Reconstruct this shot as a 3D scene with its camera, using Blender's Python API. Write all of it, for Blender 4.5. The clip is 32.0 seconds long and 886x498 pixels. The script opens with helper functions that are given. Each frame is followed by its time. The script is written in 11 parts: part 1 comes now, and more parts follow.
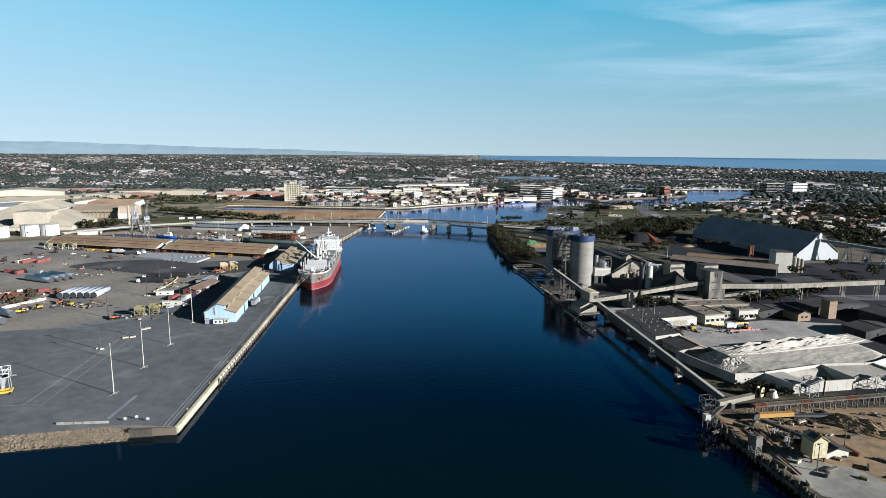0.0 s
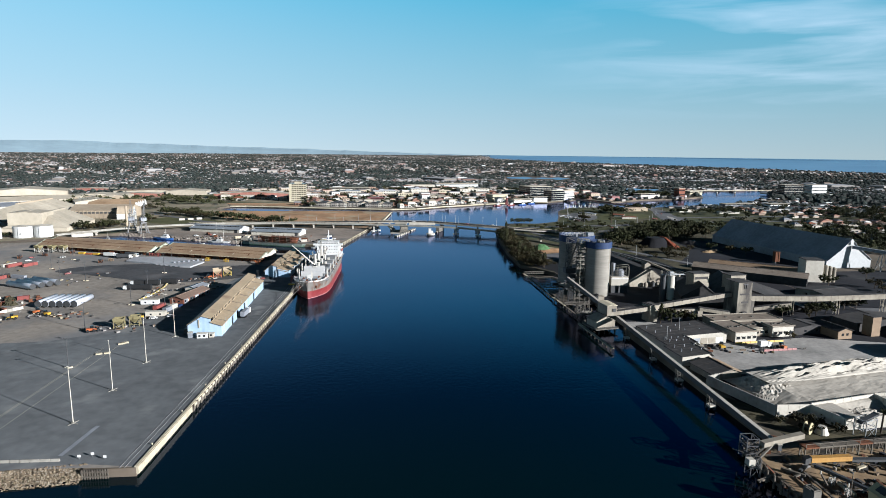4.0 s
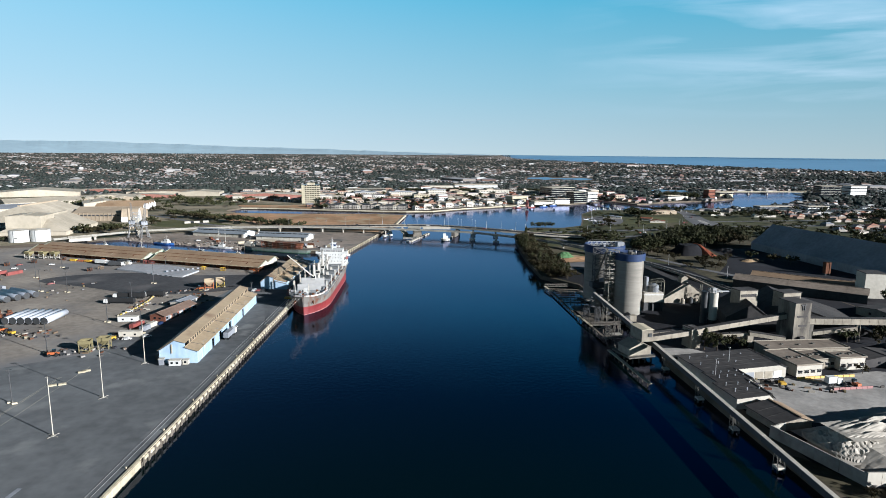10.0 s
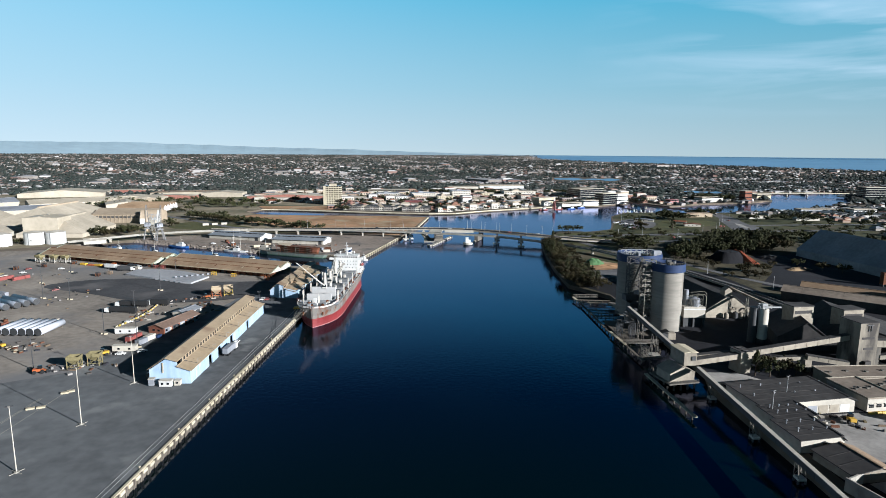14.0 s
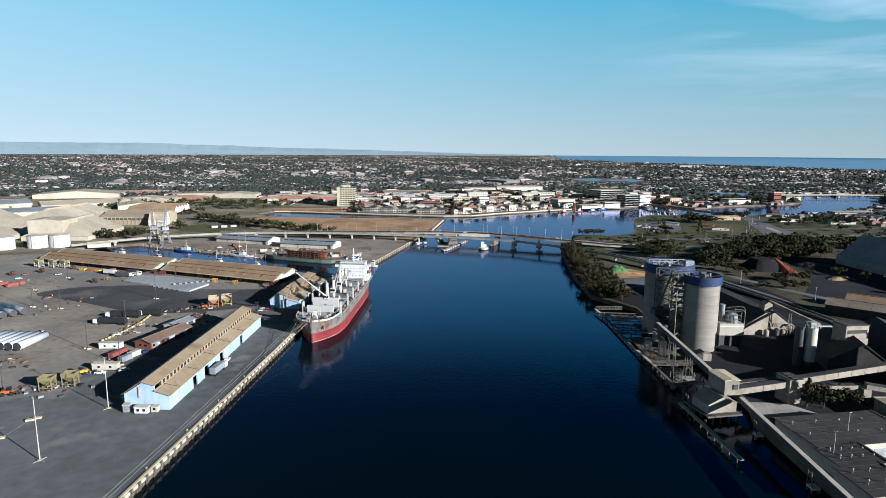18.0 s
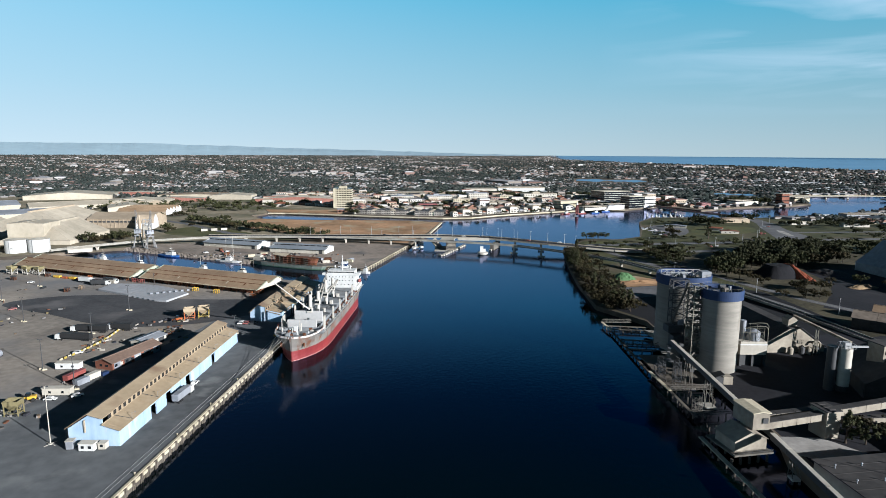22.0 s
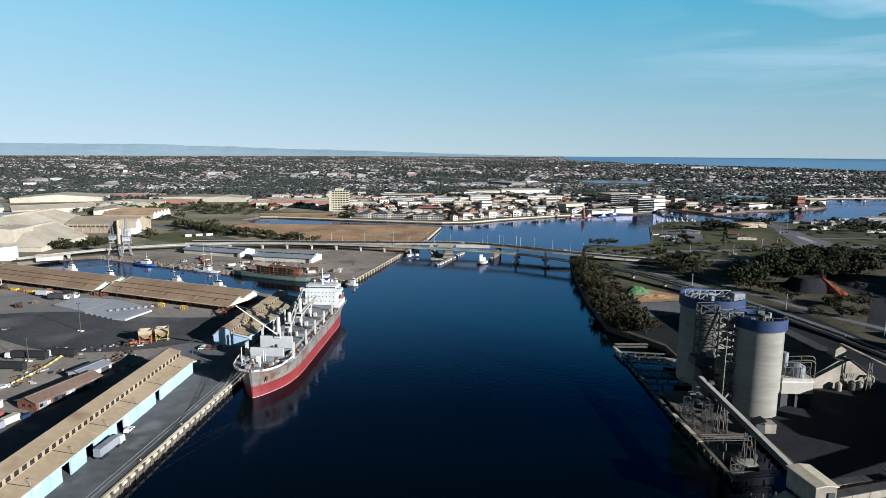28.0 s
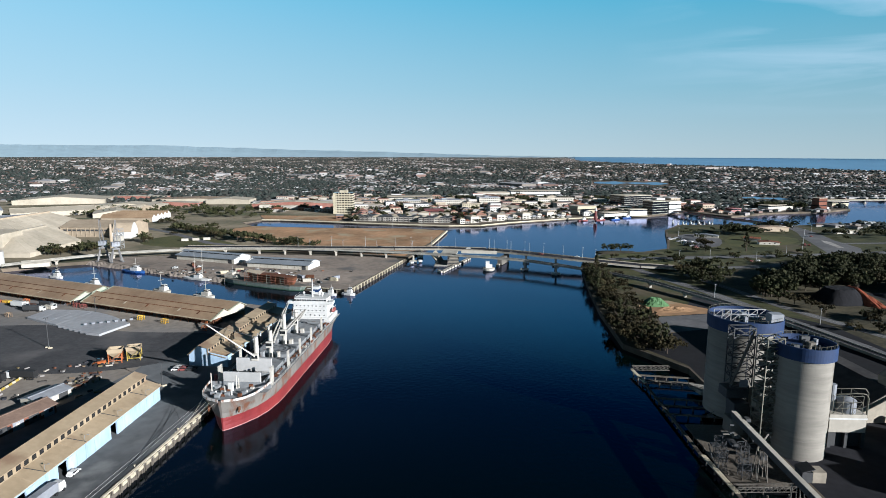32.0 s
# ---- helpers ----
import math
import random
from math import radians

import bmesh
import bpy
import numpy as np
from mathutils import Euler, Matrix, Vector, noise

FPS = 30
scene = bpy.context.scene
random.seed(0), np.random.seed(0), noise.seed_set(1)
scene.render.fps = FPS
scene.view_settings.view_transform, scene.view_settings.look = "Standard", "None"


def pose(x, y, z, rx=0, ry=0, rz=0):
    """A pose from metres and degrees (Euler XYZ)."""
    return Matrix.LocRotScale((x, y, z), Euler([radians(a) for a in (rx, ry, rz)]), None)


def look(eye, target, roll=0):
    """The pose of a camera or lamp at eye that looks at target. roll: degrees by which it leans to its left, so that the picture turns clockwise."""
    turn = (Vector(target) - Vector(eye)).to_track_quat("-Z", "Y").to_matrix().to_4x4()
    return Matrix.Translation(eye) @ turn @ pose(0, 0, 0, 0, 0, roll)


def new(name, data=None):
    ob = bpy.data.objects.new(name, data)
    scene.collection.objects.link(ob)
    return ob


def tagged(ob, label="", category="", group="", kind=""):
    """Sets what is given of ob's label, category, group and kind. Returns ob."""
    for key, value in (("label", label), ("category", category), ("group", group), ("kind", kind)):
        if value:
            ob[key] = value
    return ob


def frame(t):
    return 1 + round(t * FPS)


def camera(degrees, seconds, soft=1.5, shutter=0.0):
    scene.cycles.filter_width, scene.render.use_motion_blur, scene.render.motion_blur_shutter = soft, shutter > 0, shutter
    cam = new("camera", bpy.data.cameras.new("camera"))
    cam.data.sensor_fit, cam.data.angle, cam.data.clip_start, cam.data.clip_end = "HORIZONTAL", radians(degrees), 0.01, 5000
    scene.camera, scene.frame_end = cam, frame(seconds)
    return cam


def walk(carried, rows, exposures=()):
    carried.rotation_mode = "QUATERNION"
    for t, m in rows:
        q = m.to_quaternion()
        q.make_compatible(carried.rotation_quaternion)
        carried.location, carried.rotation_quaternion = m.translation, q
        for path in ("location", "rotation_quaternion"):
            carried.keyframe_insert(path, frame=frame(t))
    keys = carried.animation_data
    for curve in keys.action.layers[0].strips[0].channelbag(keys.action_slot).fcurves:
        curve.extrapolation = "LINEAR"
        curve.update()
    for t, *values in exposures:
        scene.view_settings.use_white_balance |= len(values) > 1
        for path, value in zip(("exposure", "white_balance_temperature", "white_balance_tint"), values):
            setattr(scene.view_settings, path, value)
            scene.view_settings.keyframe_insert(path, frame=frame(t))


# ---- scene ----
cam = camera(73.4, 32.0, soft=0.8)
# seconds, place, tilt, turn and lean of the drone on its straight flight up the harbour
PATH = [
    (0, -2.55, -2.74, 98.90, 80.68, -6.56, 0.46),
    (1, -1.27, 4.43, 98.91, 80.67, -6.26, 0.52),
    (2, 0.17, 11.58, 98.92, 80.66, -6.02, 0.56),
    (3, 1.72, 18.71, 98.93, 80.66, -5.76, 0.58),
    (3.5, 2.52, 22.27, 98.94, 80.65, -5.69, 0.59),
    (5.5, 5.84, 36.47, 98.95, 80.64, -5.61, 0.59),
    (6, 6.68, 40.01, 98.96, 80.64, -5.59, 0.59),
    (7, 8.33, 47.09, 98.97, 80.63, -5.47, 0.57),
    (8, 9.96, 54.15, 98.98, 80.63, -4.97, 0.55),
    (9, 11.53, 61.21, 98.99, 80.62, -4.30, 0.53),
    (10, 13.05, 68.25, 99.00, 80.62, -3.66, 0.50),
    (11, 14.50, 75.29, 99.01, 80.62, -3.03, 0.48),
    (12, 15.89, 82.31, 99.02, 80.62, -2.39, 0.45),
    (13, 17.21, 89.33, 99.03, 80.62, -1.77, 0.43),
    (14, 18.46, 96.34, 99.04, 80.62, -1.13, 0.40),
    (14.5, 19.07, 99.84, 99.04, 80.62, -0.79, 0.39),
    (16.5, 21.35, 113.84, 99.06, 80.63, 0.21, 0.35),
    (17, 21.89, 117.33, 99.07, 80.63, 0.40, 0.35),
    (18, 22.96, 124.32, 99.08, 80.64, 0.65, 0.33),
    (19, 23.99, 131.31, 99.09, 80.64, 0.73, 0.32),
    (20, 25.01, 138.30, 99.09, 80.65, 0.75, 0.32),
    (21, 26.03, 145.29, 99.10, 80.66, 0.78, 0.31),
    (22, 27.06, 152.29, 99.11, 80.66, 0.83, 0.31),
    (23, 28.10, 159.30, 99.12, 80.67, 0.87, 0.31),
    (24, 29.16, 166.33, 99.13, 80.68, 0.92, 0.31),
    (25, 30.25, 173.39, 99.14, 80.69, 0.97, 0.31),
    (25.5, 30.81, 176.93, 99.15, 80.70, 0.98, 0.31),
    (27.5, 33.15, 191.17, 99.17, 80.73, 1.19, 0.30),
    (28, 33.76, 194.76, 99.17, 80.73, 1.29, 0.30),
    (29, 35.00, 201.99, 99.18, 80.75, 1.57, 0.28),
    (30, 36.26, 209.28, 99.19, 80.76, 1.86, 0.26),
    (31, 37.55, 216.66, 99.20, 80.78, 2.11, 0.22),
    (32, 38.84, 224.13, 99.21, 80.80, 2.35, 0.18),
]
walk(cam, [(t, pose(x, y, z, 0, 0, rz) @ pose(0, 0, 0, rx) @ pose(0, 0, 0, 0, 0, roll)) for t, x, y, z, rx, rz, roll in PATH],
     exposures=((0, 1.7, 5230, 4.5), (14, 1.69, 5230, 4.5), (32, 1.62, 5230, 4.5)))

# ---- sky and sun: low afternoon sun over the right shoulder ----
SUN_EL, SUN_AZ = radians(16.5), radians(124.5)
world = bpy.data.worlds.new("sky")
scene.world = world
world.use_nodes = True
wn = world.node_tree
sky = wn.nodes.new("ShaderNodeTexSky")
sky.sky_type, sky.sun_disc = "NISHITA", False
sky.sun_elevation, sky.sun_rotation = SUN_EL, SUN_AZ
sky.altitude, sky.air_density, sky.dust_density, sky.ozone_density = 0, 0.25, 0.0, 1.0
# pale haze low over the plain and the gulf, thinning out upwards
sky_at, sky_up = wn.nodes.new("ShaderNodeTexCoord"), wn.nodes.new("ShaderNodeSeparateXYZ")
haze_up, haze_mix, haze = wn.nodes.new("ShaderNodeMapRange"), wn.nodes.new("ShaderNodeMix"), wn.nodes.new("ShaderNodeValToRGB")
wn.links.new(sky_at.outputs["Generated"], sky_up.inputs[0])
wn.links.new(sky_up.outputs["Z"], haze_up.inputs[0])
wn.links.new(sky_up.outputs["Z"], haze.inputs[0])
haze_up.interpolation_type = "SMOOTHSTEP"
haze_up.inputs[1].default_value, haze_up.inputs[2].default_value = 0.3, 0.7
haze_up.inputs[3].default_value, haze_up.inputs[4].default_value = 0.86, 0.0
for at in (0.1, 0.26):
    haze.color_ramp.elements.new(at)
for el, (at, col) in zip(haze.color_ramp.elements, ((0.0, (4.3, 4.6, 4.25, 1)), (0.1, (2.9, 4.15, 4.3, 1)), (0.26, (1.17, 3.45, 4.3, 1)), (0.38, (0.11, 0.5, 1.35, 1)))):
    el.position, el.color = at, col
haze_mix.data_type = "RGBA"
wn.links.new(haze_up.outputs[0], haze_mix.inputs[0])
clear_sky = wn.nodes.new("ShaderNodeHueSaturation")
clear_sky.inputs["Value"].default_value = 0.1
wn.links.new(sky.outputs[0], clear_sky.inputs["Color"])
wn.links.new(clear_sky.outputs[0], haze_mix.inputs[6])
wn.links.new(haze.outputs[0], haze_mix.inputs[7])
# the sky pales gently away from the sun's side
side, toned = wn.nodes.new("ShaderNodeMath"), wn.nodes.new("ShaderNodeHueSaturation")
side.operation = "MULTIPLY_ADD"
side.inputs[1].default_value, side.inputs[2].default_value = -0.3, 1.035
deep = wn.nodes.new("ShaderNodeMath")
deep.operation = "MULTIPLY_ADD"
deep.inputs[1].default_value, deep.inputs[2].default_value = 0.36, 0.99
wn.links.new(sky_up.outputs["X"], deep.inputs[0])
wn.links.new(deep.outputs[0], toned.inputs["Saturation"])
wn.links.new(sky_up.outputs["X"], side.inputs[0])
wn.links.new(side.outputs[0], toned.inputs["Value"])
wn.links.new(haze_mix.outputs[2], toned.inputs["Color"])
wn.links.new(toned.outputs[0], wn.nodes["Background"].inputs[0])
wn.nodes["Background"].inputs[1].default_value = 0.05
sun_data = bpy.data.lights.new("sun", "SUN")
sun_data.energy, sun_data.angle, sun_data.color = 5.0, radians(0.5), (1.0, 0.86, 0.74)
sun_place = Vector((math.sin(SUN_AZ) * math.cos(SUN_EL), math.cos(SUN_AZ) * math.cos(SUN_EL), math.sin(SUN_EL)))
sun_ob = new("sun", sun_data)
sun_ob.matrix_world = look(sun_place * 900, (0, 0, 0))


# ---- materials ----
def worn(colour):
    """Base colours scaled down, the darks most, for deeper shade and stronger contrast."""
    return tuple(c * (0.36 + 0.38 * c) for c in colour)


def surface(name, a, b, rough=0.75, metal=0.0, big=0.05, fine=0.9, bump=0.15, spread=0.0, streak=0.0, rust=None):
    """Two colours mixed by broad and fine noise in world metres; spread: how far alike pieces differ; streak: upright streaks."""
    m = bpy.data.materials.new(name)
    m.use_nodes = True
    t = m.node_tree
    n, l = t.nodes, t.links
    bsdf = n["Principled BSDF"]
    geo = n.new("ShaderNodeNewGeometry")
    one, two = n.new("ShaderNodeTexNoise"), n.new("ShaderNodeTexNoise")
    one.inputs["Scale"].default_value, two.inputs["Scale"].default_value = big, fine
    one.inputs["Detail"].default_value, two.inputs["Detail"].default_value = 5, 4
    l.new(geo.outputs["Position"], one.inputs["Vector"])
    if streak:
        mp = n.new("ShaderNodeMapping")
        mp.inputs["Scale"].default_value = (1, 1, streak)
        l.new(geo.outputs["Position"], mp.inputs["Vector"])
        l.new(mp.outputs[0], two.inputs["Vector"])
    else:
        l.new(geo.outputs["Position"], two.inputs["Vector"])
    add = n.new("ShaderNodeMath")
    add.operation = "MULTIPLY_ADD"
    l.new(two.outputs[0], add.inputs[0])
    add.inputs[1].default_value = 0.6
    l.new(one.outputs[0], add.inputs[2])
    ramp = n.new("ShaderNodeMapRange")
    ramp.inputs[1].default_value, ramp.inputs[2].default_value = 0.55, 1.05
    l.new(add.outputs[0], ramp.inputs[0])
    mix = n.new("ShaderNodeMix")
    mix.data_type = "RGBA"
    mix.inputs[6].default_value, mix.inputs[7].default_value = (*worn(a), 1), (*worn(b), 1)
    l.new(ramp.outputs[0], mix.inputs[0])
    out = mix.outputs[2]
    if rust:
        third = n.new("ShaderNodeTexNoise")
        third.inputs["Scale"].default_value, third.inputs["Detail"].default_value = rust[3], 8
        mp2 = n.new("ShaderNodeMapping")
        mp2.inputs["Scale"].default_value = (1, 1, 0.35)
        l.new(geo.outputs["Position"], mp2.inputs["Vector"])
        l.new(mp2.outputs[0], third.inputs["Vector"])
        cut = n.new("ShaderNodeMapRange")
        cut.inputs[1].default_value, cut.inputs[2].default_value = rust[4], rust[4] + 0.12
        l.new(third.outputs[0], cut.inputs[0])
        mix2 = n.new("ShaderNodeMix")
        mix2.data_type = "RGBA"
        l.new(cut.outputs[0], mix2.inputs[0])
        l.new(out, mix2.inputs[6])
        mix2.inputs[7].default_value = (*worn(rust[:3]), 1)
        out = mix2.outputs[2]
    if spread:
        info = n.new("ShaderNodeObjectInfo")
        hsv = n.new("ShaderNodeHueSaturation")
        rng = n.new("ShaderNodeMapRange")
        rng.inputs[3].default_value, rng.inputs[4].default_value = 1 - spread, 1 + spread
        l.new(info.outputs["Random"], rng.inputs[0])
        l.new(rng.outputs[0], hsv.inputs["Value"])
        l.new(out, hsv.inputs["Color"])
        out = hsv.outputs[0]
    l.new(out, bsdf.inputs["Base Color"])
    bsdf.inputs["Roughness"].default_value, bsdf.inputs["Metallic"].default_value = rough, metal
    bsdf.inputs["Specular IOR Level"].default_value = 0.15 if rough >= 0.85 else 0.35 if rough >= 0.68 else 0.5
    if bump:
        bp = n.new("ShaderNodeBump")
        bp.inputs["Strength"].default_value, bp.inputs["Distance"].default_value = bump, 0.3
        l.new(two.outputs[0], bp.inputs["Height"])
        l.new(bp.outputs[0], bsdf.inputs["Normal"])
    return m


def islands(name, colours, rough=0.8, wide=0.25):
    """Each loose piece of a joined mesh takes one of the colours."""
    m = surface(name, (0.3, 0.3, 0.3), (0.4, 0.4, 0.4), rough, bump=0.0)
    n, l = m.node_tree.nodes, m.node_tree.links
    geo = n.new("ShaderNodeNewGeometry")
    ramp = n.new("ShaderNodeValToRGB")
    ramp.color_ramp.interpolation = "CONSTANT"
    el = ramp.color_ramp.elements
    while len(el) < len(colours):
        el.new(0.5)
    for i, col in enumerate(colours):
        el[i].position, el[i].color = i / len(colours), (*worn(col), 1)
    l.new(geo.outputs["Random Per Island"], ramp.inputs[0])
    l.new(ramp.outputs[0], n["Principled BSDF"].inputs["Base Color"])
    return m


ASPHALT = surface("asphalt", (0.127, 0.132, 0.135), (0.25, 0.258, 0.262), 0.9, big=0.012, fine=0.22, bump=0.01, rust=(0.3, 0.305, 0.3, 0.05, 0.6))
GRITYARD = surface("gritty_quay_ground", (0.25, 0.215, 0.18), (0.43, 0.375, 0.32), 0.95, big=0.02, fine=0.25, bump=0.02, rust=(0.19, 0.18, 0.17, 0.03, 0.55))
# stained asphalt, darkened further to carry the shade over the works yard
DARK_ASPHALT = surface("dark_asphalt", (0.018, 0.018, 0.023), (0.048, 0.048, 0.056), 0.9, big=0.03, fine=0.4, bump=0.05, rust=(0.1, 0.097, 0.095, 0.03, 0.6))
DIRT = surface("yard_dirt", (0.24, 0.215, 0.185), (0.44, 0.4, 0.345), 0.95, big=0.02, fine=0.3, bump=0.03, rust=(0.27, 0.265, 0.262, 0.011, 0.49))
SEALED = surface("worn_sealed_pad", (0.072, 0.072, 0.075), (0.15, 0.147, 0.149), 0.9, big=0.02, fine=0.5, bump=0.03, rust=(0.2, 0.19, 0.185, 0.025, 0.56))
TANDIRT = surface("tan_dirt", (0.25, 0.185, 0.115), (0.47, 0.36, 0.225), 0.95, big=0.05, fine=0.5, bump=0.1, rust=(0.13, 0.11, 0.09, 0.05, 0.56))
GRAVEL = surface("pale_gravel", (0.3, 0.29, 0.27), (0.5, 0.48, 0.45), 0.95, big=0.06, fine=0.5)
TOWN = surface("town_ground", (0.07, 0.065, 0.045), (0.26, 0.215, 0.165), 0.95, big=0.012, fine=0.09, bump=0.0)
REDLAND = surface("dry_red_grass", (0.3, 0.2, 0.11), (0.56, 0.385, 0.235), 0.95, big=0.02, fine=0.2, rust=(0.46, 0.4, 0.28, 0.03, 0.54))
GRASS = surface("winter_grass", (0.045, 0.055, 0.02), (0.14, 0.135, 0.06), 0.95, big=0.025, fine=0.2, rust=(0.16, 0.135, 0.09, 0.02, 0.54))
LAWN = surface("mown_lawn", (0.085, 0.095, 0.035), (0.17, 0.165, 0.07), 0.95, big=0.03, fine=0.3)
SCRUB = surface("bank_soil", (0.045, 0.043, 0.025), (0.16, 0.14, 0.085), 0.95, big=0.05, fine=0.4)
MIXEDYARD = surface("trodden_yard_earth", (0.17, 0.16, 0.105), (0.42, 0.365, 0.27), 0.95, big=0.016, fine=0.12, bump=0.0, rust=(0.14, 0.15, 0.075, 0.01, 0.53))
ROADGREY = surface("road_asphalt", (0.13, 0.13, 0.135), (0.24, 0.235, 0.235), 0.9, big=0.03, fine=0.3, bump=0.0)
CONCRETE = surface("concrete", (0.3, 0.285, 0.25), (0.47, 0.45, 0.4), 0.85, big=0.09, fine=0.5, bump=0.08)
SILO = surface("silo_concrete", (0.25, 0.235, 0.205), (0.385, 0.362, 0.318), 0.85, big=0.05, fine=0.12, bump=0.015, streak=9.0, spread=0.05, rust=(0.24, 0.22, 0.185, 0.07, 0.6))
WHARFWOOD = surface("wharf_timber", (0.1, 0.085, 0.065), (0.26, 0.23, 0.19), 0.9, fine=1.2)
CREAM = surface("cream_coping", (0.42, 0.38, 0.28), (0.62, 0.57, 0.45), 0.85, fine=0.8)
TANROOF = surface("tan_roof_sheet", (0.36, 0.29, 0.19), (0.48, 0.4, 0.28), 0.65, big=0.05, fine=0.5, bump=0.03, rust=(0.3, 0.215, 0.14, 0.07, 0.56))
BROWNROOF = surface("brown_roof_sheet", (0.27, 0.19, 0.115), (0.42, 0.32, 0.21), 0.65, big=0.04, fine=0.4, bump=0.03)
BLUEWALL = surface("pale_blue_sheet", (0.36, 0.46, 0.56), (0.5, 0.59, 0.67), 0.65, big=0.1, fine=0.8, bump=0.03, streak=0.25, rust=(0.56, 0.57, 0.55, 0.25, 0.58))
WHITE = surface("white_paint", (0.56, 0.555, 0.53), (0.7, 0.695, 0.67), 0.55, big=0.15, fine=1.0, bump=0.02)
OFFWHITE = surface("off_white_sheet", (0.44, 0.41, 0.35), (0.6, 0.565, 0.49), 0.65, big=0.06, fine=0.5, bump=0.03)
PALEROOF = surface("pale_roof_sheet", (0.4, 0.345, 0.26), (0.54, 0.48, 0.38), 0.6, big=0.03, fine=0.3, bump=0.03, spread=0.15)
BLUEGREYROOF = surface("pale_blue_grey_sheet", (0.25, 0.275, 0.3), (0.34, 0.365, 0.39), 0.6, big=0.05, fine=0.4, bump=0.02)
GREYROOF = surface("grey_roof_sheet", (0.24, 0.25, 0.27), (0.38, 0.39, 0.41), 0.6, big=0.05, fine=0.4, bump=0.03)
CEMENTROOF = surface("dusty_dark_roof", (0.056, 0.053, 0.052), (0.12, 0.112, 0.106), 0.85, big=0.05, fine=0.4, bump=0.05)
CEMENTWALL = surface("cement_dusted_wall", (0.27, 0.24, 0.195), (0.47, 0.43, 0.355), 0.85, big=0.08, fine=0.5, bump=0.05)
CEMENTDARK = surface("weathered_dark_concrete", (0.13, 0.12, 0.105), (0.27, 0.25, 0.215), 0.9, big=0.09, fine=0.5, bump=0.05, streak=0.3)
DARKSTEEL = surface("dark_steel", (0.03, 0.032, 0.035), (0.09, 0.09, 0.09), 0.6, fine=1.0, bump=0.05)
STEEL = surface("galvanised_steel", (0.36, 0.36, 0.36), (0.52, 0.52, 0.51), 0.5, metal=0.3, fine=1.0, bump=0.02)
OLDSTEEL = surface("weathered_olive_steel", (0.13, 0.125, 0.095), (0.27, 0.255, 0.2), 0.75, fine=1.0, bump=0.02)
# near-black: painted shade on the works ground, and the dark stockpile's own colour
SHADE_AND_PILE = surface("black_dust_yard", (0.01, 0.01, 0.012), (0.024, 0.024, 0.028), 0.95, big=0.04, fine=0.4, bump=0.02)
PALEGREEN = surface("pale_green_sheet", (0.36, 0.4, 0.31), (0.48, 0.51, 0.41), 0.7, big=0.05, fine=0.5, bump=0.02)
RUSTY = surface("rusty_steel", (0.11, 0.05, 0.028), (0.26, 0.12, 0.06), 0.85, fine=0.8)
BLUE = surface("blue_band", (0.007, 0.03, 0.1), (0.015, 0.055, 0.165), 0.7, big=0.1, fine=0.6, bump=0.02)
GLASS = surface("dark_window_glass", (0.015, 0.018, 0.022), (0.04, 0.045, 0.05), 0.12, bump=0.0)
HULLRED = surface("red_hull_paint", (0.2, 0.018, 0.021), (0.3, 0.042, 0.038), 0.6, big=0.06, fine=0.5, bump=0.02, streak=0.2, rust=(0.2, 0.06, 0.045, 0.25, 0.58))
HULLGREY = surface("grey_hull_paint", (0.17, 0.155, 0.14), (0.29, 0.268, 0.235), 0.65, big=0.1, fine=0.6, bump=0.03, streak=0.2, rust=(0.2, 0.095, 0.05, 0.3, 0.5))
DECKGREY = surface("grey_deck_paint", (0.24, 0.25, 0.26), (0.36, 0.37, 0.37), 0.7, big=0.1, fine=0.6, bump=0.03, rust=(0.2, 0.12, 0.08, 0.3, 0.62))
CRANECREAM = surface("cream_crane_paint", (0.46, 0.44, 0.39), (0.6, 0.575, 0.52), 0.55, fine=0.8, bump=0.02)
YELLOW = surface("yellow_machine_paint", (0.55, 0.36, 0.03), (0.7, 0.5, 0.06), 0.55, fine=1.2, bump=0.02)
ORANGE = surface("orange_machine_paint", (0.42, 0.13, 0.03), (0.52, 0.2, 0.06), 0.55, fine=1.2, bump=0.02)
REDPAINT = surface("red_paint", (0.26, 0.07, 0.058), (0.36, 0.125, 0.105), 0.55, fine=1.2, bump=0.02)
GREENPAINT = surface("green_hull_paint", (0.08, 0.17, 0.11), (0.18, 0.27, 0.19), 0.6, fine=0.6, bump=0.02)
BLUEPAINT = surface("blue_hull_paint", (0.03, 0.1, 0.3), (0.06, 0.17, 0.42), 0.5, fine=0.6, bump=0.02)
BRICK = surface("red_brick_wall", (0.2, 0.085, 0.055), (0.31, 0.15, 0.1), 0.9, fine=1.2)
TUBE = surface("tower_section_paint", (0.62, 0.63, 0.67), (0.74, 0.75, 0.78), 0.45, fine=0.3, bump=0.01, spread=0.08)
BLACK = surface("black_rubber", (0.012, 0.012, 0.013), (0.03, 0.03, 0.03), 0.8, fine=1.5)
ROCK = surface("sandstone_rock", (0.2, 0.16, 0.105), (0.35, 0.285, 0.2), 0.95, big=0.3, fine=1.5, bump=0.3, spread=0.3)
GABLESHEET = surface("weathered_white_gable", (0.42, 0.425, 0.42), (0.52, 0.52, 0.51), 0.7, big=0.08, fine=0.5, bump=0.02)
LONGROOF = surface("dusty_brown_roof", (0.22, 0.185, 0.15), (0.36, 0.31, 0.255), 0.85, big=0.05, fine=0.4, bump=0.03)
STAINED = surface("stained_concrete", (0.22, 0.2, 0.165), (0.4, 0.365, 0.3), 0.85, big=0.09, fine=0.5, bump=0.04, streak=0.3, rust=(0.11, 0.1, 0.09, 0.12, 0.47))
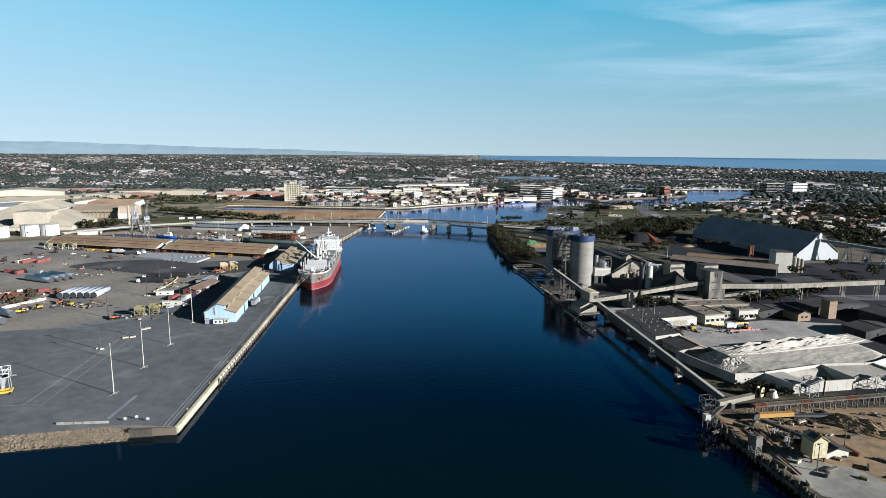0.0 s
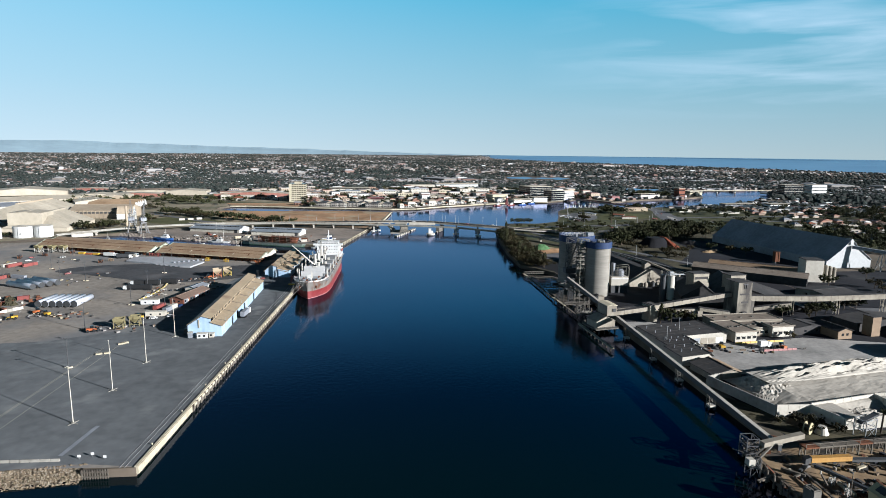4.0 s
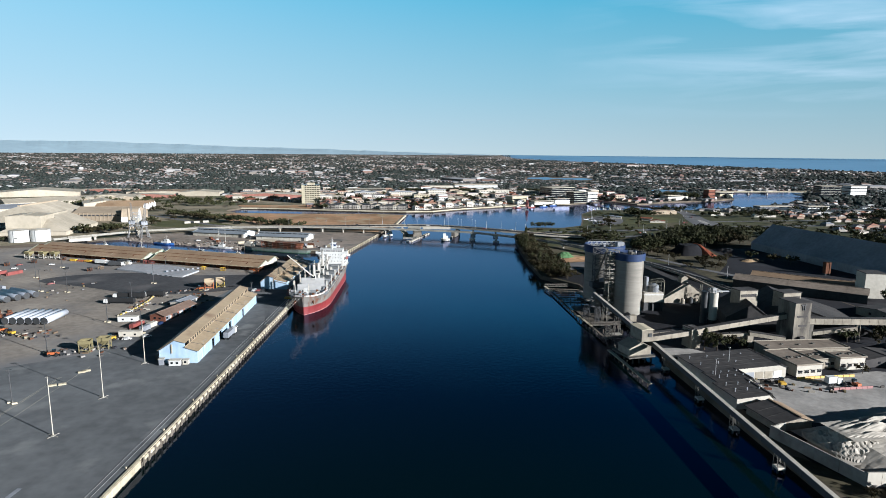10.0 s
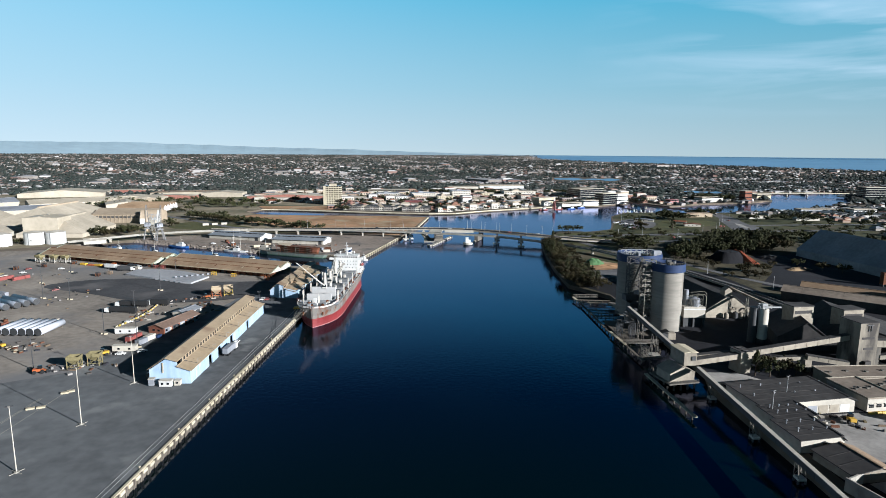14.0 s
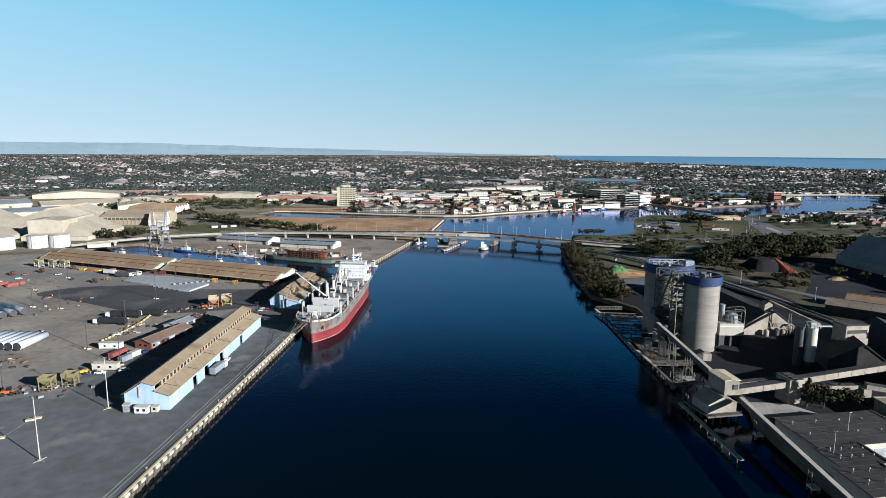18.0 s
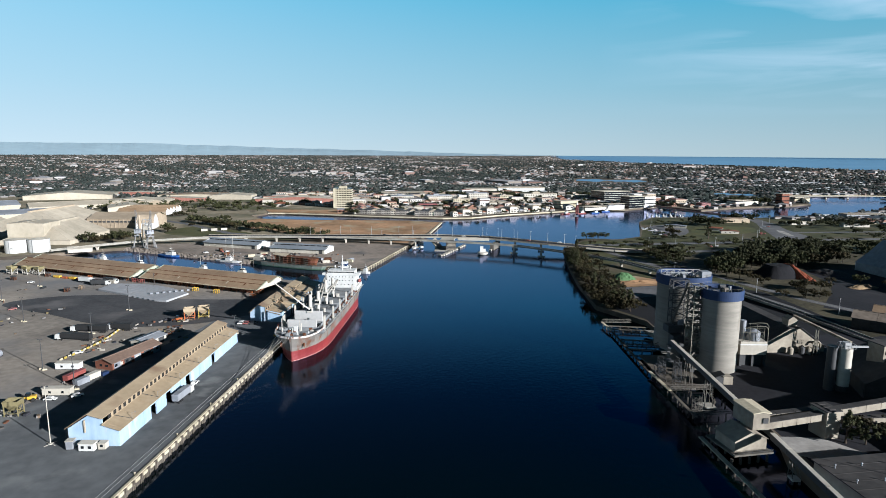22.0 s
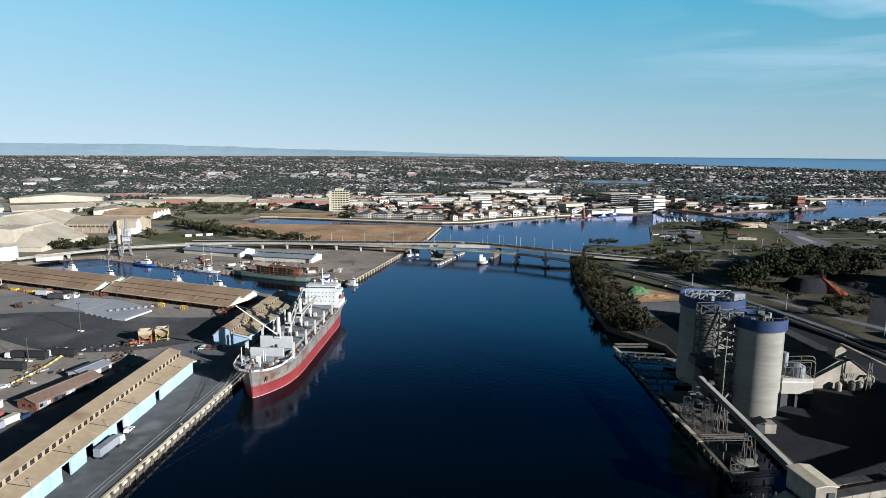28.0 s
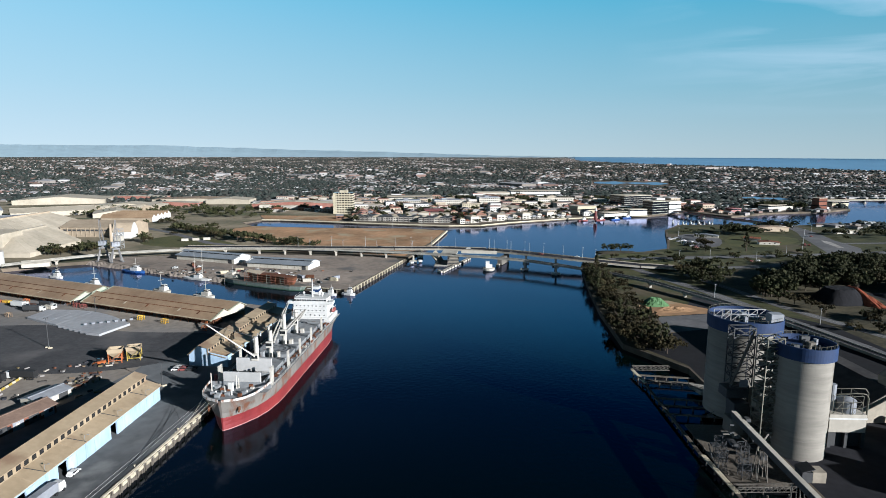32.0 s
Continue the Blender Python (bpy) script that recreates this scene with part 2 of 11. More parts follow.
PILE = surface("pale_crushed_stone", (0.42, 0.39, 0.34), (0.56, 0.525, 0.46), 0.95, big=0.1, fine=0.8, bump=0.12)
BARK = surface("bark", (0.07, 0.055, 0.04), (0.16, 0.13, 0.1), 0.95, fine=2.0)
LEAF = surface("gum_leaves", (0.028, 0.034, 0.013), (0.095, 0.096, 0.04), 0.9, big=0.25, fine=1.5, bump=0.0, spread=0.3)
LEAF2 = surface("olive_leaves", (0.03, 0.027, 0.011), (0.088, 0.072, 0.03), 0.9, big=0.25, fine=1.5, bump=0.0, spread=0.3)
REDMESH = surface("red_soil_heap", (0.26, 0.085, 0.045), (0.38, 0.14, 0.075), 0.95, fine=0.6)
GREENTARP = surface("green_tarpaulin", (0.08, 0.19, 0.07), (0.17, 0.28, 0.12), 0.7, fine=0.6)
TILE = surface("terracotta_tiles", (0.2, 0.085, 0.05), (0.32, 0.15, 0.09), 0.85, fine=0.8, spread=0.2)
HOUSEWALL = surface("rendered_walls", (0.28, 0.26, 0.23), (0.46, 0.43, 0.39), 0.85, fine=0.8, spread=0.3)
PAINTLINE = surface("worn_line_paint", (0.32, 0.31, 0.27), (0.45, 0.43, 0.36), 0.8, fine=2.0, bump=0.0)
# distance haze is put into the hills' pale blue colour
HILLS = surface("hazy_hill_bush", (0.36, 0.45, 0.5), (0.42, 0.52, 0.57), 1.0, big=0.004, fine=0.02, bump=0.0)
SEA = surface("sea_water", (0.16, 0.325, 0.48), (0.215, 0.39, 0.545), 0.6, big=0.001, fine=0.004, bump=0.0)


def water_material():
    """Calm harbour water: murky green depth under a mirror that grows with the glancing angle."""
    m = bpy.data.materials.new("harbour_water")
    m.use_nodes = True
    n, l = m.node_tree.nodes, m.node_tree.links
    n.remove(n["Principled BSDF"])
    geo = n.new("ShaderNodeNewGeometry")
    broad = n.new("ShaderNodeTexNoise")
    broad.inputs["Scale"].default_value, broad.inputs["Detail"].default_value = 0.009, 4
    l.new(geo.outputs["Position"], broad.inputs["Vector"])
    mix = n.new("ShaderNodeMix")
    mix.data_type = "RGBA"
    mix.inputs[6].default_value, mix.inputs[7].default_value = (0.0003, 0.0015, 0.0012, 1), (0.0005, 0.0023, 0.0021, 1)
    l.new(broad.outputs[0], mix.inputs[0])
    # body colour grows paler green from y 340 down to y 140
    place, nearness, body_mix = n.new("ShaderNodeSeparateXYZ"), n.new("ShaderNodeMapRange"), n.new("ShaderNodeMix")
    l.new(geo.outputs["Position"], place.inputs[0])
    l.new(place.outputs["Y"], nearness.inputs[0])
    nearness.inputs[1].default_value, nearness.inputs[2].default_value = 340.0, 140.0
    body_mix.data_type = "RGBA"
    l.new(nearness.outputs[0], body_mix.inputs[0])
    l.new(mix.outputs[2], body_mix.inputs[6])
    body_mix.inputs[7].default_value = (0.0012, 0.0062, 0.0062, 1)
    depth, shine, both = n.new("ShaderNodeBsdfDiffuse"), n.new("ShaderNodeBsdfGlossy"), n.new("ShaderNodeMixShader")
    l.new(body_mix.outputs[2], depth.inputs["Color"])
    shine.inputs["Color"].default_value = (0.64, 0.69, 1.0, 1)
    rough = n.new("ShaderNodeMapRange")
    rough.inputs[1].default_value, rough.inputs[2].default_value = 0.4, 0.65
    rough.inputs[3].default_value, rough.inputs[4].default_value = 0.06, 0.14
    l.new(broad.outputs[0], rough.inputs[0])
    l.new(rough.outputs[0], shine.inputs["Roughness"])
    rip = n.new("ShaderNodeTexNoise")
    rip.inputs["Scale"].default_value, rip.inputs["Detail"].default_value = 0.5, 4
    l.new(geo.outputs["Position"], rip.inputs["Vector"])
    bp = n.new("ShaderNodeBump")
    bp.inputs["Strength"].default_value, bp.inputs["Distance"].default_value = 0.22, 0.2
    l.new(rip.outputs[0], bp.inputs["Height"])
    facing = n.new("ShaderNodeFresnel")
    facing.inputs["IOR"].default_value = 1.31
    for node in (depth, shine, facing):
        l.new(bp.outputs[0], node.inputs["Normal"])
    l.new(facing.outputs[0], both.inputs[0])
    l.new(depth.outputs[0], both.inputs[1])
    l.new(shine.outputs[0], both.inputs[2])
    l.new(both.outputs[0], n["Material Output"].inputs["Surface"])
    return m


WATER = water_material()


# ---- mesh helpers ----
def box(bm, x0, x1, y0, y1, z0, z1):
    v = [bm.verts.new(p) for p in ((x0, y0, z0), (x1, y0, z0), (x1, y1, z0), (x0, y1, z0), (x0, y0, z1), (x1, y0, z1), (x1, y1, z1), (x0, y1, z1))]
    for f in ((3, 2, 1, 0), (4, 5, 6, 7), (0, 1, 5, 4), (1, 2, 6, 5), (2, 3, 7, 6), (3, 0, 4, 7)):
        bm.faces.new([v[i] for i in f])
    return bm


def prism(bm, outline, z0, z1):
    """Upright walls and caps over an outline given counterclockwise."""
    lo, hi = [bm.verts.new((x, y, z0)) for x, y in outline], [bm.verts.new((x, y, z1)) for x, y in outline]
    k = len(outline)
    for i in range(k):
        bm.faces.new((lo[i], lo[(i + 1) % k], hi[(i + 1) % k], hi[i]))
    bm.faces.new(hi)
    bm.faces.new(lo[::-1])
    return bm


def along(bm, profile, y0, y1):
    """A profile of (x, z), drawn along y; closed, with end caps."""
    a, b = [bm.verts.new((x, y0, z)) for x, z in profile], [bm.verts.new((x, y1, z)) for x, z in profile]
    k = len(profile)
    for i in range(k):
        bm.faces.new((a[i], a[(i + 1) % k], b[(i + 1) % k], b[i]))
    bm.faces.new(a[::-1])
    bm.faces.new(b)
    bmesh.ops.recalc_face_normals(bm, faces=bm.faces)
    return bm


def cyl(bm, x, y, z0, z1, r0, r1=None, n=14):
    r1 = r0 if r1 is None else r1
    lo = [bm.verts.new((x + r0 * math.cos(6.28319 * i / n), y + r0 * math.sin(6.28319 * i / n), z0)) for i in range(n)]
    hi = [bm.verts.new((x + r1 * math.cos(6.28319 * i / n), y + r1 * math.sin(6.28319 * i / n), z1)) for i in range(n)]
    for i in range(n):
        bm.faces.new((lo[i], lo[(i + 1) % n], hi[(i + 1) % n], hi[i]))
    bm.faces.new(hi)
    bm.faces.new(lo[::-1])
    return bm


def bar(bm, p, q, r=0.1, n=4, r2=None):
    """A rod from p to q."""
    p, q = Vector(p), Vector(q)
    d = q - p
    rot = d.to_track_quat("Z", "Y").to_matrix()
    r2 = r if r2 is None else r2
    lo = [bm.verts.new(p + rot @ Vector((r * math.cos(6.28319 * (i + 0.5) / n), r * math.sin(6.28319 * (i + 0.5) / n), 0))) for i in range(n)]
    hi = [bm.verts.new(q + rot @ Vector((r2 * math.cos(6.28319 * (i + 0.5) / n), r2 * math.sin(6.28319 * (i + 0.5) / n), 0))) for i in range(n)]
    for i in range(n):
        bm.faces.new((lo[i], lo[(i + 1) % n], hi[(i + 1) % n], hi[i]))
    bm.faces.new(hi)
    bm.faces.new(lo[::-1])
    return bm


def duct(bm, p, q, w, h):
    """A box gallery from p to q (centre of its floor), w wide and h high, sides upright."""
    p, q = Vector(p), Vector(q)
    s = Vector((q.y - p.y, p.x - q.x, 0)).normalized() * (w / 2)
    up = Vector((0, 0, h))
    v = [bm.verts.new(c) for c in (p - s, p + s, q + s, q - s, p - s + up, p + s + up, q + s + up, q - s + up)]
    for f in ((3, 2, 1, 0), (4, 5, 6, 7), (0, 1, 5, 4), (1, 2, 6, 5), (2, 3, 7, 6), (3, 0, 4, 7)):
        bm.faces.new([v[i] for i in f])
    bmesh.ops.recalc_face_normals(bm, faces=bm.faces)
    return bm


def bevelled(bm, w=0.05):
    bmesh.ops.bevel(bm, geom=list(bm.edges), offset=w, segments=1, affect="EDGES", clamp_overlap=True)
    return bm


def mesh_of(name, bm, material, smooth=False):
    me = bpy.data.meshes.new(name)
    bm.to_mesh(me)
    bm.free()
    me.materials.append(material)
    if smooth:
        me.shade_smooth()
    return me


def part(name, bm, material, parent, label="", smooth=False):
    ob = new(name, mesh_of(name, bm, material, smooth))
    ob.parent = parent
    return tagged(ob, label) if label else ob


def thing(name, label, category, x=0.0, y=0.0, z=0.0, rz=0.0, group="", kind=""):
    ob = new(name)
    ob.empty_display_size = 0.5
    ob.matrix_world = pose(x, y, z, 0, 0, rz)
    return tagged(ob, label, category, group, kind)


def piece(name, bm, material, label, category, kind="structure", smooth=False):
    return tagged(new(name, mesh_of(name, bm, material, smooth)), label, category, kind=kind)


def loose(name, verts, faces, material, label, category, kind="stuff"):
    me = bpy.data.meshes.new(name)
    me.from_pydata(verts, [], faces)
    me.materials.append(material)
    return tagged(new(name, me), label, category, kind=kind)


# ---- water, land, distance ----
Q = 2.8      # height of the quays over the water
RIM = 1900.0
bm = bmesh.new()
cyl(bm, 0, 0, -8, 0, 2600, n=96)
piece("water", bm, WATER, "dark blue calm harbour water", "water")


def arc(a, b, step=3):
    k = max(2, round(abs(b - a) / step))
    return [(RIM * math.sin(radians(a + (b - a) * i / k)), RIM * math.cos(radians(a + (b - a) * i / k))) for i in range(k + 1)]


def top_faces(bm, ring, outline):
    """Fills a bent outline with upward faces, by clipping its ears."""
    area = sum(a[0] * b[1] - b[0] * a[1] for a, b in zip(outline, outline[1:] + outline[:1]))
    left = list(range(len(outline))) if area > 0 else list(range(len(outline)))[::-1]

    def turn(a, b, c):
        return (b[0] - a[0]) * (c[1] - a[1]) - (b[1] - a[1]) * (c[0] - a[0])

    while len(left) > 3:
        for i in range(len(left)):
            a, b, c = (outline[left[j % len(left)]] for j in (i - 1, i, i + 1))
            if turn(a, b, c) <= 1e-9:
                continue
            if any(turn(a, b, p) >= 0 and turn(b, c, p) >= 0 and turn(c, a, p) >= 0 for p in (outline[q] for q in left) if p not in (a, b, c)):
                continue
            bm.faces.new([ring[left[j % len(left)]] for j in (i - 1, i, i + 1)])
            left.pop(i)
            break
        else:
            break
    bm.faces.new([ring[i] for i in left])


def land(name, outline, material, label, z0=-4.0, z1=Q, category="ground"):
    bm = bmesh.new()
    k = len(outline)
    lo, hi = [bm.verts.new((x, y, z0)) for x, y in outline], [bm.verts.new((x, y, z1)) for x, y in outline]
    for i in range(k):
        bm.faces.new((lo[i], lo[(i + 1) % k], hi[(i + 1) % k], hi[i]))
    top_faces(bm, hi, outline)
    return piece(name, bm, material, label, category)


SHORE_LEFT = [(-1700, -100), (-500, 150), (-190, 188), (-128, 199.6), (-112, 202.1), (-98.6, 205), (-88.4, 204.5), (-88, 201.8), (-72.6, 201.8),
              (-59.5, 440), (-56, 574), (-332, 676), (-347, 692), (-318, 720), (-297, 732), (-151, 667), (-80, 642), (-50, 632.5), (-43.5, 636),
              (-19.6, 751), (1, 858), (13, 964), (-34, 983), (-136, 982), (-192, 985), (-245, 995), (-272, 1030), (-260, 1073), (-233, 1074), (-178, 1062), (-97, 1041), (14, 1019), (56, 1025.6),
              (97, 1061), (185, 1117), (282, 1168), (322, 1166), (405, 1240), (430, 1196), (449, 1162), (536, 1224), (648, 1258), (722, 1312),
              (727, 1362), (700, 1480), (786, 1540), (935, 1537)]
land("ground", arc(33, -93) + SHORE_LEFT, TOWN, "port and town land with asphalt yards and dry earth")
SHORE_RIGHT = [(1000, 1500), (850, 1250), (634, 1090), (480, 1047), (389, 1048), (327, 1044), (290, 985), (262, 890), (244, 835), (215, 814),
               (170, 800), (140, 745), (133, 700), (126, 640), (121, 583), (119, 520), (140, 486), (140, 345), (135, 330), (135, 205), (122, 200),
               (120, 165), (121, 140), (126, 60), (135, -200), (250, -1850)]
land("ground", SHORE_RIGHT + arc(170, 36.5), TOWN, "cement works land and parkland on the far bank", z1=Q + 0.2)


def rise(d):
    """Height of the far plain: beyond 2.5 km the next 20 km are drawn together, so that the land ends at the true horizon."""
    if d < 2400:
        return Q
    real = 2400 * math.exp((d - 2400) / 2400 * math.log(10))
    level = 99 - d * (96.2 / real + real / 12.7e6)
    return max(Q, level)


COAST = ((-180, 1), (8, 1.0), (10.6, 0.0115), (12.7, 0.01348), (18, 0.0162), (23.1, 0.0178), (27.9, 0.0192), (32.4, 0.021), (36.6, 0.0222), (43, 0.0234), (60, 0.025), (90, 0.026), (180, 0.03))


def coast(az):
    if az < 9.5:
        return 4800.0
    for (a, p), (b, q) in zip(COAST[2:], COAST[3:]):
        if az <= b:
            dip = p + (q - p) * max(0, az - a) / (b - a)
            break
    lo, hi = RIM, 4800.0
    for _ in range(30):
        mid = (lo + hi) / 2
        if (99 - rise(mid)) / mid > dip:
            lo = mid
        else:
            hi = mid
    return lo


def sheet(name, spans, material, label, category, lift=0.0):
    """A polar sheet: spans are rows of azimuth, inner and outer radius."""
    verts, faces, k = [], [], 28
    for az, a, b in spans:
        for i in range(k + 1):
            r = a + (b - a) * i / k
            verts.append((r * math.sin(radians(az)), r * math.cos(radians(az)), rise(r) + lift))
    for j in range(len(spans) - 1):
        for i in range(k):
            p = j * (k + 1) + i
            faces.append((p, p + k + 1, p + k + 2, p + 1))
    ob = loose(name, verts, faces, material, label, category, "structure")
    return ob


STEPS = [-180 + 3 * i for i in range(28)] + [-96 + 1.5 * i for i in range(120)] + [84 + 3 * i for i in range(33)]
sheet("ground", [(a, RIM - 1, coast(a)) for a in STEPS], TOWN, "far suburban plain reaching to the horizon", "ground")
sheet("water", [(a, coast(a), 4800) for a in STEPS if a >= 9], SEA, "blue open sea on the horizon", "water", -0.3)
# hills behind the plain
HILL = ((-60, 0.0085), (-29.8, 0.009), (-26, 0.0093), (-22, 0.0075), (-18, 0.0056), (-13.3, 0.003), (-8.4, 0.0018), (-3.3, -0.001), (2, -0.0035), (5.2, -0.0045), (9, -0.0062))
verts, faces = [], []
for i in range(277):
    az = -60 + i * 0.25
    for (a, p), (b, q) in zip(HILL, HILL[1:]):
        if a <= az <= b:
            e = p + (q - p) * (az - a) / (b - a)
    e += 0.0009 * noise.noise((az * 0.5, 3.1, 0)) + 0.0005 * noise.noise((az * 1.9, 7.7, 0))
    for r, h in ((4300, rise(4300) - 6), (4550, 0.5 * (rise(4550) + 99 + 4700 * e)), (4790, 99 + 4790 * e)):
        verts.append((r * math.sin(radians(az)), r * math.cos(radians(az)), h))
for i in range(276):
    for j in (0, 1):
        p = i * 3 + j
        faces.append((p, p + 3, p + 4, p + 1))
loose("backdrop", verts, faces, HILLS, "low far hills with blue haze painted into their colour", "hills", "structure")


def rounded(outline, times=3):
    """The outline with its corners cut round."""
    for _ in range(times):
        pairs = list(zip(outline, outline[1:] + outline[:1]))
        outline = [(a[0] * (1 - f) + b[0] * f, a[1] * (1 - f) + b[1] * f) for a, b in pairs for f in (0.25, 0.75)]
    return outline


def patch(name, outline, material, label, lift=0.03, category="pavement"):
    bm = bmesh.new()
    top_faces(bm, [bm.verts.new((x, y, Q + lift)) for x, y in outline], outline)
    return piece(name, bm, material, label, category)


patch("pavement", [(-300, 190), (-140, 205), (-72.7, 202.2), (-59.7, 440), (-56.4, 572), (-100, 590), (-330, 672), (-430, 640), (-430, 300)], DIRT, "brown compacted dirt yard beside the wharf", 0.02)
patch("pavement", [(-215, 196), (-128, 200.5), (-112, 203), (-98, 205.6), (-88, 205), (-72.9, 202.4), (-59.9, 440), (-57, 560), (-104, 560), (-109, 470), (-112, 450), (-140, 345), (-165, 330), (-215, 325)], ASPHALT, "grey worn asphalt wharf apron", 0.04)
patch("pavement", rounded([(-262, 508), (-215, 492), (-172, 468), (-140, 464), (-106, 476), (-86, 500), (-92, 530), (-145, 526), (-195, 540), (-240, 532)], 2), SEALED, "dark sealed storage pad", 0.06)
patch("ground", [(-296, 736), (-151, 669.5), (-80, 644.5), (-50, 635), (-45, 638), (-21.5, 750), (-28, 768), (-190, 778), (-290, 750)], GRITYARD, "bare gravel apron on the basin peninsula", 0.02, "ground")
patch("ground", [(-20, 775), (-2, 859), (11, 963), (-34, 980.5), (-136, 979.5), (-192, 982.5), (-244, 992), (-262, 960), (-225, 886), (-110, 800)], REDLAND, "vacant reddish land with dry grass", 0.02, "ground")
patch("ground", [(-258, 1077), (-233, 1078), (-178, 1066), (-145, 1058), (-138, 1130), (-280, 1125)], REDLAND, "bare red earth lot by the dock", 0.03, "ground")


patch("ground", [(-1000, 640), (-430, 641), (-347, 695), (-320, 722), (-298, 736), (-290, 754), (-190, 782), (-112, 802), (-227, 887), (-264, 961), (-247, 995), (-275, 1030), (-262, 1076), (-281, 1126), (-140, 1132), (-140, 1215), (-330, 1335), (-1000, 1420)], MIXEDYARD, "trodden earth and grass between the storehouses", 0.012, "ground")
patch("ground", rounded([(-300, 820), (-215, 806), (-180, 812), (-240, 872), (-300, 905), (-322, 860)], 2), LAWN, "grass field beside the viaduct", 0.03, "ground")


# ---- builders used all over the place ----
def slab(bm, a, b, c, d, thick):
    """A sloping slab under four corners, thick downwards."""
    v = [bm.verts.new(p) for p in (a, b, c, d)] + [bm.verts.new((p[0], p[1], p[2] - thick)) for p in (a, b, c, d)]
    for f in ((0, 1, 2, 3), (7, 6, 5, 4), (0, 4, 5, 1), (1, 5, 6, 2), (2, 6, 7, 3), (3, 7, 4, 0)):
        bm.faces.new([v[i] for i in f])
    bmesh.ops.recalc_face_normals(bm, faces=bm.faces)
    return bm


def gable_shed(name, label, x, y, rz, w, l, eave, ridge, walls, roof, doors=0, windows=0, ridge_at=0.5, base=Q, group="", vents=0, category="shed", ribs=0, left_roof=None):
    """A hollow shed, w along its own x and l along its own y from its near left corner; ridge along y."""
    t = thing(name, label, category, x, y, base, rz, group)
    rx = w * ridge_at
    for side, x0, x1 in (("l", 0, 0.3), ("r", w - 0.3, w)):
        bm = bmesh.new()
        box(bm, x0, x1, 0, l, 0, eave)
        part("wall", bm, walls, t)
    for y0, y1 in ((0, 0.3), (l - 0.3, l)):
        bm = bmesh.new()
        prof = [(0.3, 0), (w - 0.3, 0), (w - 0.3, eave), (rx, ridge - 0.1), (0.3, eave)]
        along(bm, prof, y0 - 0.003, y1 + 0.003)
        part("wall", bm, walls, t)
    o = 0.6
    for x0, x1 in ((-o, rx), (w + o, rx)):
        dz = (ridge - eave) / (rx if x0 < rx else w - rx) * o
        bm = bmesh.new()
        slab(bm, (x0, -o, eave - dz + 0.25), (x1, -o, ridge + 0.25), (x1, l + o, ridge + 0.25), (x0, l + o, eave - dz + 0.25), 0.25)
        part("roof", bm, left_roof if left_roof and x0 < rx else roof, t)
        for i in range(ribs):
            yy = l * (i + 1) / (ribs + 1)
            bm = bmesh.new()
            slab(bm, (x0, yy - 0.12, eave - dz + 0.31), (x1, yy - 0.12, ridge + 0.31), (x1, yy + 0.12, ridge + 0.31), (x0, yy + 0.12, eave - dz + 0.31), 0.12)
            part("roof_rib", bm, left_roof if left_roof and x0 < rx else roof, t)
    bm = bmesh.new()
    box(bm, rx - 0.35, rx + 0.35, -o, l + o, ridge + 0.2, ridge + 0.42)
    part("ridge_cap", bm, roof, t)
    for i in range(doors):
        yy = l * (i + 0.5) / doors
        for xx in (w - 0.02, -0.06):
            bm = bmesh.new()
            box(bm, xx, xx + 0.08, yy - 2, yy + 2, 0, min(4.4, eave - 0.4))
            part("door", bm, DARKSTEEL if i % 2 else GREYROOF, t, "dark steel sliding door")
    for i in range(windows):
        xx = w * (i + 1) / (windows + 1)
        bm = bmesh.new()
        box(bm, xx - 0.7, xx + 0.7, -0.06, 0.0, eave * 0.4, eave * 0.7)
        part("window", bm, GLASS, t)
    for i in range(vents):
        bm = bmesh.new()
        yy = l * (i + 0.5) / vents
        cyl(bm, rx, yy, ridge + 0.4, ridge + 1.1, 0.45, n=10)
        cyl(bm, rx, yy, ridge + 1.1, ridge + 1.5, 0.7, 0.15, n=10)
        part("roof_vent", bm, STEEL, t)
    return t


def mast_light(x, y, h, material, base=Q, arms=2, label="tall grey steel light mast on the wharf apron", footing=True, slim=0.17):
    t = thing("light_mast", label, "light mast", x, y, base, 20, "light masts")
    bm = bmesh.new()
    cyl(bm, 0, 0, 0, h, slim * 1.5, slim * 0.75, n=10)
    part("pole", bm, material, t, smooth=False)
    if footing:
        bm = bmesh.new()
        cyl(bm, 0, 0, 0, 0.45, 0.75, 0.7, n=12)
        part("footing", bm, CONCRETE, t, "concrete footing")
        for i in range(4):
            bm = bmesh.new()
            a = radians(45 + 90 * i)
            bar(bm, (0.8 * math.cos(a), 0.8 * math.sin(a), 0.12), (2.2 * math.cos(a), 2.2 * math.sin(a), 0.12), 0.16)
            part("kerb_arm", bm, CONCRETE, t)
    bm = bmesh.new()
    bar(bm, (-0.9, 0, h), (0.9, 0, h), 0.08)
    part("crossarm", bm, material, t)
    for i in range(arms):
        bm = bmesh.new()
        xx = -0.7 + 1.4 * i / max(1, arms - 1)
        box(bm, xx - 0.3, xx + 0.3, -0.35, 0.25, h - 0.1, h + 0.18)
        part("lamp_head", bm, DARKSTEEL, t)
    return t


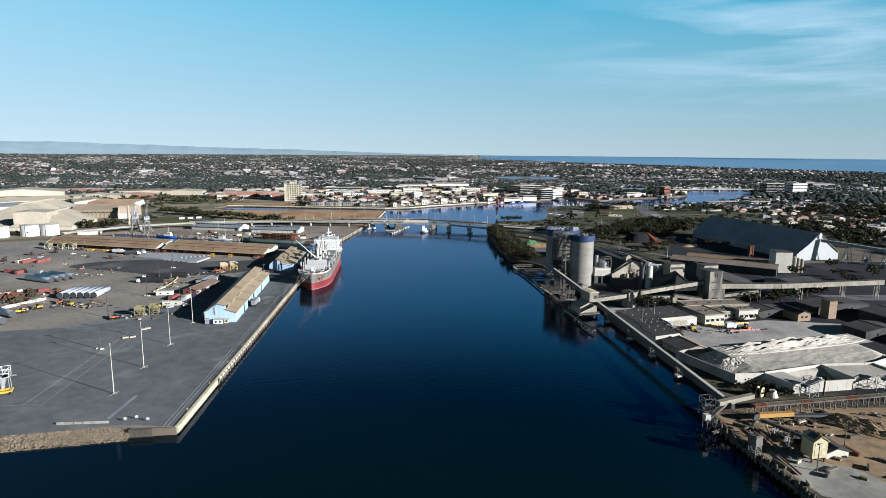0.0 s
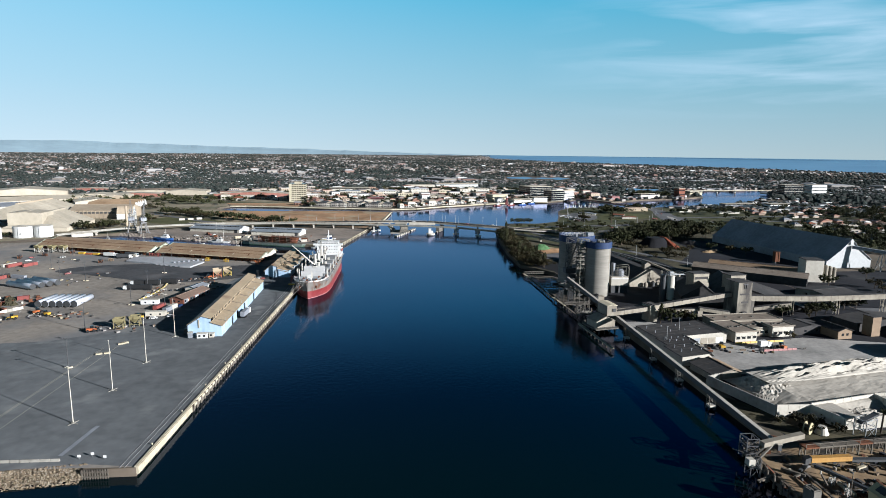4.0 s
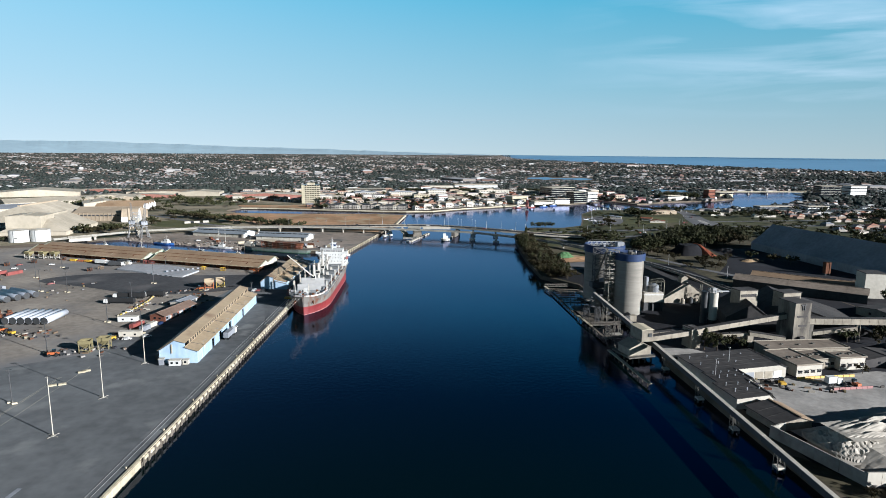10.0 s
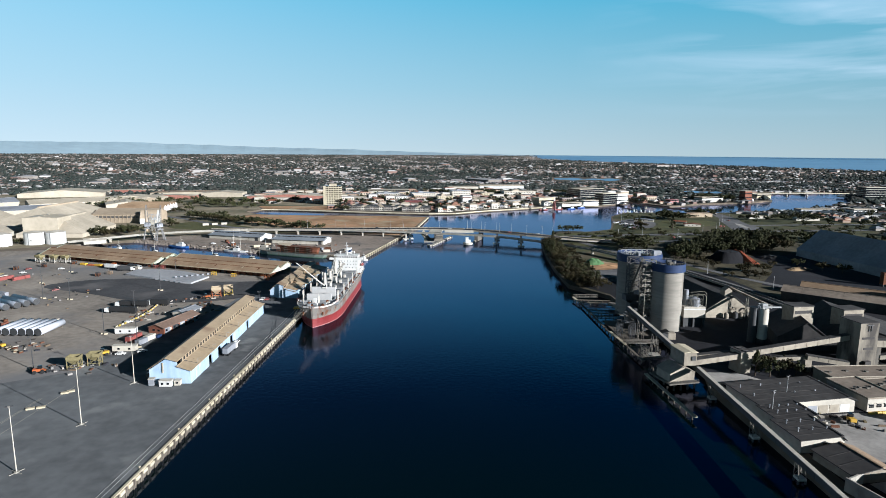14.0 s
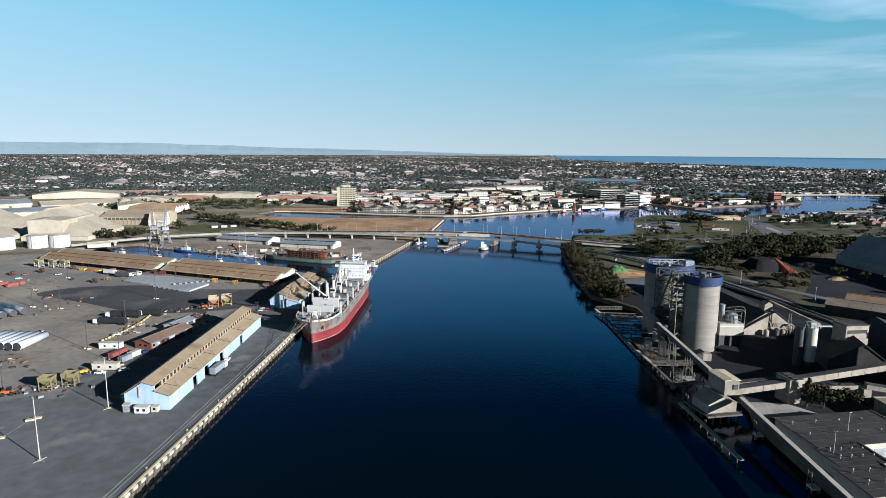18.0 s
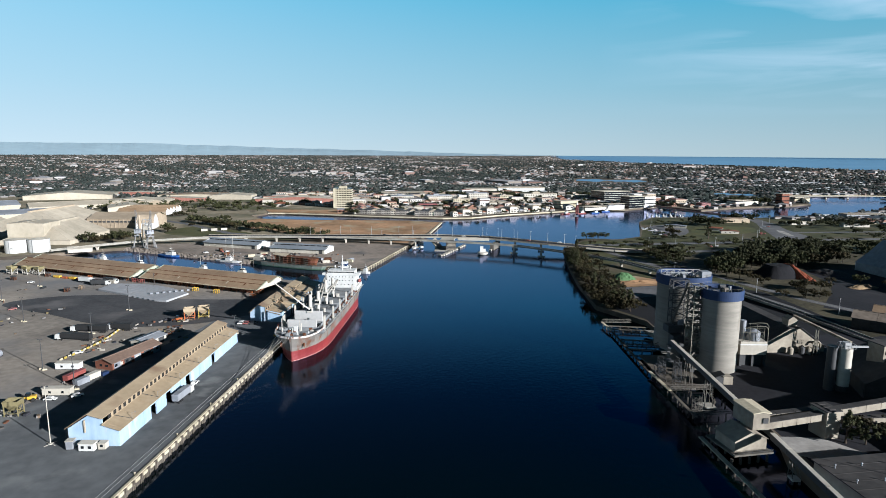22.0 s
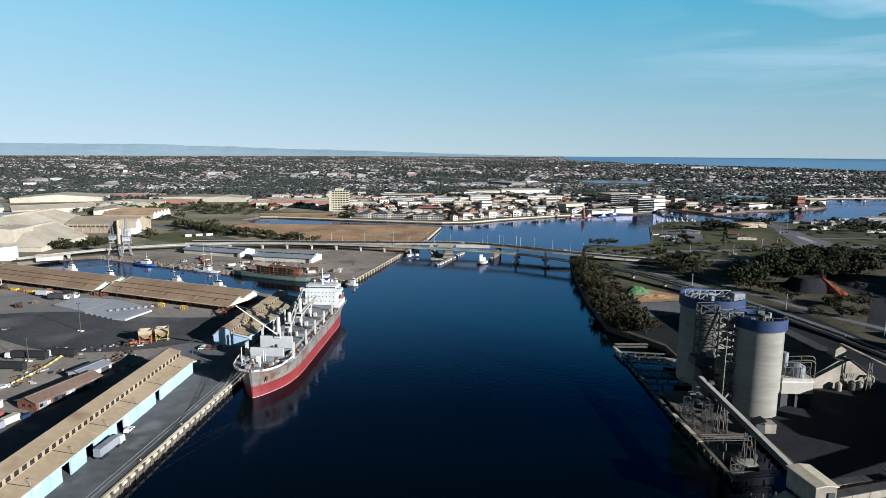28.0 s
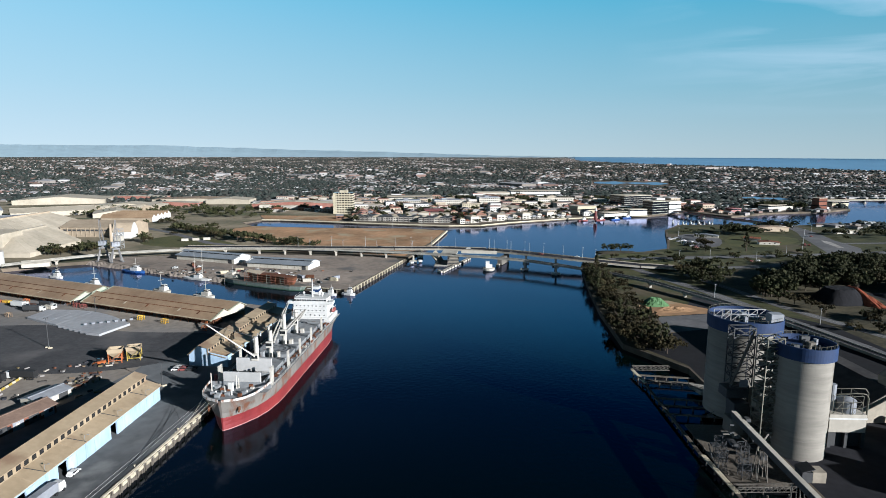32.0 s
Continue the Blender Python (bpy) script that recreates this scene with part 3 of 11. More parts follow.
def container(x, y, rz, l, w, h, material, label, name="shipping_container", base=Q, category="container", group=""):
    t = thing(name, label, category, x, y, base, rz, group)
    bm = bmesh.new()
    box(bm, -l / 2, l / 2, -w / 2, w / 2, 0.15, h)
    part("body", bevelled(bm, 0.05), material, t)
    for xx in (-l / 2 + 0.1, l / 2 - 0.1):
        for yy in (-w / 2 + 0.1, w / 2 - 0.1):
            bm = bmesh.new()
            box(bm, xx - 0.12, xx + 0.12, yy - 0.12, yy + 0.12, 0, h + 0.04)
            part("corner_post", bm, material, t)
    bm = bmesh.new()
    k = int(l / 0.6)
    for i in range(k):
        xx = -l / 2 + 0.3 + (l - 0.6) * i / max(1, k - 1)
        box(bm, xx - 0.1, xx + 0.1, -w / 2 - 0.05, w / 2 + 0.05, 0.3, h - 0.15)
    part("side_rib", bm, material, t)
    bm = bmesh.new()
    box(bm, l / 2, l / 2 + 0.06, -w / 2 + 0.15, w / 2 - 0.15, 0.3, h - 0.2)
    part("door", bm, material, t)
    return t


def site_hut(x, y, rz, l, w, h, material, label, base=Q, windows=2):
    t = thing("site_hut", label, "hut", x, y, base, rz)
    bm = bmesh.new()
    box(bm, -l / 2, l / 2, -w / 2, w / 2, 0.25, h)
    part("body", bevelled(bm, 0.06), material, t)
    bm = bmesh.new()
    box(bm, -l / 2 - 0.2, l / 2 + 0.2, -w / 2 - 0.2, w / 2 + 0.2, h, h + 0.15)
    part("roof", bm, OFFWHITE, t)
    bm = bmesh.new()
    box(bm, -l / 2 + 0.2, l / 2 - 0.2, -w / 2 + 0.2, w / 2 - 0.2, 0, 0.25)
    part("skid", bm, DARKSTEEL, t)
    for i in range(windows):
        bm = bmesh.new()
        xx = -l / 2 + l * (i + 0.6) / (windows + 0.2)
        box(bm, xx - 0.5, xx + 0.5, -w / 2 - 0.04, -w / 2 + 0.02, 1.1, 2.0)
        part("window", bm, GLASS, t)
    return t


def car(x, y, rz, material, label, base=Q, far=False):
    t = thing("car", label, "car", x, y, base, rz, "parked cars")
    bm = bmesh.new()
    along(bm, [(-2.2, 0.35), (2.2, 0.35), (2.25, 0.8), (1.2, 0.95), (0.7, 1.45), (-1.3, 1.45), (-1.9, 0.98), (-2.2, 0.9)], -0.85, 0.85)
    part("body", bm, material, t)
    bm = bmesh.new()
    along(bm, [(1.12, 0.98), (0.68, 1.4), (-1.28, 1.4), (-1.75, 1.0)], -0.87, 0.87)
    part("side_window", bm, GLASS, t)
    bm = bmesh.new()
    for xx in (-1.4, 1.4):
        for yy in (-0.8, 0.8):
            bar(bm, (xx, yy - 0.1, 0.33), (xx, yy + 0.1, 0.33), 0.33, n=10)
            if not far:
                part("wheel", bm, BLACK, t)
                bm = bmesh.new()
    if far:
        part("undercarriage", bm, BLACK, t)
    return t


def lorry(x, y, rz, trailer, label, length=11.0, base=Q, cabmat=None, bars=0):
    t = thing("articulated_truck", label, "truck", x, y, base, rz, "trucks")
    bm = bmesh.new()
    box(bm, -length / 2, length / 2 - 2.9, -1.25, 1.25, 1.2, 3.9)
    part("trailer_body", bevelled(bm, 0.06), trailer, t)
    bm = bmesh.new()
    box(bm, -length / 2, length / 2 - 0.3, -0.5, 0.5, 0.8, 1.15)
    part("chassis", bm, DARKSTEEL, t)
    bm = bmesh.new()
    along(bm, [(length / 2 - 2.5, 0.7), (length / 2, 0.7), (length / 2, 2.0), (length / 2 - 0.35, 3.1), (length / 2 - 2.5, 3.3)], -1.2, 1.2)
    cab = part("cab", bm, cabmat or WHITE, t, "white driver's cab")
    bm = bmesh.new()
    slab(bm, (length / 2 + 0.02, -1.05, 2.05), (length / 2 + 0.02, 1.05, 2.05), (length / 2 - 0.3, 1.05, 3.0), (length / 2 - 0.3, -1.05, 3.0), 0.03)
    part("windscreen", bm, GLASS, cab)
    for i in range(bars):
        bm = bmesh.new()
        xx = -length / 2 + 1.6 + i * (length - 5.5) / max(1, bars - 1)
        box(bm, xx - 0.9, xx + 0.9, -1.28, -1.25, 2.3, 2.9)
        part("side_lettering", bm, WHITE, t, "white lettering as a plain bar")
    for xx in (-length / 2 + 1, -length / 2 + 2.2, -length / 2 + 3.4, length / 2 - 3.6, length / 2 - 0.9):
        for yy in (-1.1, 1.1):
            bm = bmesh.new()
            bar(bm, (xx, yy - 0.16, 0.5), (xx, yy + 0.16, 0.5), 0.5, n=12)
            part("wheel", bm, BLACK, t)
    return t


# ---- the near wharf: edge, fenders, rails, rock bank ----
def edge_x(y):
    return -72.6 + (y - 201.8) * 13.1 / 238.2 if y < 440 else -59.5 + (y - 440) * 3.5 / 134


wharf = thing("wharf_edge", "concrete and timber wharf edge with pale fender blocks", "wharf", 0, 0, 0, 0, kind="structure")
bm = bmesh.new()
ys = [202 + 6 * i for i in range(63)]
for a, b in zip(ys, ys[1:]):
    p, q = Vector((edge_x(a) - 0.1, a, Q + 0.06)), Vector((edge_x(b) - 0.1, b, Q + 0.06))
    duct(bm, p, q, 0.9, 0.3)
part("coping", bm, CREAM, wharf, "pale concrete coping")
bm = bmesh.new()
for a in ys[:40:6]:
    duct(bm, (edge_x(a) - 3.4, a, Q + 0.05), (edge_x(a + 36) - 3.4, a + 36, Q + 0.05), 0.14, 0.1)
    duct(bm, (edge_x(a) - 4.9, a, Q + 0.05), (edge_x(a + 36) - 4.9, a + 36, Q + 0.05), 0.14, 0.1)
part("crane_rail", bm, STEEL, wharf, "worn crane rails")
block_bm, pile_bm = bmesh.new(), bmesh.new()
box(block_bm, -0.2, 0.85, -1.1, 1.1, -1.0, 0.1)
block_me = mesh_of("fender_block", bevelled(block_bm, 0.12), CREAM)
cyl(pile_bm, 0.55, 0, -4.5, 0.2, 0.24, 0.22, n=8)
pile_me = mesh_of("fender_pile", pile_bm, WHARFWOOD)
for i in range(90):
    yy = 205 + i * 4.05
    if yy > 572:
        break
    for me, off, zz in ((block_me, 0.0, Q - 0.05), (pile_me, 1.6, Q - 0.25), (pile_me, -1.6, Q - 0.25)):
        if yy < 246:
            continue
        ob = new(me.name, me)
        ob.parent = wharf
        ob.matrix_world = pose(edge_x(yy + off), yy + off, zz, 0, 0, -3)
bm = bmesh.new()
for i in range(70):
    yy = 207 + i * 5.2
    if yy < 570:
        box(bm, edge_x(yy) - 0.02, edge_x(yy) + 0.3, yy - 2.3, yy + 2.3, -0.2, 1.5)
part("fender_beam", bm, WHARFWOOD, wharf, "dark timber waling")
bm = bmesh.new()
for a in range(202, 246, 4):
    duct(bm, (edge_x(a) + 0.25, a, 0.7), (edge_x(a + 3.9) + 0.25, a + 3.9, 0.7), 0.9, Q - 0.5)
part("face_wall", bm, CREAM, wharf, "pale concrete quay face")
bollard_bm = bmesh.new()
cyl(bollard_bm, 0, 0, 0, 0.5, 0.22, 0.16, n=10)
cyl(bollard_bm, 0, 0, 0.5, 0.7, 0.34, 0.3, n=10)
bollard_me = mesh_of("bollard", bollard_bm, CREAM)
for i in range(15):
    ob = new("mooring_bollard", bollard_me)
    yy = 216 + i * 25
    ob.matrix_world = pose(edge_x(yy) - 1.2, yy, Q + 0.04)
    tagged(ob, "pale cast iron mooring bollard on the quay", "bollard", "mooring bollards")
# timber grid at the quay corner
grid = thing("timber_fender_rack", "dark timber pile rack at the quay corner", "fender", -88, 201.2, 0)
for i in range(11):
    bm = bmesh.new()
    cyl(bm, i * 0.75, 0, -3, Q + 0.3, 0.22, n=8)
    part("pile", bm, WHARFWOOD, grid)
bm = bmesh.new()
box(bm, -0.3, 7.8, -0.3, 0.2, 2.1, 2.5)
box(bm, -0.3, 7.8, -0.3, 0.2, 0.6, 1.0)
part("waling", bm, WHARFWOOD, grid)
# rock bank
rng = random.Random(5)
rock_meshes = []
for k in range(5):
    bm = bmesh.new()
    bmesh.ops.create_icosphere(bm, subdivisions=1, radius=0.5)
    for v in bm.verts:
        v.co *= rng.uniform(0.7, 1.2)
        v.co.z *= 0.75
    rock_meshes.append(mesh_of("rock", bm, ROCK))
bank = thing("rock_revetment", "tumbled sandstone rocks along the shore", "rock bank", 0, 0, 0, 0, kind="structure")
for i in range(300):
    x = -88 - (rng.random() ** 0.8) * 75
    f = rng.random()
    yb = 203 + (x + 88) * 0.11
    ob = new("rock", rock_meshes[i % 5])
    ob.parent = bank
    s = rng.uniform(0.35, 0.85)
    ob.matrix_world = pose(x, yb - 6.0 * f + 1.8, Q * (1 - f) + 0.05, rng.uniform(0, 360), rng.uniform(0, 360), rng.uniform(0, 360)) @ Matrix.Scale(s, 4)
bm = bmesh.new()
slab(bm, (-500, 157, Q + 0.02), (-88, 206, Q + 0.02), (-88, 199.0, -1.0), (-500, 149, -1.0), 0.5)
part("bank_slope", bm, ROCK, bank)
verts, faces = [], []
for i in range(5200):
    x, f, s = -88 - rng.random() * 90, rng.random(), rng.uniform(0.12, 0.42)
    c = Vector((x, 203 + (x + 88) * 0.12 - 6.8 * f + 2.4, Q * (1 - f) + 0.1))
    k = len(verts)
    verts += [tuple(c + Vector((rng.uniform(0.7, 1.3) * s * p, rng.uniform(0.7, 1.3) * s * q, rng.uniform(0.5, 1.0) * s * r))) for p, q, r in ((1, 0, 0), (0, 1, 0), (-1, 0, 0), (0, -1, 0), (0, 0, 1))]
    faces += [(k, k + 1, k + 4), (k + 1, k + 2, k + 4), (k + 2, k + 3, k + 4), (k + 3, k, k + 4)]
loose("gravel", verts, faces, islands("bank_stones", ((0.3, 0.245, 0.17), (0.36, 0.31, 0.23), (0.25, 0.2, 0.14), (0.18, 0.145, 0.1), (0.33, 0.29, 0.23)), 0.95), "small tumbled sandstone rubble on the bank", "gravel")
for i in range(6):
    t = thing("concrete_barrier", "pale concrete road barrier at the apron edge", "barrier", -113.5 + i * 2.95, 207.9 - 0.05 * i, Q + 0.04, -1, "concrete barriers")
    bm = bmesh.new()
    along(bm, [(-0.32, 0), (0.32, 0), (0.2, 0.3), (0.12, 0.85), (-0.12, 0.85), (-0.2, 0.3)], -1.35, 1.35)
    part("body", bm, CONCRETE, t)
    t.matrix_world = pose(-113.5 + i * 2.95, 207.9 - 0.05 * i, Q + 0.04, 0, 0, 89)
for x, y in ((-92, 208.3), (-88.6, 209.6), (-84, 207.5)):
    t = thing("warning_sign", "small white warning board on a post", "sign", x, y, Q + 0.04, 0, "warning boards")
    bm = bmesh.new()
    cyl(bm, 0, 0, 0, 1.0, 0.05, n=6)
    part("post", bm, STEEL, t)
    bm = bmesh.new()
    box(bm, -0.5, 0.5, -0.06, 0.02, 0.7, 1.5)
    part("board", bm, WHITE, t)
# painted lines and patched strips on the apron
for a, b, w in (((-136, 226.5), (-133.6, 318), 0.25), ((-135.2, 228.7), (-132.8, 318), 0.25), ((-129.2, 225.9), (-127.2, 330), 0.25), ((-136, 226.5), (-129.2, 225.9), 0.25), ((-99, 210.9), (-97, 231.7), 1.5), ((-136, 226.5), (-215, 224), 0.25)):
    bm = bmesh.new()
    duct(bm, (a[0], a[1], Q + 0.045), (b[0], b[1], Q + 0.045), w, 0.006)
    piece("pavement", bm, PAINTLINE if w < 1 else GREYROOF, "worn painted line on the asphalt", "marking")

mover = thing("mobile_hopper", "white lattice-framed bulk hopper on a yellow wheeled base", "hopper", -149.6, 238.4, Q + 0.04, 20)
bm = bmesh.new()
box(bm, -3.2, 3.2, -2.2, -1.2, 0.7, 1.5)
box(bm, -3.2, 3.2, 1.2, 2.2, 0.7, 1.5)
box(bm, -3.2, -2.4, -1.2, 1.2, 0.7, 1.5)
box(bm, 2.4, 3.2, -1.2, 1.2, 0.7, 1.5)
part("chassis", bevelled(bm, 0.08), YELLOW, mover, "yellow steel chassis")
for x in (-2.6, 2.6):
    for y in (-2.0, 2.0):
        bm = bmesh.new()
        bar(bm, (x, y - 0.3, 0.6), (x, y + 0.3, 0.6), 0.6, n=14)
        part("wheel", bm, BLACK, mover)
        bm = bmesh.new()
        bar(bm, (x, y * 0.9, 1.4), (x * 0.9, y * 0.8, 7.2), 0.14)
        part("leg", bm, STEEL, mover)
bm = bmesh.new()
cyl(bm, 0, 0, 2.2, 3.6, 0.7, 0.8, n=16)
cyl(bm, 0, 0, 3.6, 7.2, 0.8, 2.2, n=16)
part("throat", bm, STEEL, mover, "tapered steel throat")
bm = bmesh.new()
for x in (-2.8, 0, 2.8):
    for y in (-2.3, 2.3):
        bar(bm, (x, y, 7.2), (x, y, 10.6), 0.12)
for z in (7.2, 8.9, 10.6):
    for y in (-2.3, 2.3):
        bar(bm, (-2.8, y, z), (2.8, y, z), 0.12)
    for x in (-2.8, 2.8):
        bar(bm, (x, -2.3, z), (x, 2.3, z), 0.12)
for x in (-2.8, 0):
    for y in (-2.3, 2.3):
        bar(bm, (x, y, 7.2), (x + 2.8, y, 10.6), 0.08)
part("lattice_frame", bm, WHITE, mover, "white lattice frame")
bm = bmesh.new()
box(bm, -2.9, 2.9, -2.4, 2.4, 7.05, 7.2)
box(bm, 2.9, 5.0, -0.8, 0.8, 7.05, 7.2)
part("platform", bm, STEEL, mover)
bm = bmesh.new()
cyl(bm, -1.2, 0.4, 10.6, 12.2, 0.9, 0.6, n=14)
part("filter_drum", bm, BLUEPAINT, mover, "blue filter drum")

# light masts on the apron
for x, y, h in ((-106.5, 234.4, 21), (-105.8, 263.8, 21), (-104.8, 295.6, 21), (-105, 333.8, 20)):
    mast_light(x, y, h, OFFWHITE, label="tall white light mast with cross-shaped kerb at its foot", slim=0.125)
for x, y, h in ((-136, 291, 13.5), (-156, 348.5, 15), (-153, 400, 14), (-163, 452.6, 11), (-214, 473, 14), (-168, 499, 15.5), (-125.5, 379, 14), (-87.5, 454.8, 10), (-184, 562, 10), (-262, 520, 13), (-233, 476, 15), (-265, 560, 14)):
    mast_light(x, y, h, DARKSTEEL, label="dark weathered light pole in the port yard", footing=False, slim=0.15)
    for dx, dy in ((-1.1, 0.6), (1.1, -0.4)):
        t = thing("foot_barrier", "short yellow barrier block beside a light pole", "barrier", x + dx, y + dy, Q + 0.02, 30, "barrier blocks")
        bm = bmesh.new()
        box(bm, -0.9, 0.9, -0.3, 0.3, 0, 0.7)
        part("block", bevelled(bm, 0.08), CREAM, t)

# ---- wharf shed with clerestory roof ----
shed = thing("wharf_shed", "long pale blue wharf shed with tan clerestory roof", "shed", 0, 0, 0)
DOORS = ((353.6, 357.4), (365.2, 369.2), (382.3, 386.2), (408.5, 411.8))
LOT, HIT = 8.7, 10.6
marks = [333.0] + [v for d in DOORS for v in d] + [441.0]
for a, b in zip(marks[::2], marks[1::2]):
    k = max(1, round((b - a) / 4.6))
    for i in range(k):
        y0, y1 = a + (b - a) * i / k, a + (b - a) * (i + 1) / k
        bm = bmesh.new()
        proud = 0.06 * (i % 2)
        box(bm, -81.6, -81.3 + proud, y0 + 0.03, y1 - 0.03, Q, LOT)
        part("wall_panel", bm, BLUEWALL, shed)
for a, b in DOORS:
    bm = bmesh.new()
    box(bm, -81.6, -81.3, a, b, 7.4, LOT)
    part("lintel", bm, BLUEWALL, shed)
    bm = bmesh.new()
    box(bm, -81.24, -81.1, b + 0.05, b + 3.6, Q + 0.1, 7.6)
    part("sliding_door", bm, BLUEWALL, shed)
bm = bmesh.new()
box(bm, -98.2, -97.9, 333, 441, Q, 9.0)
part("wall", bm, BLUEWALL, shed)
for y0 in (333, 440.7):
    bm = bmesh.new()
    along(bm, [(-97.9, Q), (-81.6, Q), (-81.6, LOT - 0.1), (-86.55, HIT - 0.25), (-86.6, HIT + 1.7), (-91, 13.6), (-97.9, 9.0)], y0 - 0.004, y0 + 0.3)
    part("wall", bm, BLUEWALL, shed)
bm = bmesh.new()
slab(bm, (-80.6, 332.3, LOT - 0.05), (-86.6, 332.3, HIT), (-86.6, 441.7, HIT), (-80.6, 441.7, LOT - 0.05), 0.2)
part("roof", bm, TANROOF, shed, "tan ribbed sheet roof")
bm = bmesh.new()
slab(bm, (-86.2, 332.3, HIT + 2.05), (-91.2, 332.3, 14.1), (-91.2, 441.7, 14.1), (-86.2, 441.7, HIT + 2.05), 0.2)
part("roof", bm, TANROOF, shed, "tan ribbed sheet roof")
bm = bmesh.new()
slab(bm, (-91.2, 332.3, 14.1), (-98.9, 332.3, 9.0), (-98.9, 441.7, 9.0), (-91.2, 441.7, 14.1), 0.2)
part("roof", bm, BROWNROOF, shed)
for i in range(12):
    bm = bmesh.new()
    yy = 334 + i * 9.4
    slab(bm, (-80.7, yy, LOT + 0.04), (-86.5, yy, HIT + 0.07), (-86.5, yy + 0.14, HIT + 0.07), (-80.7, yy + 0.14, LOT + 0.04), 0.1)
    part("roof_rib", bm, TANROOF, shed)
for x0, x1, z0, z1 in ((-92.6, -92.2, 7.6, 11.8),):
    bm = bmesh.new()
    box(bm, x0, x1, 332.55, 332.95, z0, z1)
    part("end_wall_trunking", bm, PALEROOF, shed)
bm = bmesh.new()
box(bm, -86.55, -86.35, 332.5, 441.5, HIT - 0.2, HIT + 0.2)
part("sill", bm, TANROOF, shed)
for i in range(34):
    y0 = 336 + i * 3.08
    bm = bmesh.new()
    box(bm, -86.5, -86.4, y0, y0 + 1.85, HIT + 0.2, HIT + 1.85)
    part("clerestory_window", bm, GLASS, shed)
    bm = bmesh.new()
    box(bm, -86.55, -86.33, y0 + 1.86, y0 + 3.07, HIT + 0.2, HIT + 1.85)
    part("clerestory_panel", bm, TANROOF, shed)
for i in range(6):
    bm = bmesh.new()
    yy = 341 + i * 18
    bar(bm, (-81.15, yy, Q), (-81.15, yy, LOT), 0.09)
    part("downpipe", bm, BLUEWALL, shed)
    bm = bmesh.new()
    bar(bm, (-81.2, yy, LOT + 0.2), (-81.2, yy, LOT + 2.2), 0.06)
    bar(bm, (-81.2, yy, LOT + 2.2), (-80.0, yy, LOT + 2.5), 0.06)
    box(bm, -80.3, -79.7, yy - 0.15, yy + 0.15, LOT + 2.4, LOT + 2.55)
    part("roof_lamp", bm, STEEL, shed)
    bm = bmesh.new()
    bar(bm, (-86.4, yy - 1.5, HIT + 0.05), (-80.8, yy, LOT + 0.05), 0.11)
    part("roof_ladder", bm, DARKSTEEL, shed)
bm = bmesh.new()
slab(bm, (-98.2, 336, 6.9), (-101.4, 336, 5.8), (-101.4, 346, 5.8), (-98.2, 346, 6.9), 0.2)
box(bm, -101.3, -101.0, 336.2, 345.8, Q, 5.65)
box(bm, -101.0, -98.25, 336.2, 336.4, Q, 5.65)
part("lean_to", bm, DARKSTEEL, shed)
site_hut(-90.2, 330.2, 0, 5.0, 2.4, 2.7, WHITE, "white site office hut against the blue shed")
site_hut(-85.9, 331.3, 2, 2.4, 2.2, 2.3, OFFWHITE, "small cream hut at the shed end", windows=1)
site_hut(-96.4, 331.0, 8, 2.2, 2.2, 3.0, GREYROOF, "grey steel booth at the shed corner", windows=0)
lorry(-77.9, 372, 86, GREYROOF, "grey tipper semi-trailer truck beside the blue shed", 12.5)
car(-79.4, 386, 88, WHITE, "white utility vehicle outside a shed door")

# ---- second shed, with raised monitors across its roof ----
shedb = thing("wharf_shed", "pale blue wharf shed with stepped tan roof monitors", "shed", -87.5, 479, Q, -3.5)
W2, L2 = 18.5, 82
for x0, x1 in ((0, 0.3), (W2 - 0.3, W2)):
    for i in range(9):
        bm = bmesh.new()
        box(bm, x0, x1 + 0.05 * (i % 2), i * L2 / 9 + 0.02, (i + 1) * L2 / 9 - (2.6 if x0 > 1 and i % 2 else 0.02), 0, 5.3)
        part("wall_panel", bm, BLUEWALL, shedb)
for y0 in (0, L2 - 0.3):
    bm = bmesh.new()
    along(bm, [(0.3, 0), (W2 - 0.3, 0), (W2 - 0.3, 5.0), (9.4, 6.6), (9.4, 8.3), (4.6, 9.4), (0.3, 5.3)], y0 - 0.004, y0 + 0.3)
    part("wall", bm, BLUEWALL, shedb)
bm = bmesh.new()
slab(bm, (-0.6, -0.5, 5.2), (4.6, -0.5, 9.6), (4.6, L2 + 0.5, 9.6), (-0.6, L2 + 0.5, 5.2), 0.2)
part("roof", bm, BROWNROOF, shedb)
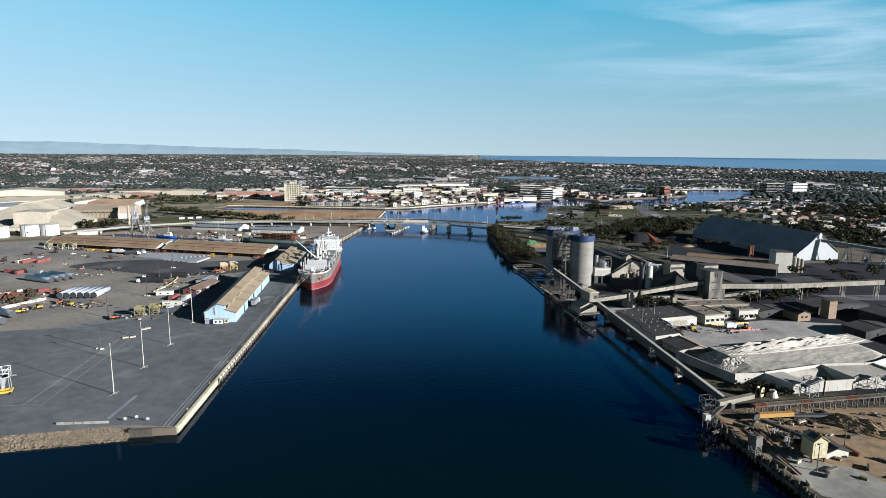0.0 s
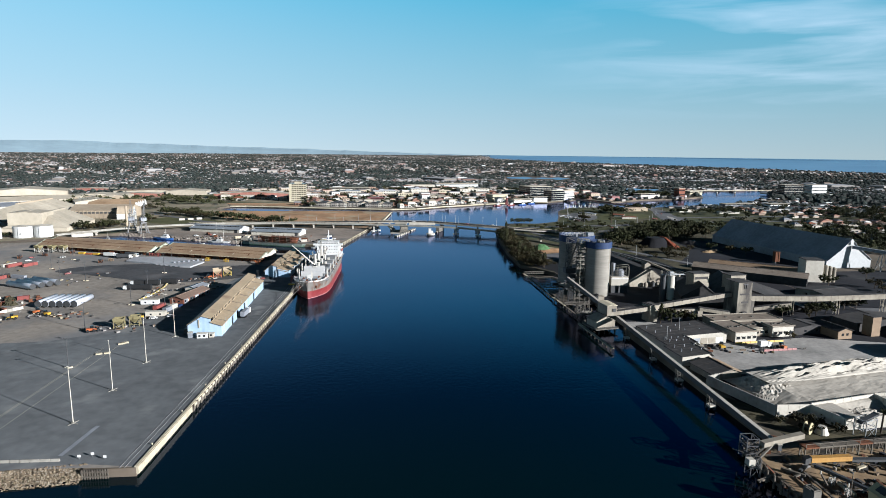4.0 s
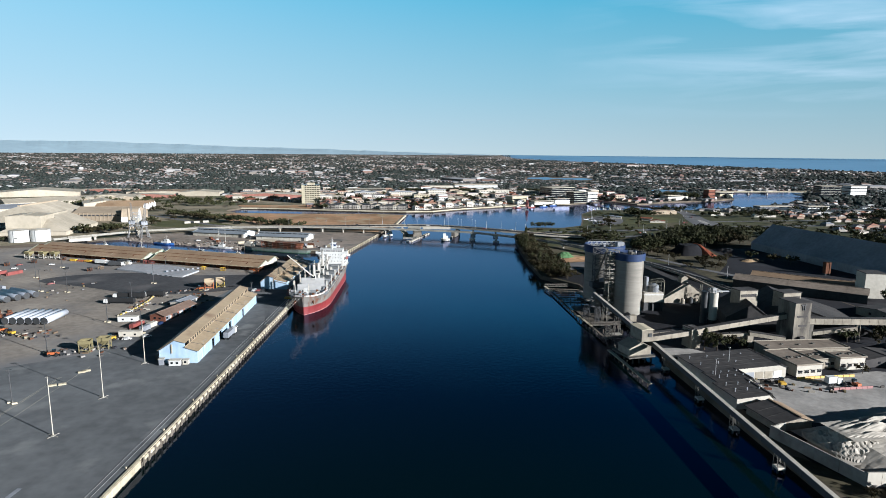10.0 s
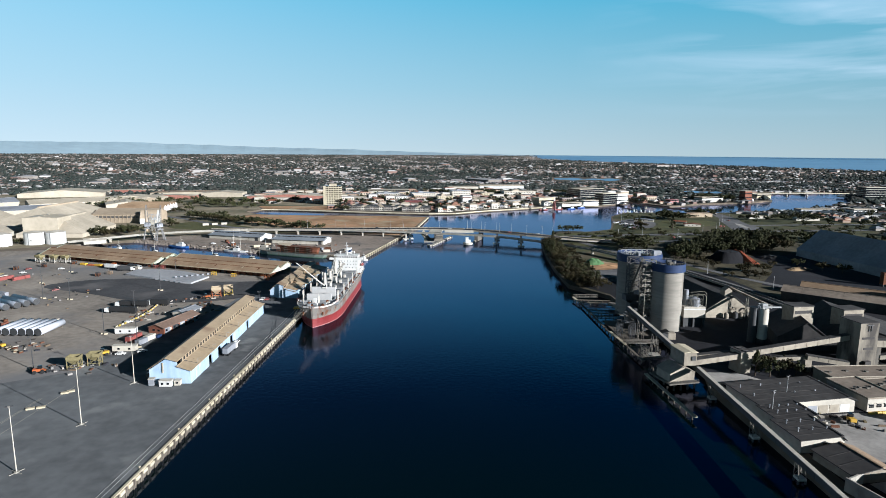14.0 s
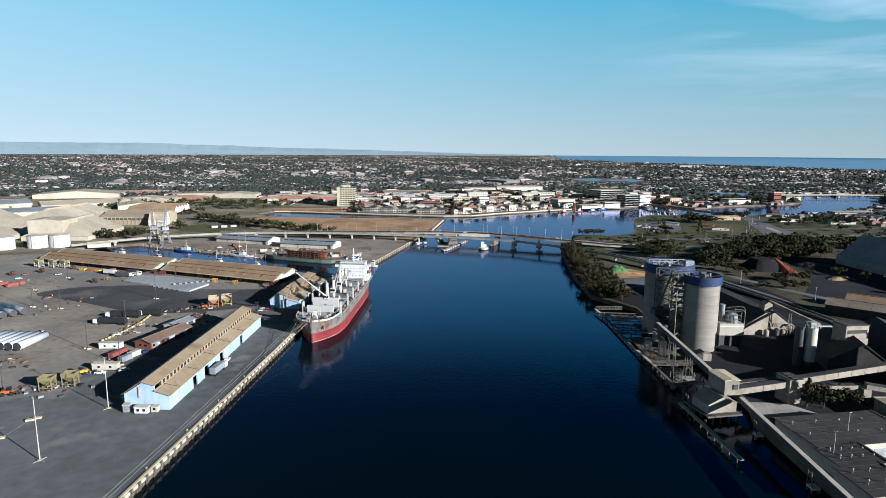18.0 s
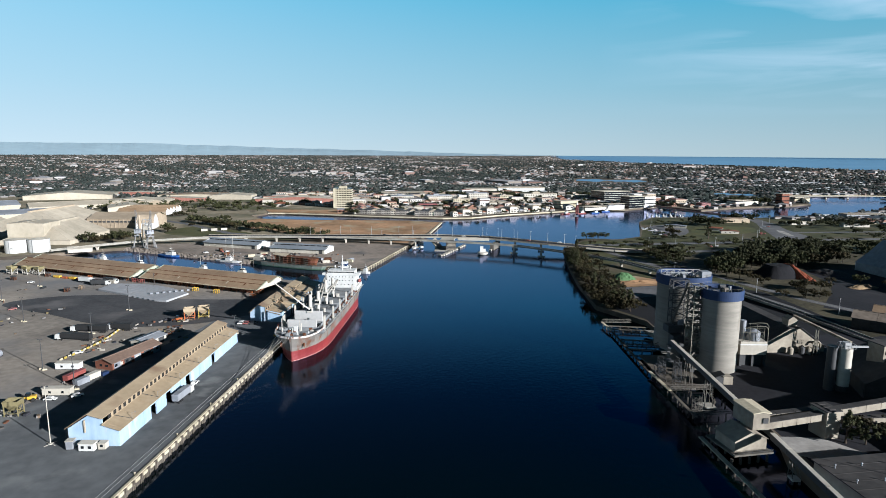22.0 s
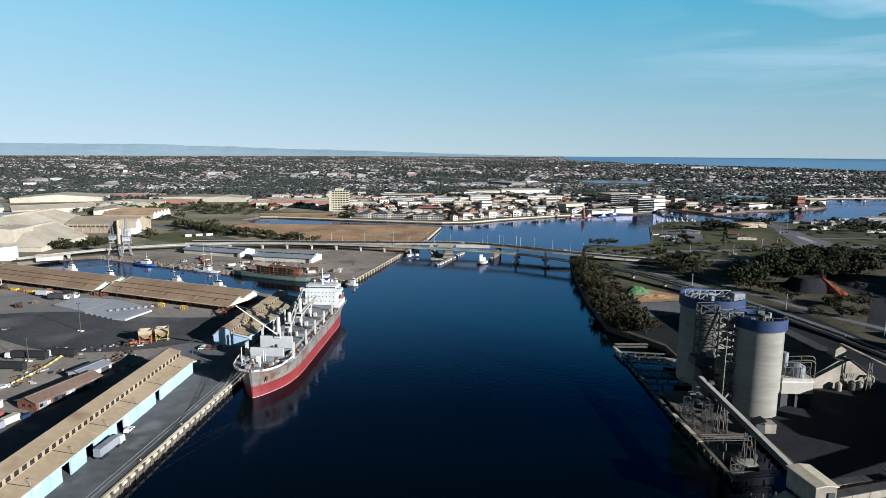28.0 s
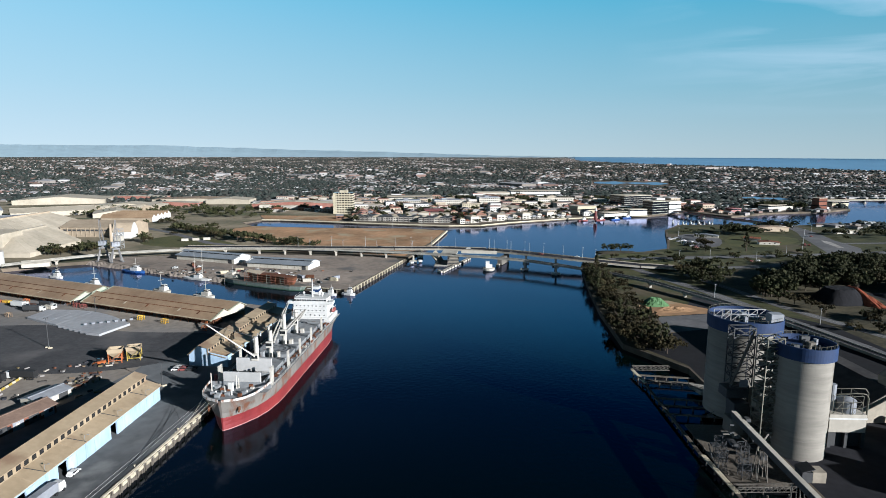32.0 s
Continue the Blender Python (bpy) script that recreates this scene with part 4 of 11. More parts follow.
for i in range(5):
    y0, y1 = i * L2 / 5 - 0.4, (i + 1) * L2 / 5 - 0.6
    lift_z = 0.35 * (i % 2)
    bm = bmesh.new()
    slab(bm, (4.6, y0, 9.65 + lift_z), (9.9, y0, 8.5 + lift_z), (9.9, y1, 8.5 + lift_z), (4.6, y1, 9.65 + lift_z), 0.2)
    part("upper_roof", bm, TANROOF, shedb, "tan sheet roof bay")
    bm = bmesh.new()
    slab(bm, (9.3, y0 + 4.2, 6.9 + lift_z), (W2 + 0.9, y0 + 4.2, 5.0 + lift_z), (W2 + 0.9, y1, 5.0 + lift_z), (9.3, y1, 6.9 + lift_z), 0.2)
    part("porch_roof", bm, TANROOF, shedb, "tan roof over a loading bay")
    bm = bmesh.new()
    slab(bm, (9.3, y0, 6.3), (W2 - 0.6, y0, 4.4), (W2 - 0.6, y0 + 4.2, 4.4), (9.3, y0 + 4.2, 6.3), 0.2)
    part("valley_roof", bm, TANROOF, shedb)
    for yy in (y0 + 4.25, y1 - 0.4):
        bm = bmesh.new()
        v = [bm.verts.new((x, yy + d, z)) for d in (0, 0.25) for x, z in ((9.4, 3.0), (W2 - 0.3, 3.0), (W2 - 0.3, 4.9 + lift_z), (9.4, 6.6 + lift_z))]
        for k in range(4):
            bm.faces.new((v[k], v[(k + 1) % 4], v[4 + (k + 1) % 4], v[4 + k]))
        bm.faces.new(v[:4][::-1]), bm.faces.new(v[4:])
        part("bay_cheek", bm, TANROOF, shedb)
    for j in range(6):
        bm = bmesh.new()
        a = y0 + 0.6 + j * (L2 / 5) / 6
        box(bm, 9.35, 9.5, a, a + 1.5, 6.95 + lift_z, 8.2 + lift_z)
        part("monitor_window", bm, GLASS, shedb)
        bm = bmesh.new()
        box(bm, 9.3, 9.52, a + 1.5, a + (L2 / 5) / 6, 6.95 + lift_z, 8.3 + lift_z)
        part("monitor_panel", bm, TANROOF, shedb)
    bm = bmesh.new()
    box(bm, 9.2, 9.34, y0, y1, 5.2, 8.3 + lift_z)
    part("monitor_wall", bm, BROWNROOF, shedb)
for i in range(5):
    bm = bmesh.new()
    box(bm, W2 + 0.02, W2 + 0.14, 3.5 + i * 16, 7 + i * 16, 0, 4.4)
    part("sliding_door", bm, DARKSTEEL if i % 2 else WHITE, shedb)

# ---- long brown store sheds on the basin edge ----
UX = -20.7
for u0, u1, off, label in ((14, 119, 0.0, "long brown-roofed store shed along the basin"), (126, 252, -2.5, "long brown-roofed store shed with a cream gable")):
    c, s = math.cos(radians(UX)), math.sin(radians(UX))
    ox, oy = -90 - u1 * c + off * 0.35, 536 - u1 * s + off * 0.93
    t = thing("store_shed", label, "shed", ox, oy, Q, UX)
    ll = u1 - u0
    for (ya, za), (yb, zb) in (((-2.2, 3.6), (8.5, 8.0)), ((8.5, 8.0), (11.5, 6.2)), ((11.5, 6.2), (21.5, 8.8)), ((21.5, 8.8), (26.5, 6.0))):
        bm = bmesh.new()
        slab(bm, (-1, ya, za), (ll + 1, ya, za), (ll + 1, yb, zb), (-1, yb, zb), 0.25)
        part("roof", bm, BROWNROOF, t, "rust brown sheet roof" if ya < 0 else "")
    for yy, zz, m in ((8.3, 7.98, RUSTY), (21.3, 8.77, PALEROOF), (-2.1, 3.65, CREAM), (4.0, 6.15, RUSTY)):
        bm = bmesh.new()
        slab(bm, (-1, yy, zz + 0.1), (ll + 1, yy, zz + 0.1), (ll + 1, yy + 0.4, zz + 0.26), (-1, yy + 0.4, zz + 0.26), 0.1)
        part("sheet_lap", bm, m, t)
    for k in range(5):
        f = (k + 0.5) / 5 + 0.06 * math.sin(3 * k + off)
        bm = bmesh.new()
        slab(bm, (ll * f, 1.5, 5.18), (ll * f + 1.1, 1.5, 5.18), (ll * f + 1.1, 4.0, 6.21), (ll * f, 4.0, 6.21), 0.06)
        part("skylight_sheet", bm, PALEROOF if k % 2 else RUSTY, t)
    bm = bmesh.new()
    box(bm, 0, ll, 25.4, 25.7, 0, 6.2)
    part("wall", bm, BROWNROOF, t)
    for x0 in (0, ll - 0.3):
        bm = bmesh.new()
        line = ((0.5, 3.4), (25.3, 3.4), (25.3, 6.3), (21.5, 8.5), (11.5, 5.9), (8.5, 7.7), (0.5, 4.4))
        v = [bm.verts.new((x0 + d, y, z)) for d in (0, 0.3) for y, z in line]
        m = len(line)
        for i in range(m):
            bm.faces.new((v[i], v[(i + 1) % m], v[m + (i + 1) % m], v[m + i]))
        bm.faces.new(v[:m][::-1]), bm.faces.new(v[m:])
        part("gable", bm, PALEGREEN if off else OFFWHITE, t, "pale green sheeted gable end" if off else "cream sheeted gable end")
        for (ya, za), (yb, zb) in (((-2.4, 3.65), (8.5, 8.15)), ((8.5, 8.15), (11.5, 6.35)), ((11.5, 6.35), (21.5, 8.95)), ((21.5, 8.95), (26.7, 6.05))):
            bm = bmesh.new()
            d = -1.0 if x0 == 0 else 0.5
            slab(bm, (x0 + d, ya, za), (x0 + d + 0.8, ya, za), (x0 + d + 0.8, yb, zb), (x0 + d, yb, zb), 0.3)
            part("barge_board", bm, PALEGREEN, t)
    n = int(ll / 6)
    for i in range(n + 1):
        bm = bmesh.new()
        box(bm, i * ll / n - 0.15, i * ll / n + 0.15, 0, 0.3, 0, 3.9)
        part("post", bm, RUSTY, t)
    rr = random.Random(8)
    for i in range(n):
        bm = bmesh.new()
        box(bm, i * ll / n + 0.6, (i + 1) * ll / n - 0.6, 2.5, 4.5, 0, rr.uniform(1.2, 3.2))
        box(bm, i * ll / n + 1.0, (i + 1) * ll / n - 1.4, 5, 8, 0, rr.uniform(1.2, 3.2))
        part("crate", bm, rr.choice((RUSTY, BRICK, RUSTY, ORANGE, DARKSTEEL)), t)
for i, (x, y, m) in enumerate(((-150, 551, YELLOW), (-133, 545, YELLOW), (-104, 533, ORANGE), (-206, 577, REDPAINT), (-200, 575, REDPAINT), (-231, 553, BROWNROOF), (-218, 583, GREYROOF), (-245, 586, ORANGE))):
    t = thing("cargo_frame", "coloured steel lifting frame stored outdoors", "cargo frame", x, y, Q + 0.02, UX, "lifting frames")
    for j in range(3):
        bm = bmesh.new()
        for dx in (-1.6 + j * 1.6,):
            bar(bm, (dx, -1, 0), (dx, -1, 2.4), 0.14), bar(bm, (dx, 1, 0), (dx, 1, 2.4), 0.14), bar(bm, (dx, -1, 2.4), (dx, 1, 2.4), 0.14)
        part("upright_frame", bm, m, t)
    bm = bmesh.new()
    for z in (0.2, 1.3, 2.4):
        bar(bm, (-1.8, -1, z), (1.8, -1, z), 0.14), bar(bm, (-1.8, 1, z), (1.8, 1, z), 0.14)
    part("rail", bm, m, t)

# ---- the tarpaulined flat stack ----
tarp = thing("covered_stack", "wide flat stack under pale grey tarpaulins", "tarpaulin stack", -184, 548, Q + 0.05, 0)
TARP = surface("pale_tarpaulin", (0.36, 0.36, 0.37), (0.47, 0.47, 0.47), 0.65, big=0.05, fine=0.4, bump=0.25)
for i in range(13):
    f, g = i / 13, (i + 0.99) / 13
    edge = [Vector((-33 + 60 * k + (2.2 if n else -2.2) * (k > 0.5), 1 - 30 * k, 0)) for n, k in enumerate((f, g))] + [Vector((-31 + 66 * k, 16 - 26 * k + 9 * math.sin(3.14 * k), 0)) for k in (g, f)]
    bm = bmesh.new()
    hgt = 1.7 + 0.02 * (i % 2)
    slab(bm, *[(p.x, p.y, hgt if n > 1 else hgt - 0.5) for n, p in enumerate(edge)], 1.2)
    part("sheet", bevelled(bm, 0.05), TARP, tarp)
for i in range(7):
    t = thing("ballast_block", "small grey ballast block on the tarpaulin", "block", -172 + i * 3.3, 534 + 1.8 * i, Q + 1.6, 20, "ballast blocks")
    bm = bmesh.new()
    box(bm, -0.8, 0.8, -0.6, 0.6, 0, 1.1)
    part("block", bevelled(bm, 0.1), GREYROOF, t)

# ---- wind tower sections ----
def tower_section(x, y, rz, l, r, group):
    t = thing("tower_section", "white steel wind tower tube with dark open end", "steel tube", x, y, Q, rz, group)
    bm = bmesh.new()
    n = 28
    rings = []
    for rr, yy in ((r * 0.9, 0.02), (r, 0), (r * 0.96, l), (r * 0.88, l), (r * 0.88, 1.2), (r * 0.9, 0.02)):
        rings.append([bm.verts.new((rr * math.cos(6.28319 * i / n), yy, r + 0.5 + rr * math.sin(6.28319 * i / n))) for i in range(n)])
    for a, b in zip(rings[1:], rings[2:4]):
        for i in range(n):
            bm.faces.new((a[i], a[(i + 1) % n], b[(i + 1) % n], b[i]))
    bmesh.ops.recalc_face_normals(bm, faces=bm.faces)
    part("shell", bm, TUBE, t, smooth=True)
    for yy in (-0.08, l - 0.05):
        bm = bmesh.new()
        bar(bm, (0, yy, r + 0.5), (0, yy + 0.1, r + 0.5), r * 1.005, n=28)
        part("end_cover", bm, DARKSTEEL, t, "dark end cover")
    for yy in (l * 0.12, l * 0.85):
        bm = bmesh.new()
        box(bm, -r * 0.8, r * 0.8, yy - 0.4, yy + 0.4, 0, 0.9)
        part("cradle", bm, WHARFWOOD, t)
    return t


for i in range(6):
    tower_section(-205.5 + i * 4.25, 396.5 - 0.2 * i, -3, 19, 1.95, "front row of tower sections")
for i, (x, y) in enumerate(((-234.7, 444.7), (-231.4, 449.6), (-228.6, 454), (-225.4, 458.2))):
    tower_section(x, y, 61, 26, 1.95, "back row of tower sections")
for x, y in ((-206, 338), (-209, 352)):
    tower_section(x, y, 55, 20, 1.95, "tower sections at the yard side")

# ---- yard things between the sheds ----
site_hut(-142.5, 402, 2, 10.5, 3, 3.0, WHITE, "long white site hut with two windows")
container(-133.3, 391.3, 78, 9.5, 2.5, 2.6, REDPAINT, "faded red shipping container")
container(-126.3, 384.8, 74, 6, 2.5, 2.6, GREYROOF, "grey shipping container with ribbed sides")
container(-125.3, 391, 74, 6, 2.5, 2.6, OFFWHITE, "pale grey shipping container")
site_hut(-128.8, 373.8, 3, 11, 2.8, 3.0, OFFWHITE, "white caravan-like site office beside parked cars")
car(-128.4, 368.4, 5, WHITE, "white parked utility car")
car(-151, 421.7, 20, WHITE, "white parked car behind the barrier line")
car(-120, 372, 40, WHITE, "white parked van by the site office")
container(-122.4, 394.6, 70, 3, 1.8, 1.6, BLUE, "small blue skip bin beside containers", "skip_bin", category="bin")
brick = gable_shed("brick_amenities_building", "long low red brick amenities building with hipped roof", -131, 402.5, -15.5, 9.5, 29, 3.4, 5.0, BRICK, surface("faded_brown_roof", (0.2, 0.14, 0.105), (0.3, 0.22, 0.17), 0.8, fine=0.8, spread=0.1), doors=5, windows=2, category="building")
for i in range(9):
    bm = bmesh.new()
    box(bm, 9.5, 9.57, 1.2 + i * 3.1, 2.7 + i * 3.1, 1.2, 2.4)
    part("window", bm, OFFWHITE if i % 3 == 1 else GLASS, brick)
gable_shed("yard_office", "low pale grey office behind the brick building", -131, 432, -15, 9, 14, 3.2, 4.2, OFFWHITE, GREYROOF, doors=2, windows=2, category="building")
bm = bmesh.new()
lorry(-166, 455.8, 178, BLACK, "black curtain-sided semi-trailer truck parked in the yard", 20, bars=2)
lorry(-165.5, 441.6, 176, BLACK, "black curtain-sided truck parked behind the barriers", 19, bars=2)
lorry(-152, 459.5, 178, BLACK, "black semi-trailer parked beside another truck", 14)
OLIVE_YELLOW = surface("sun_faded_yellow", (0.36, 0.28, 0.05), (0.5, 0.4, 0.1), 0.7, fine=1.0)
rng = random.Random(3)
for i in range(22):
    f = i / 21
    x, y = -153 + 3 * math.sin(f * 3), 412.5 + 49 * f
    t = thing("barrier_block", "yellow and white plastic traffic barrier", "barrier", x, y, Q + 0.02, 85 + rng.uniform(-6, 6), "traffic barriers")
    bm = bmesh.new()
    along(bm, [(-0.3, 0), (0.3, 0), (0.12, 0.9), (-0.12, 0.9)], -0.9, 0.9)
    part("body", bm, OLIVE_YELLOW if i % 2 else CREAM, t)
    t.matrix_world = pose(x, y, Q + 0.02, 0, 0, rng.uniform(-6, 6))


def hopper(x, y, rz, s, frame_mat, bin_mat, label):
    t = thing("bulk_hopper", label, "hopper", x, y, Q + 0.03, rz, "bulk hoppers")
    for dx in (-1, 1):
        for dy in (-1, 1):
            bm = bmesh.new()
            bar(bm, (dx * 2.6 * s, dy * 2.2 * s, 0), (dx * 2.6 * s, dy * 2.2 * s, 5.2 * s), 0.22)
            part("leg", bm, frame_mat, t)
    bm = bmesh.new()
    for z in (1.2 * s, 5.2 * s):
        for a, b in (((-1, -1), (1, -1)), ((1, -1), (1, 1)), ((1, 1), (-1, 1)), ((-1, 1), (-1, -1))):
            bar(bm, (a[0] * 2.6 * s, a[1] * 2.2 * s, z), (b[0] * 2.6 * s, b[1] * 2.2 * s, z), 0.18)
    part("frame", bm, frame_mat, t)
    bm = bmesh.new()
    for a, b in (((-1, -1), (1, -1)), ((1, -1), (1, 1)), ((1, 1), (-1, 1)), ((-1, 1), (-1, -1))):
        bar(bm, (a[0] * 2.6 * s, a[1] * 2.2 * s, 0.2), (b[0] * 2.6 * s, b[1] * 2.2 * s, 5.0 * s), 0.12)
    part("brace", bm, frame_mat, t)
    bm = bmesh.new()
    lo = [bm.verts.new((dx * 0.7 * s, dy * 0.6 * s, 2.0 * s)) for dx, dy in ((-1, -1), (1, -1), (1, 1), (-1, 1))]
    mid = [bm.verts.new((dx * 2.8 * s, dy * 2.4 * s, 4.6 * s)) for dx, dy in ((-1, -1), (1, -1), (1, 1), (-1, 1))]
    hi = [bm.verts.new((dx * 3.0 * s, dy * 2.6 * s, 6.4 * s)) for dx, dy in ((-1, -1), (1, -1), (1, 1), (-1, 1))]
    inn = [bm.verts.new((dx * 2.7 * s, dy * 2.3 * s, 6.4 * s)) for dx, dy in ((-1, -1), (1, -1), (1, 1), (-1, 1))]
    bot = [bm.verts.new((dx * 1.2 * s, dy * 1.0 * s, 4.4 * s)) for dx, dy in ((-1, -1), (1, -1), (1, 1), (-1, 1))]
    for p, q in ((lo, mid), (mid, hi), (hi, inn), (inn, bot)):
        for i in range(4):
            bm.faces.new((p[i], p[(i + 1) % 4], q[(i + 1) % 4], q[i]))
    bm.faces.new(bot), bm.faces.new(lo[::-1])
    part("bin", bm, bin_mat, t)
    for dx in (-1.6, 1.6):
        for dy in (-2.2, 2.2):
            bm = bmesh.new()
            bar(bm, (dx * s, dy * s - 0.2, 0.6), (dx * s, dy * s + 0.2, 0.6), 0.6, n=12)
            part("wheel", bm, BLACK, t)
    return t


OLIVE = surface("faded_yellow_green_paint", (0.2, 0.175, 0.09), (0.32, 0.28, 0.15), 0.7, fine=1.0)
hopper(-139.5, 351, 8, 0.9, OLIVE, OLIVE, "tall faded yellow bulk hopper on wheels")
hopper(-133, 355.5, 8, 0.9, OLIVE, OLIVE, "faded yellow bulk hopper beside its twin")
hopper(-123.5, 482, 20, 1.05, ORANGE, TANROOF, "tall tan bulk hopper on an orange steel frame")
hopper(-117.0, 486, 20, 1.05, OLIVE_YELLOW, TANROOF, "tan bulk hopper on a faded yellow frame")


def loader(x, y, rz, m, label):
    t = thing("wheel_loader", label, "machine", x, y, Q + 0.03, rz, "yard machines")
    bm = bmesh.new()
    box(bm, -2.6, 0.4, -1.1, 1.1, 0.9, 2.1)
    part("body", bevelled(bm, 0.15), m, t)
    bm = bmesh.new()
    box(bm, -0.6, 0.9, -0.8, 0.8, 2.0, 3.3)
    part("cab", bevelled(bm, 0.12), GLASS, t)
    bm = bmesh.new()
    for yy in (-0.6, 0.6):
        bar(bm, (0.8, yy, 1.7), (3.0, yy, 0.8), 0.16)
    part("lift_arm", bm, m, t)
    bm = bmesh.new()
    along(bm, [(2.8, 0.2), (4.0, 0.2), (3.9, 0.4), (3.1, 0.5), (3.0, 1.4), (2.8, 1.4)], -1.4, 1.4)
    part("bucket", bm, DARKSTEEL, t)
    for xx in (-1.8, 1.2):
        for yy in (-1.2, 1.2):
            bm = bmesh.new()
            bar(bm, (xx, yy - 0.3, 0.75), (xx, yy + 0.3, 0.75), 0.75, n=14)
            part("wheel", bm, BLACK, t)
    return t


loader(-151, 345, 20, ORANGE, "small orange and white yard tractor")
loader(-191.5, 378.5, 160, YELLOW, "yellow wheel loader parked by the steel tubes")
loader(-136, 367.3, 200, YELLOW, "yellow excavator parked behind the site office")
loader(-128.5, 477, 190, ORANGE, "orange wheel loader beside the hopper")
for i, (x, y) in enumerate(((-130.9, 308.2), (-127.7, 309.3), (-127, 322.9), (-125.6, 324.5))):
    t = thing("timber_bundle", "low bundle of pale timber dunnage", "timber bundle", x, y, Q + 0.05, 25, "dunnage bundles")
    for j in range(4):
        bm = bmesh.new()
        box(bm, -1.4, 1.4, -0.7 + j * 0.36, -0.4 + j * 0.36, 0, 0.6)
        part("plank", bm, CREAM, t)
for i in range(6):
    car(-84 - 3.2 * (i % 3), 472.5 + 2.4 * (i // 3), 10 * i, (DARKSTEEL, REDPAINT, WHITE)[i % 3], "parked car in the shade of the blue shed")
rng = random.Random(11)
for i in range(60):
    x, y = rng.uniform(-330, -215), rng.uniform(330, 420)
    k = i % 4
    if k == 0:
        container(x, y, rng.uniform(0, 180), 6, 2.4, 2.6, rng.choice((GREYROOF, OFFWHITE, REDPAINT, RUSTY)), "weathered shipping container in the scrap yard")
    elif k == 1:
        car(x, y, rng.uniform(0, 360), rng.choice((WHITE, REDPAINT, DARKSTEEL, GREYROOF)), "old car in the scrap yard")
    else:
        t = thing("scrap_heap", "rusty heap of scrap steel", "scrap heap", x, y, Q, rng.uniform(0, 360), "scrap heaps")
        bm = bmesh.new()
        for j in range(14):
            p = Vector((rng.uniform(-3, 3), rng.uniform(-2, 2), rng.uniform(0, 1.2)))
            bar(bm, p, p + Vector((rng.uniform(-2, 2), rng.uniform(-2, 2), rng.uniform(0.0, 1.0))), rng.uniform(0.1, 0.4))
        part("scrap_piece", bm, rng.choice((RUSTY, RUSTY, DARKSTEEL, YELLOW)), t)
for i in range(26):
    x, y = rng.uniform(-330, -235), rng.uniform(470, 600)
    if (y - 536) > -0.38 * (x + 90) - 12:
        continue
    k = rng.random()
    if k < 0.4:
        container(x, y, UX + rng.choice((0, 90)), rng.choice((6, 12)), 2.4, 2.6, rng.choice((GREYROOF, OFFWHITE, REDPAINT, RUSTY)), "shipping container in the back yard")
    elif k < 0.7:
        car(x, y, rng.uniform(0, 360), rng.choice((WHITE, REDPAINT, DARKSTEEL)), "parked car in the back yard")
    else:
        hopper(x, y, rng.uniform(0, 90), 0.5, RUSTY, DARKSTEEL, "small dark steel hopper in the back yard")


# ---- the bulk carrier ----
HULLWHITE = surface("rust_stained_white", (0.5, 0.48, 0.45), (0.66, 0.64, 0.6), 0.6, fine=0.8, rust=(0.26, 0.13, 0.07, 0.5, 0.5))
ship = thing("bulk_carrier", "red and grey bulk carrier ship moored at the wharf", "ship", -48.4, 421.6, 0, -1.95)
DECK, FORE = 9.2, 12.0
WL = ((0, 0.25), (2, 2.2), (6, 5.0), (12, 8.3), (18, 10.3), (26, 11.5), (34, 11.8), (100, 11.8), (108, 11.2), (115, 9.6), (121, 7.0), (125, 3.0))
DK = ((-1.6, 0.6), (0, 5.2), (2, 7.6), (6, 9.8), (12, 11.1), (18, 11.7), (26, 11.8), (34, 11.8), (100, 11.8), (110, 11.8), (118, 11.6), (125, 11.0))
BOT = ((1.0, 0.2), (3, 1.8), (6, 4.4), (12, 7.9), (18, 10.0), (26, 11.3), (34, 11.7), (100, 11.7), (108, 10.6), (115, 8.2), (121, 4.5), (125, 1.0))


def hull_ring(i, z, top):
    """Station i at height z: how far aft and how wide, between the waterline and the deck edge."""
    if z <= 0:
        f = -z / 1.5
        return WL[i][0] + (BOT[i][0] - WL[i][0]) * f, WL[i][1] + (BOT[i][1] - WL[i][1]) * f
    f = (z / top) ** 1.6
    return WL[i][0] + (DK[i][0] - WL[i][0]) * f, WL[i][1] + (DK[i][1] - WL[i][1]) * f


def hull_band(levels, material, name, label=""):
    bm = bmesh.new()
    n = len(WL)
    for side in (1, -1):
        grid = []
        for lv in levels:
            row = []
            for i in range(n):
                top = FORE if WL[i][0] < 17 else DECK
                z = top if lv == "top" else lv
                s, h = hull_ring(i, z, FORE if WL[i][0] < 19 else DECK)
                row.append(bm.verts.new((side * h, s, z)))
            grid.append(row)
        for a, b in zip(grid, grid[1:]):
            for i in range(n - 1):
                bm.faces.new((a[i], a[i + 1], b[i + 1], b[i]) if side > 0 else (b[i], b[i + 1], a[i + 1], a[i]))
        if side > 0:
            port = grid
        else:
            for (a, b), (c, d) in zip(zip(port, port[1:]), zip(grid, grid[1:])):
                bm.faces.new((a[-1], c[-1], d[-1], b[-1]))
                bm.faces.new((c[0], a[0], b[0], d[0]))
    return part(name, bm, material, ship, label, smooth=False)


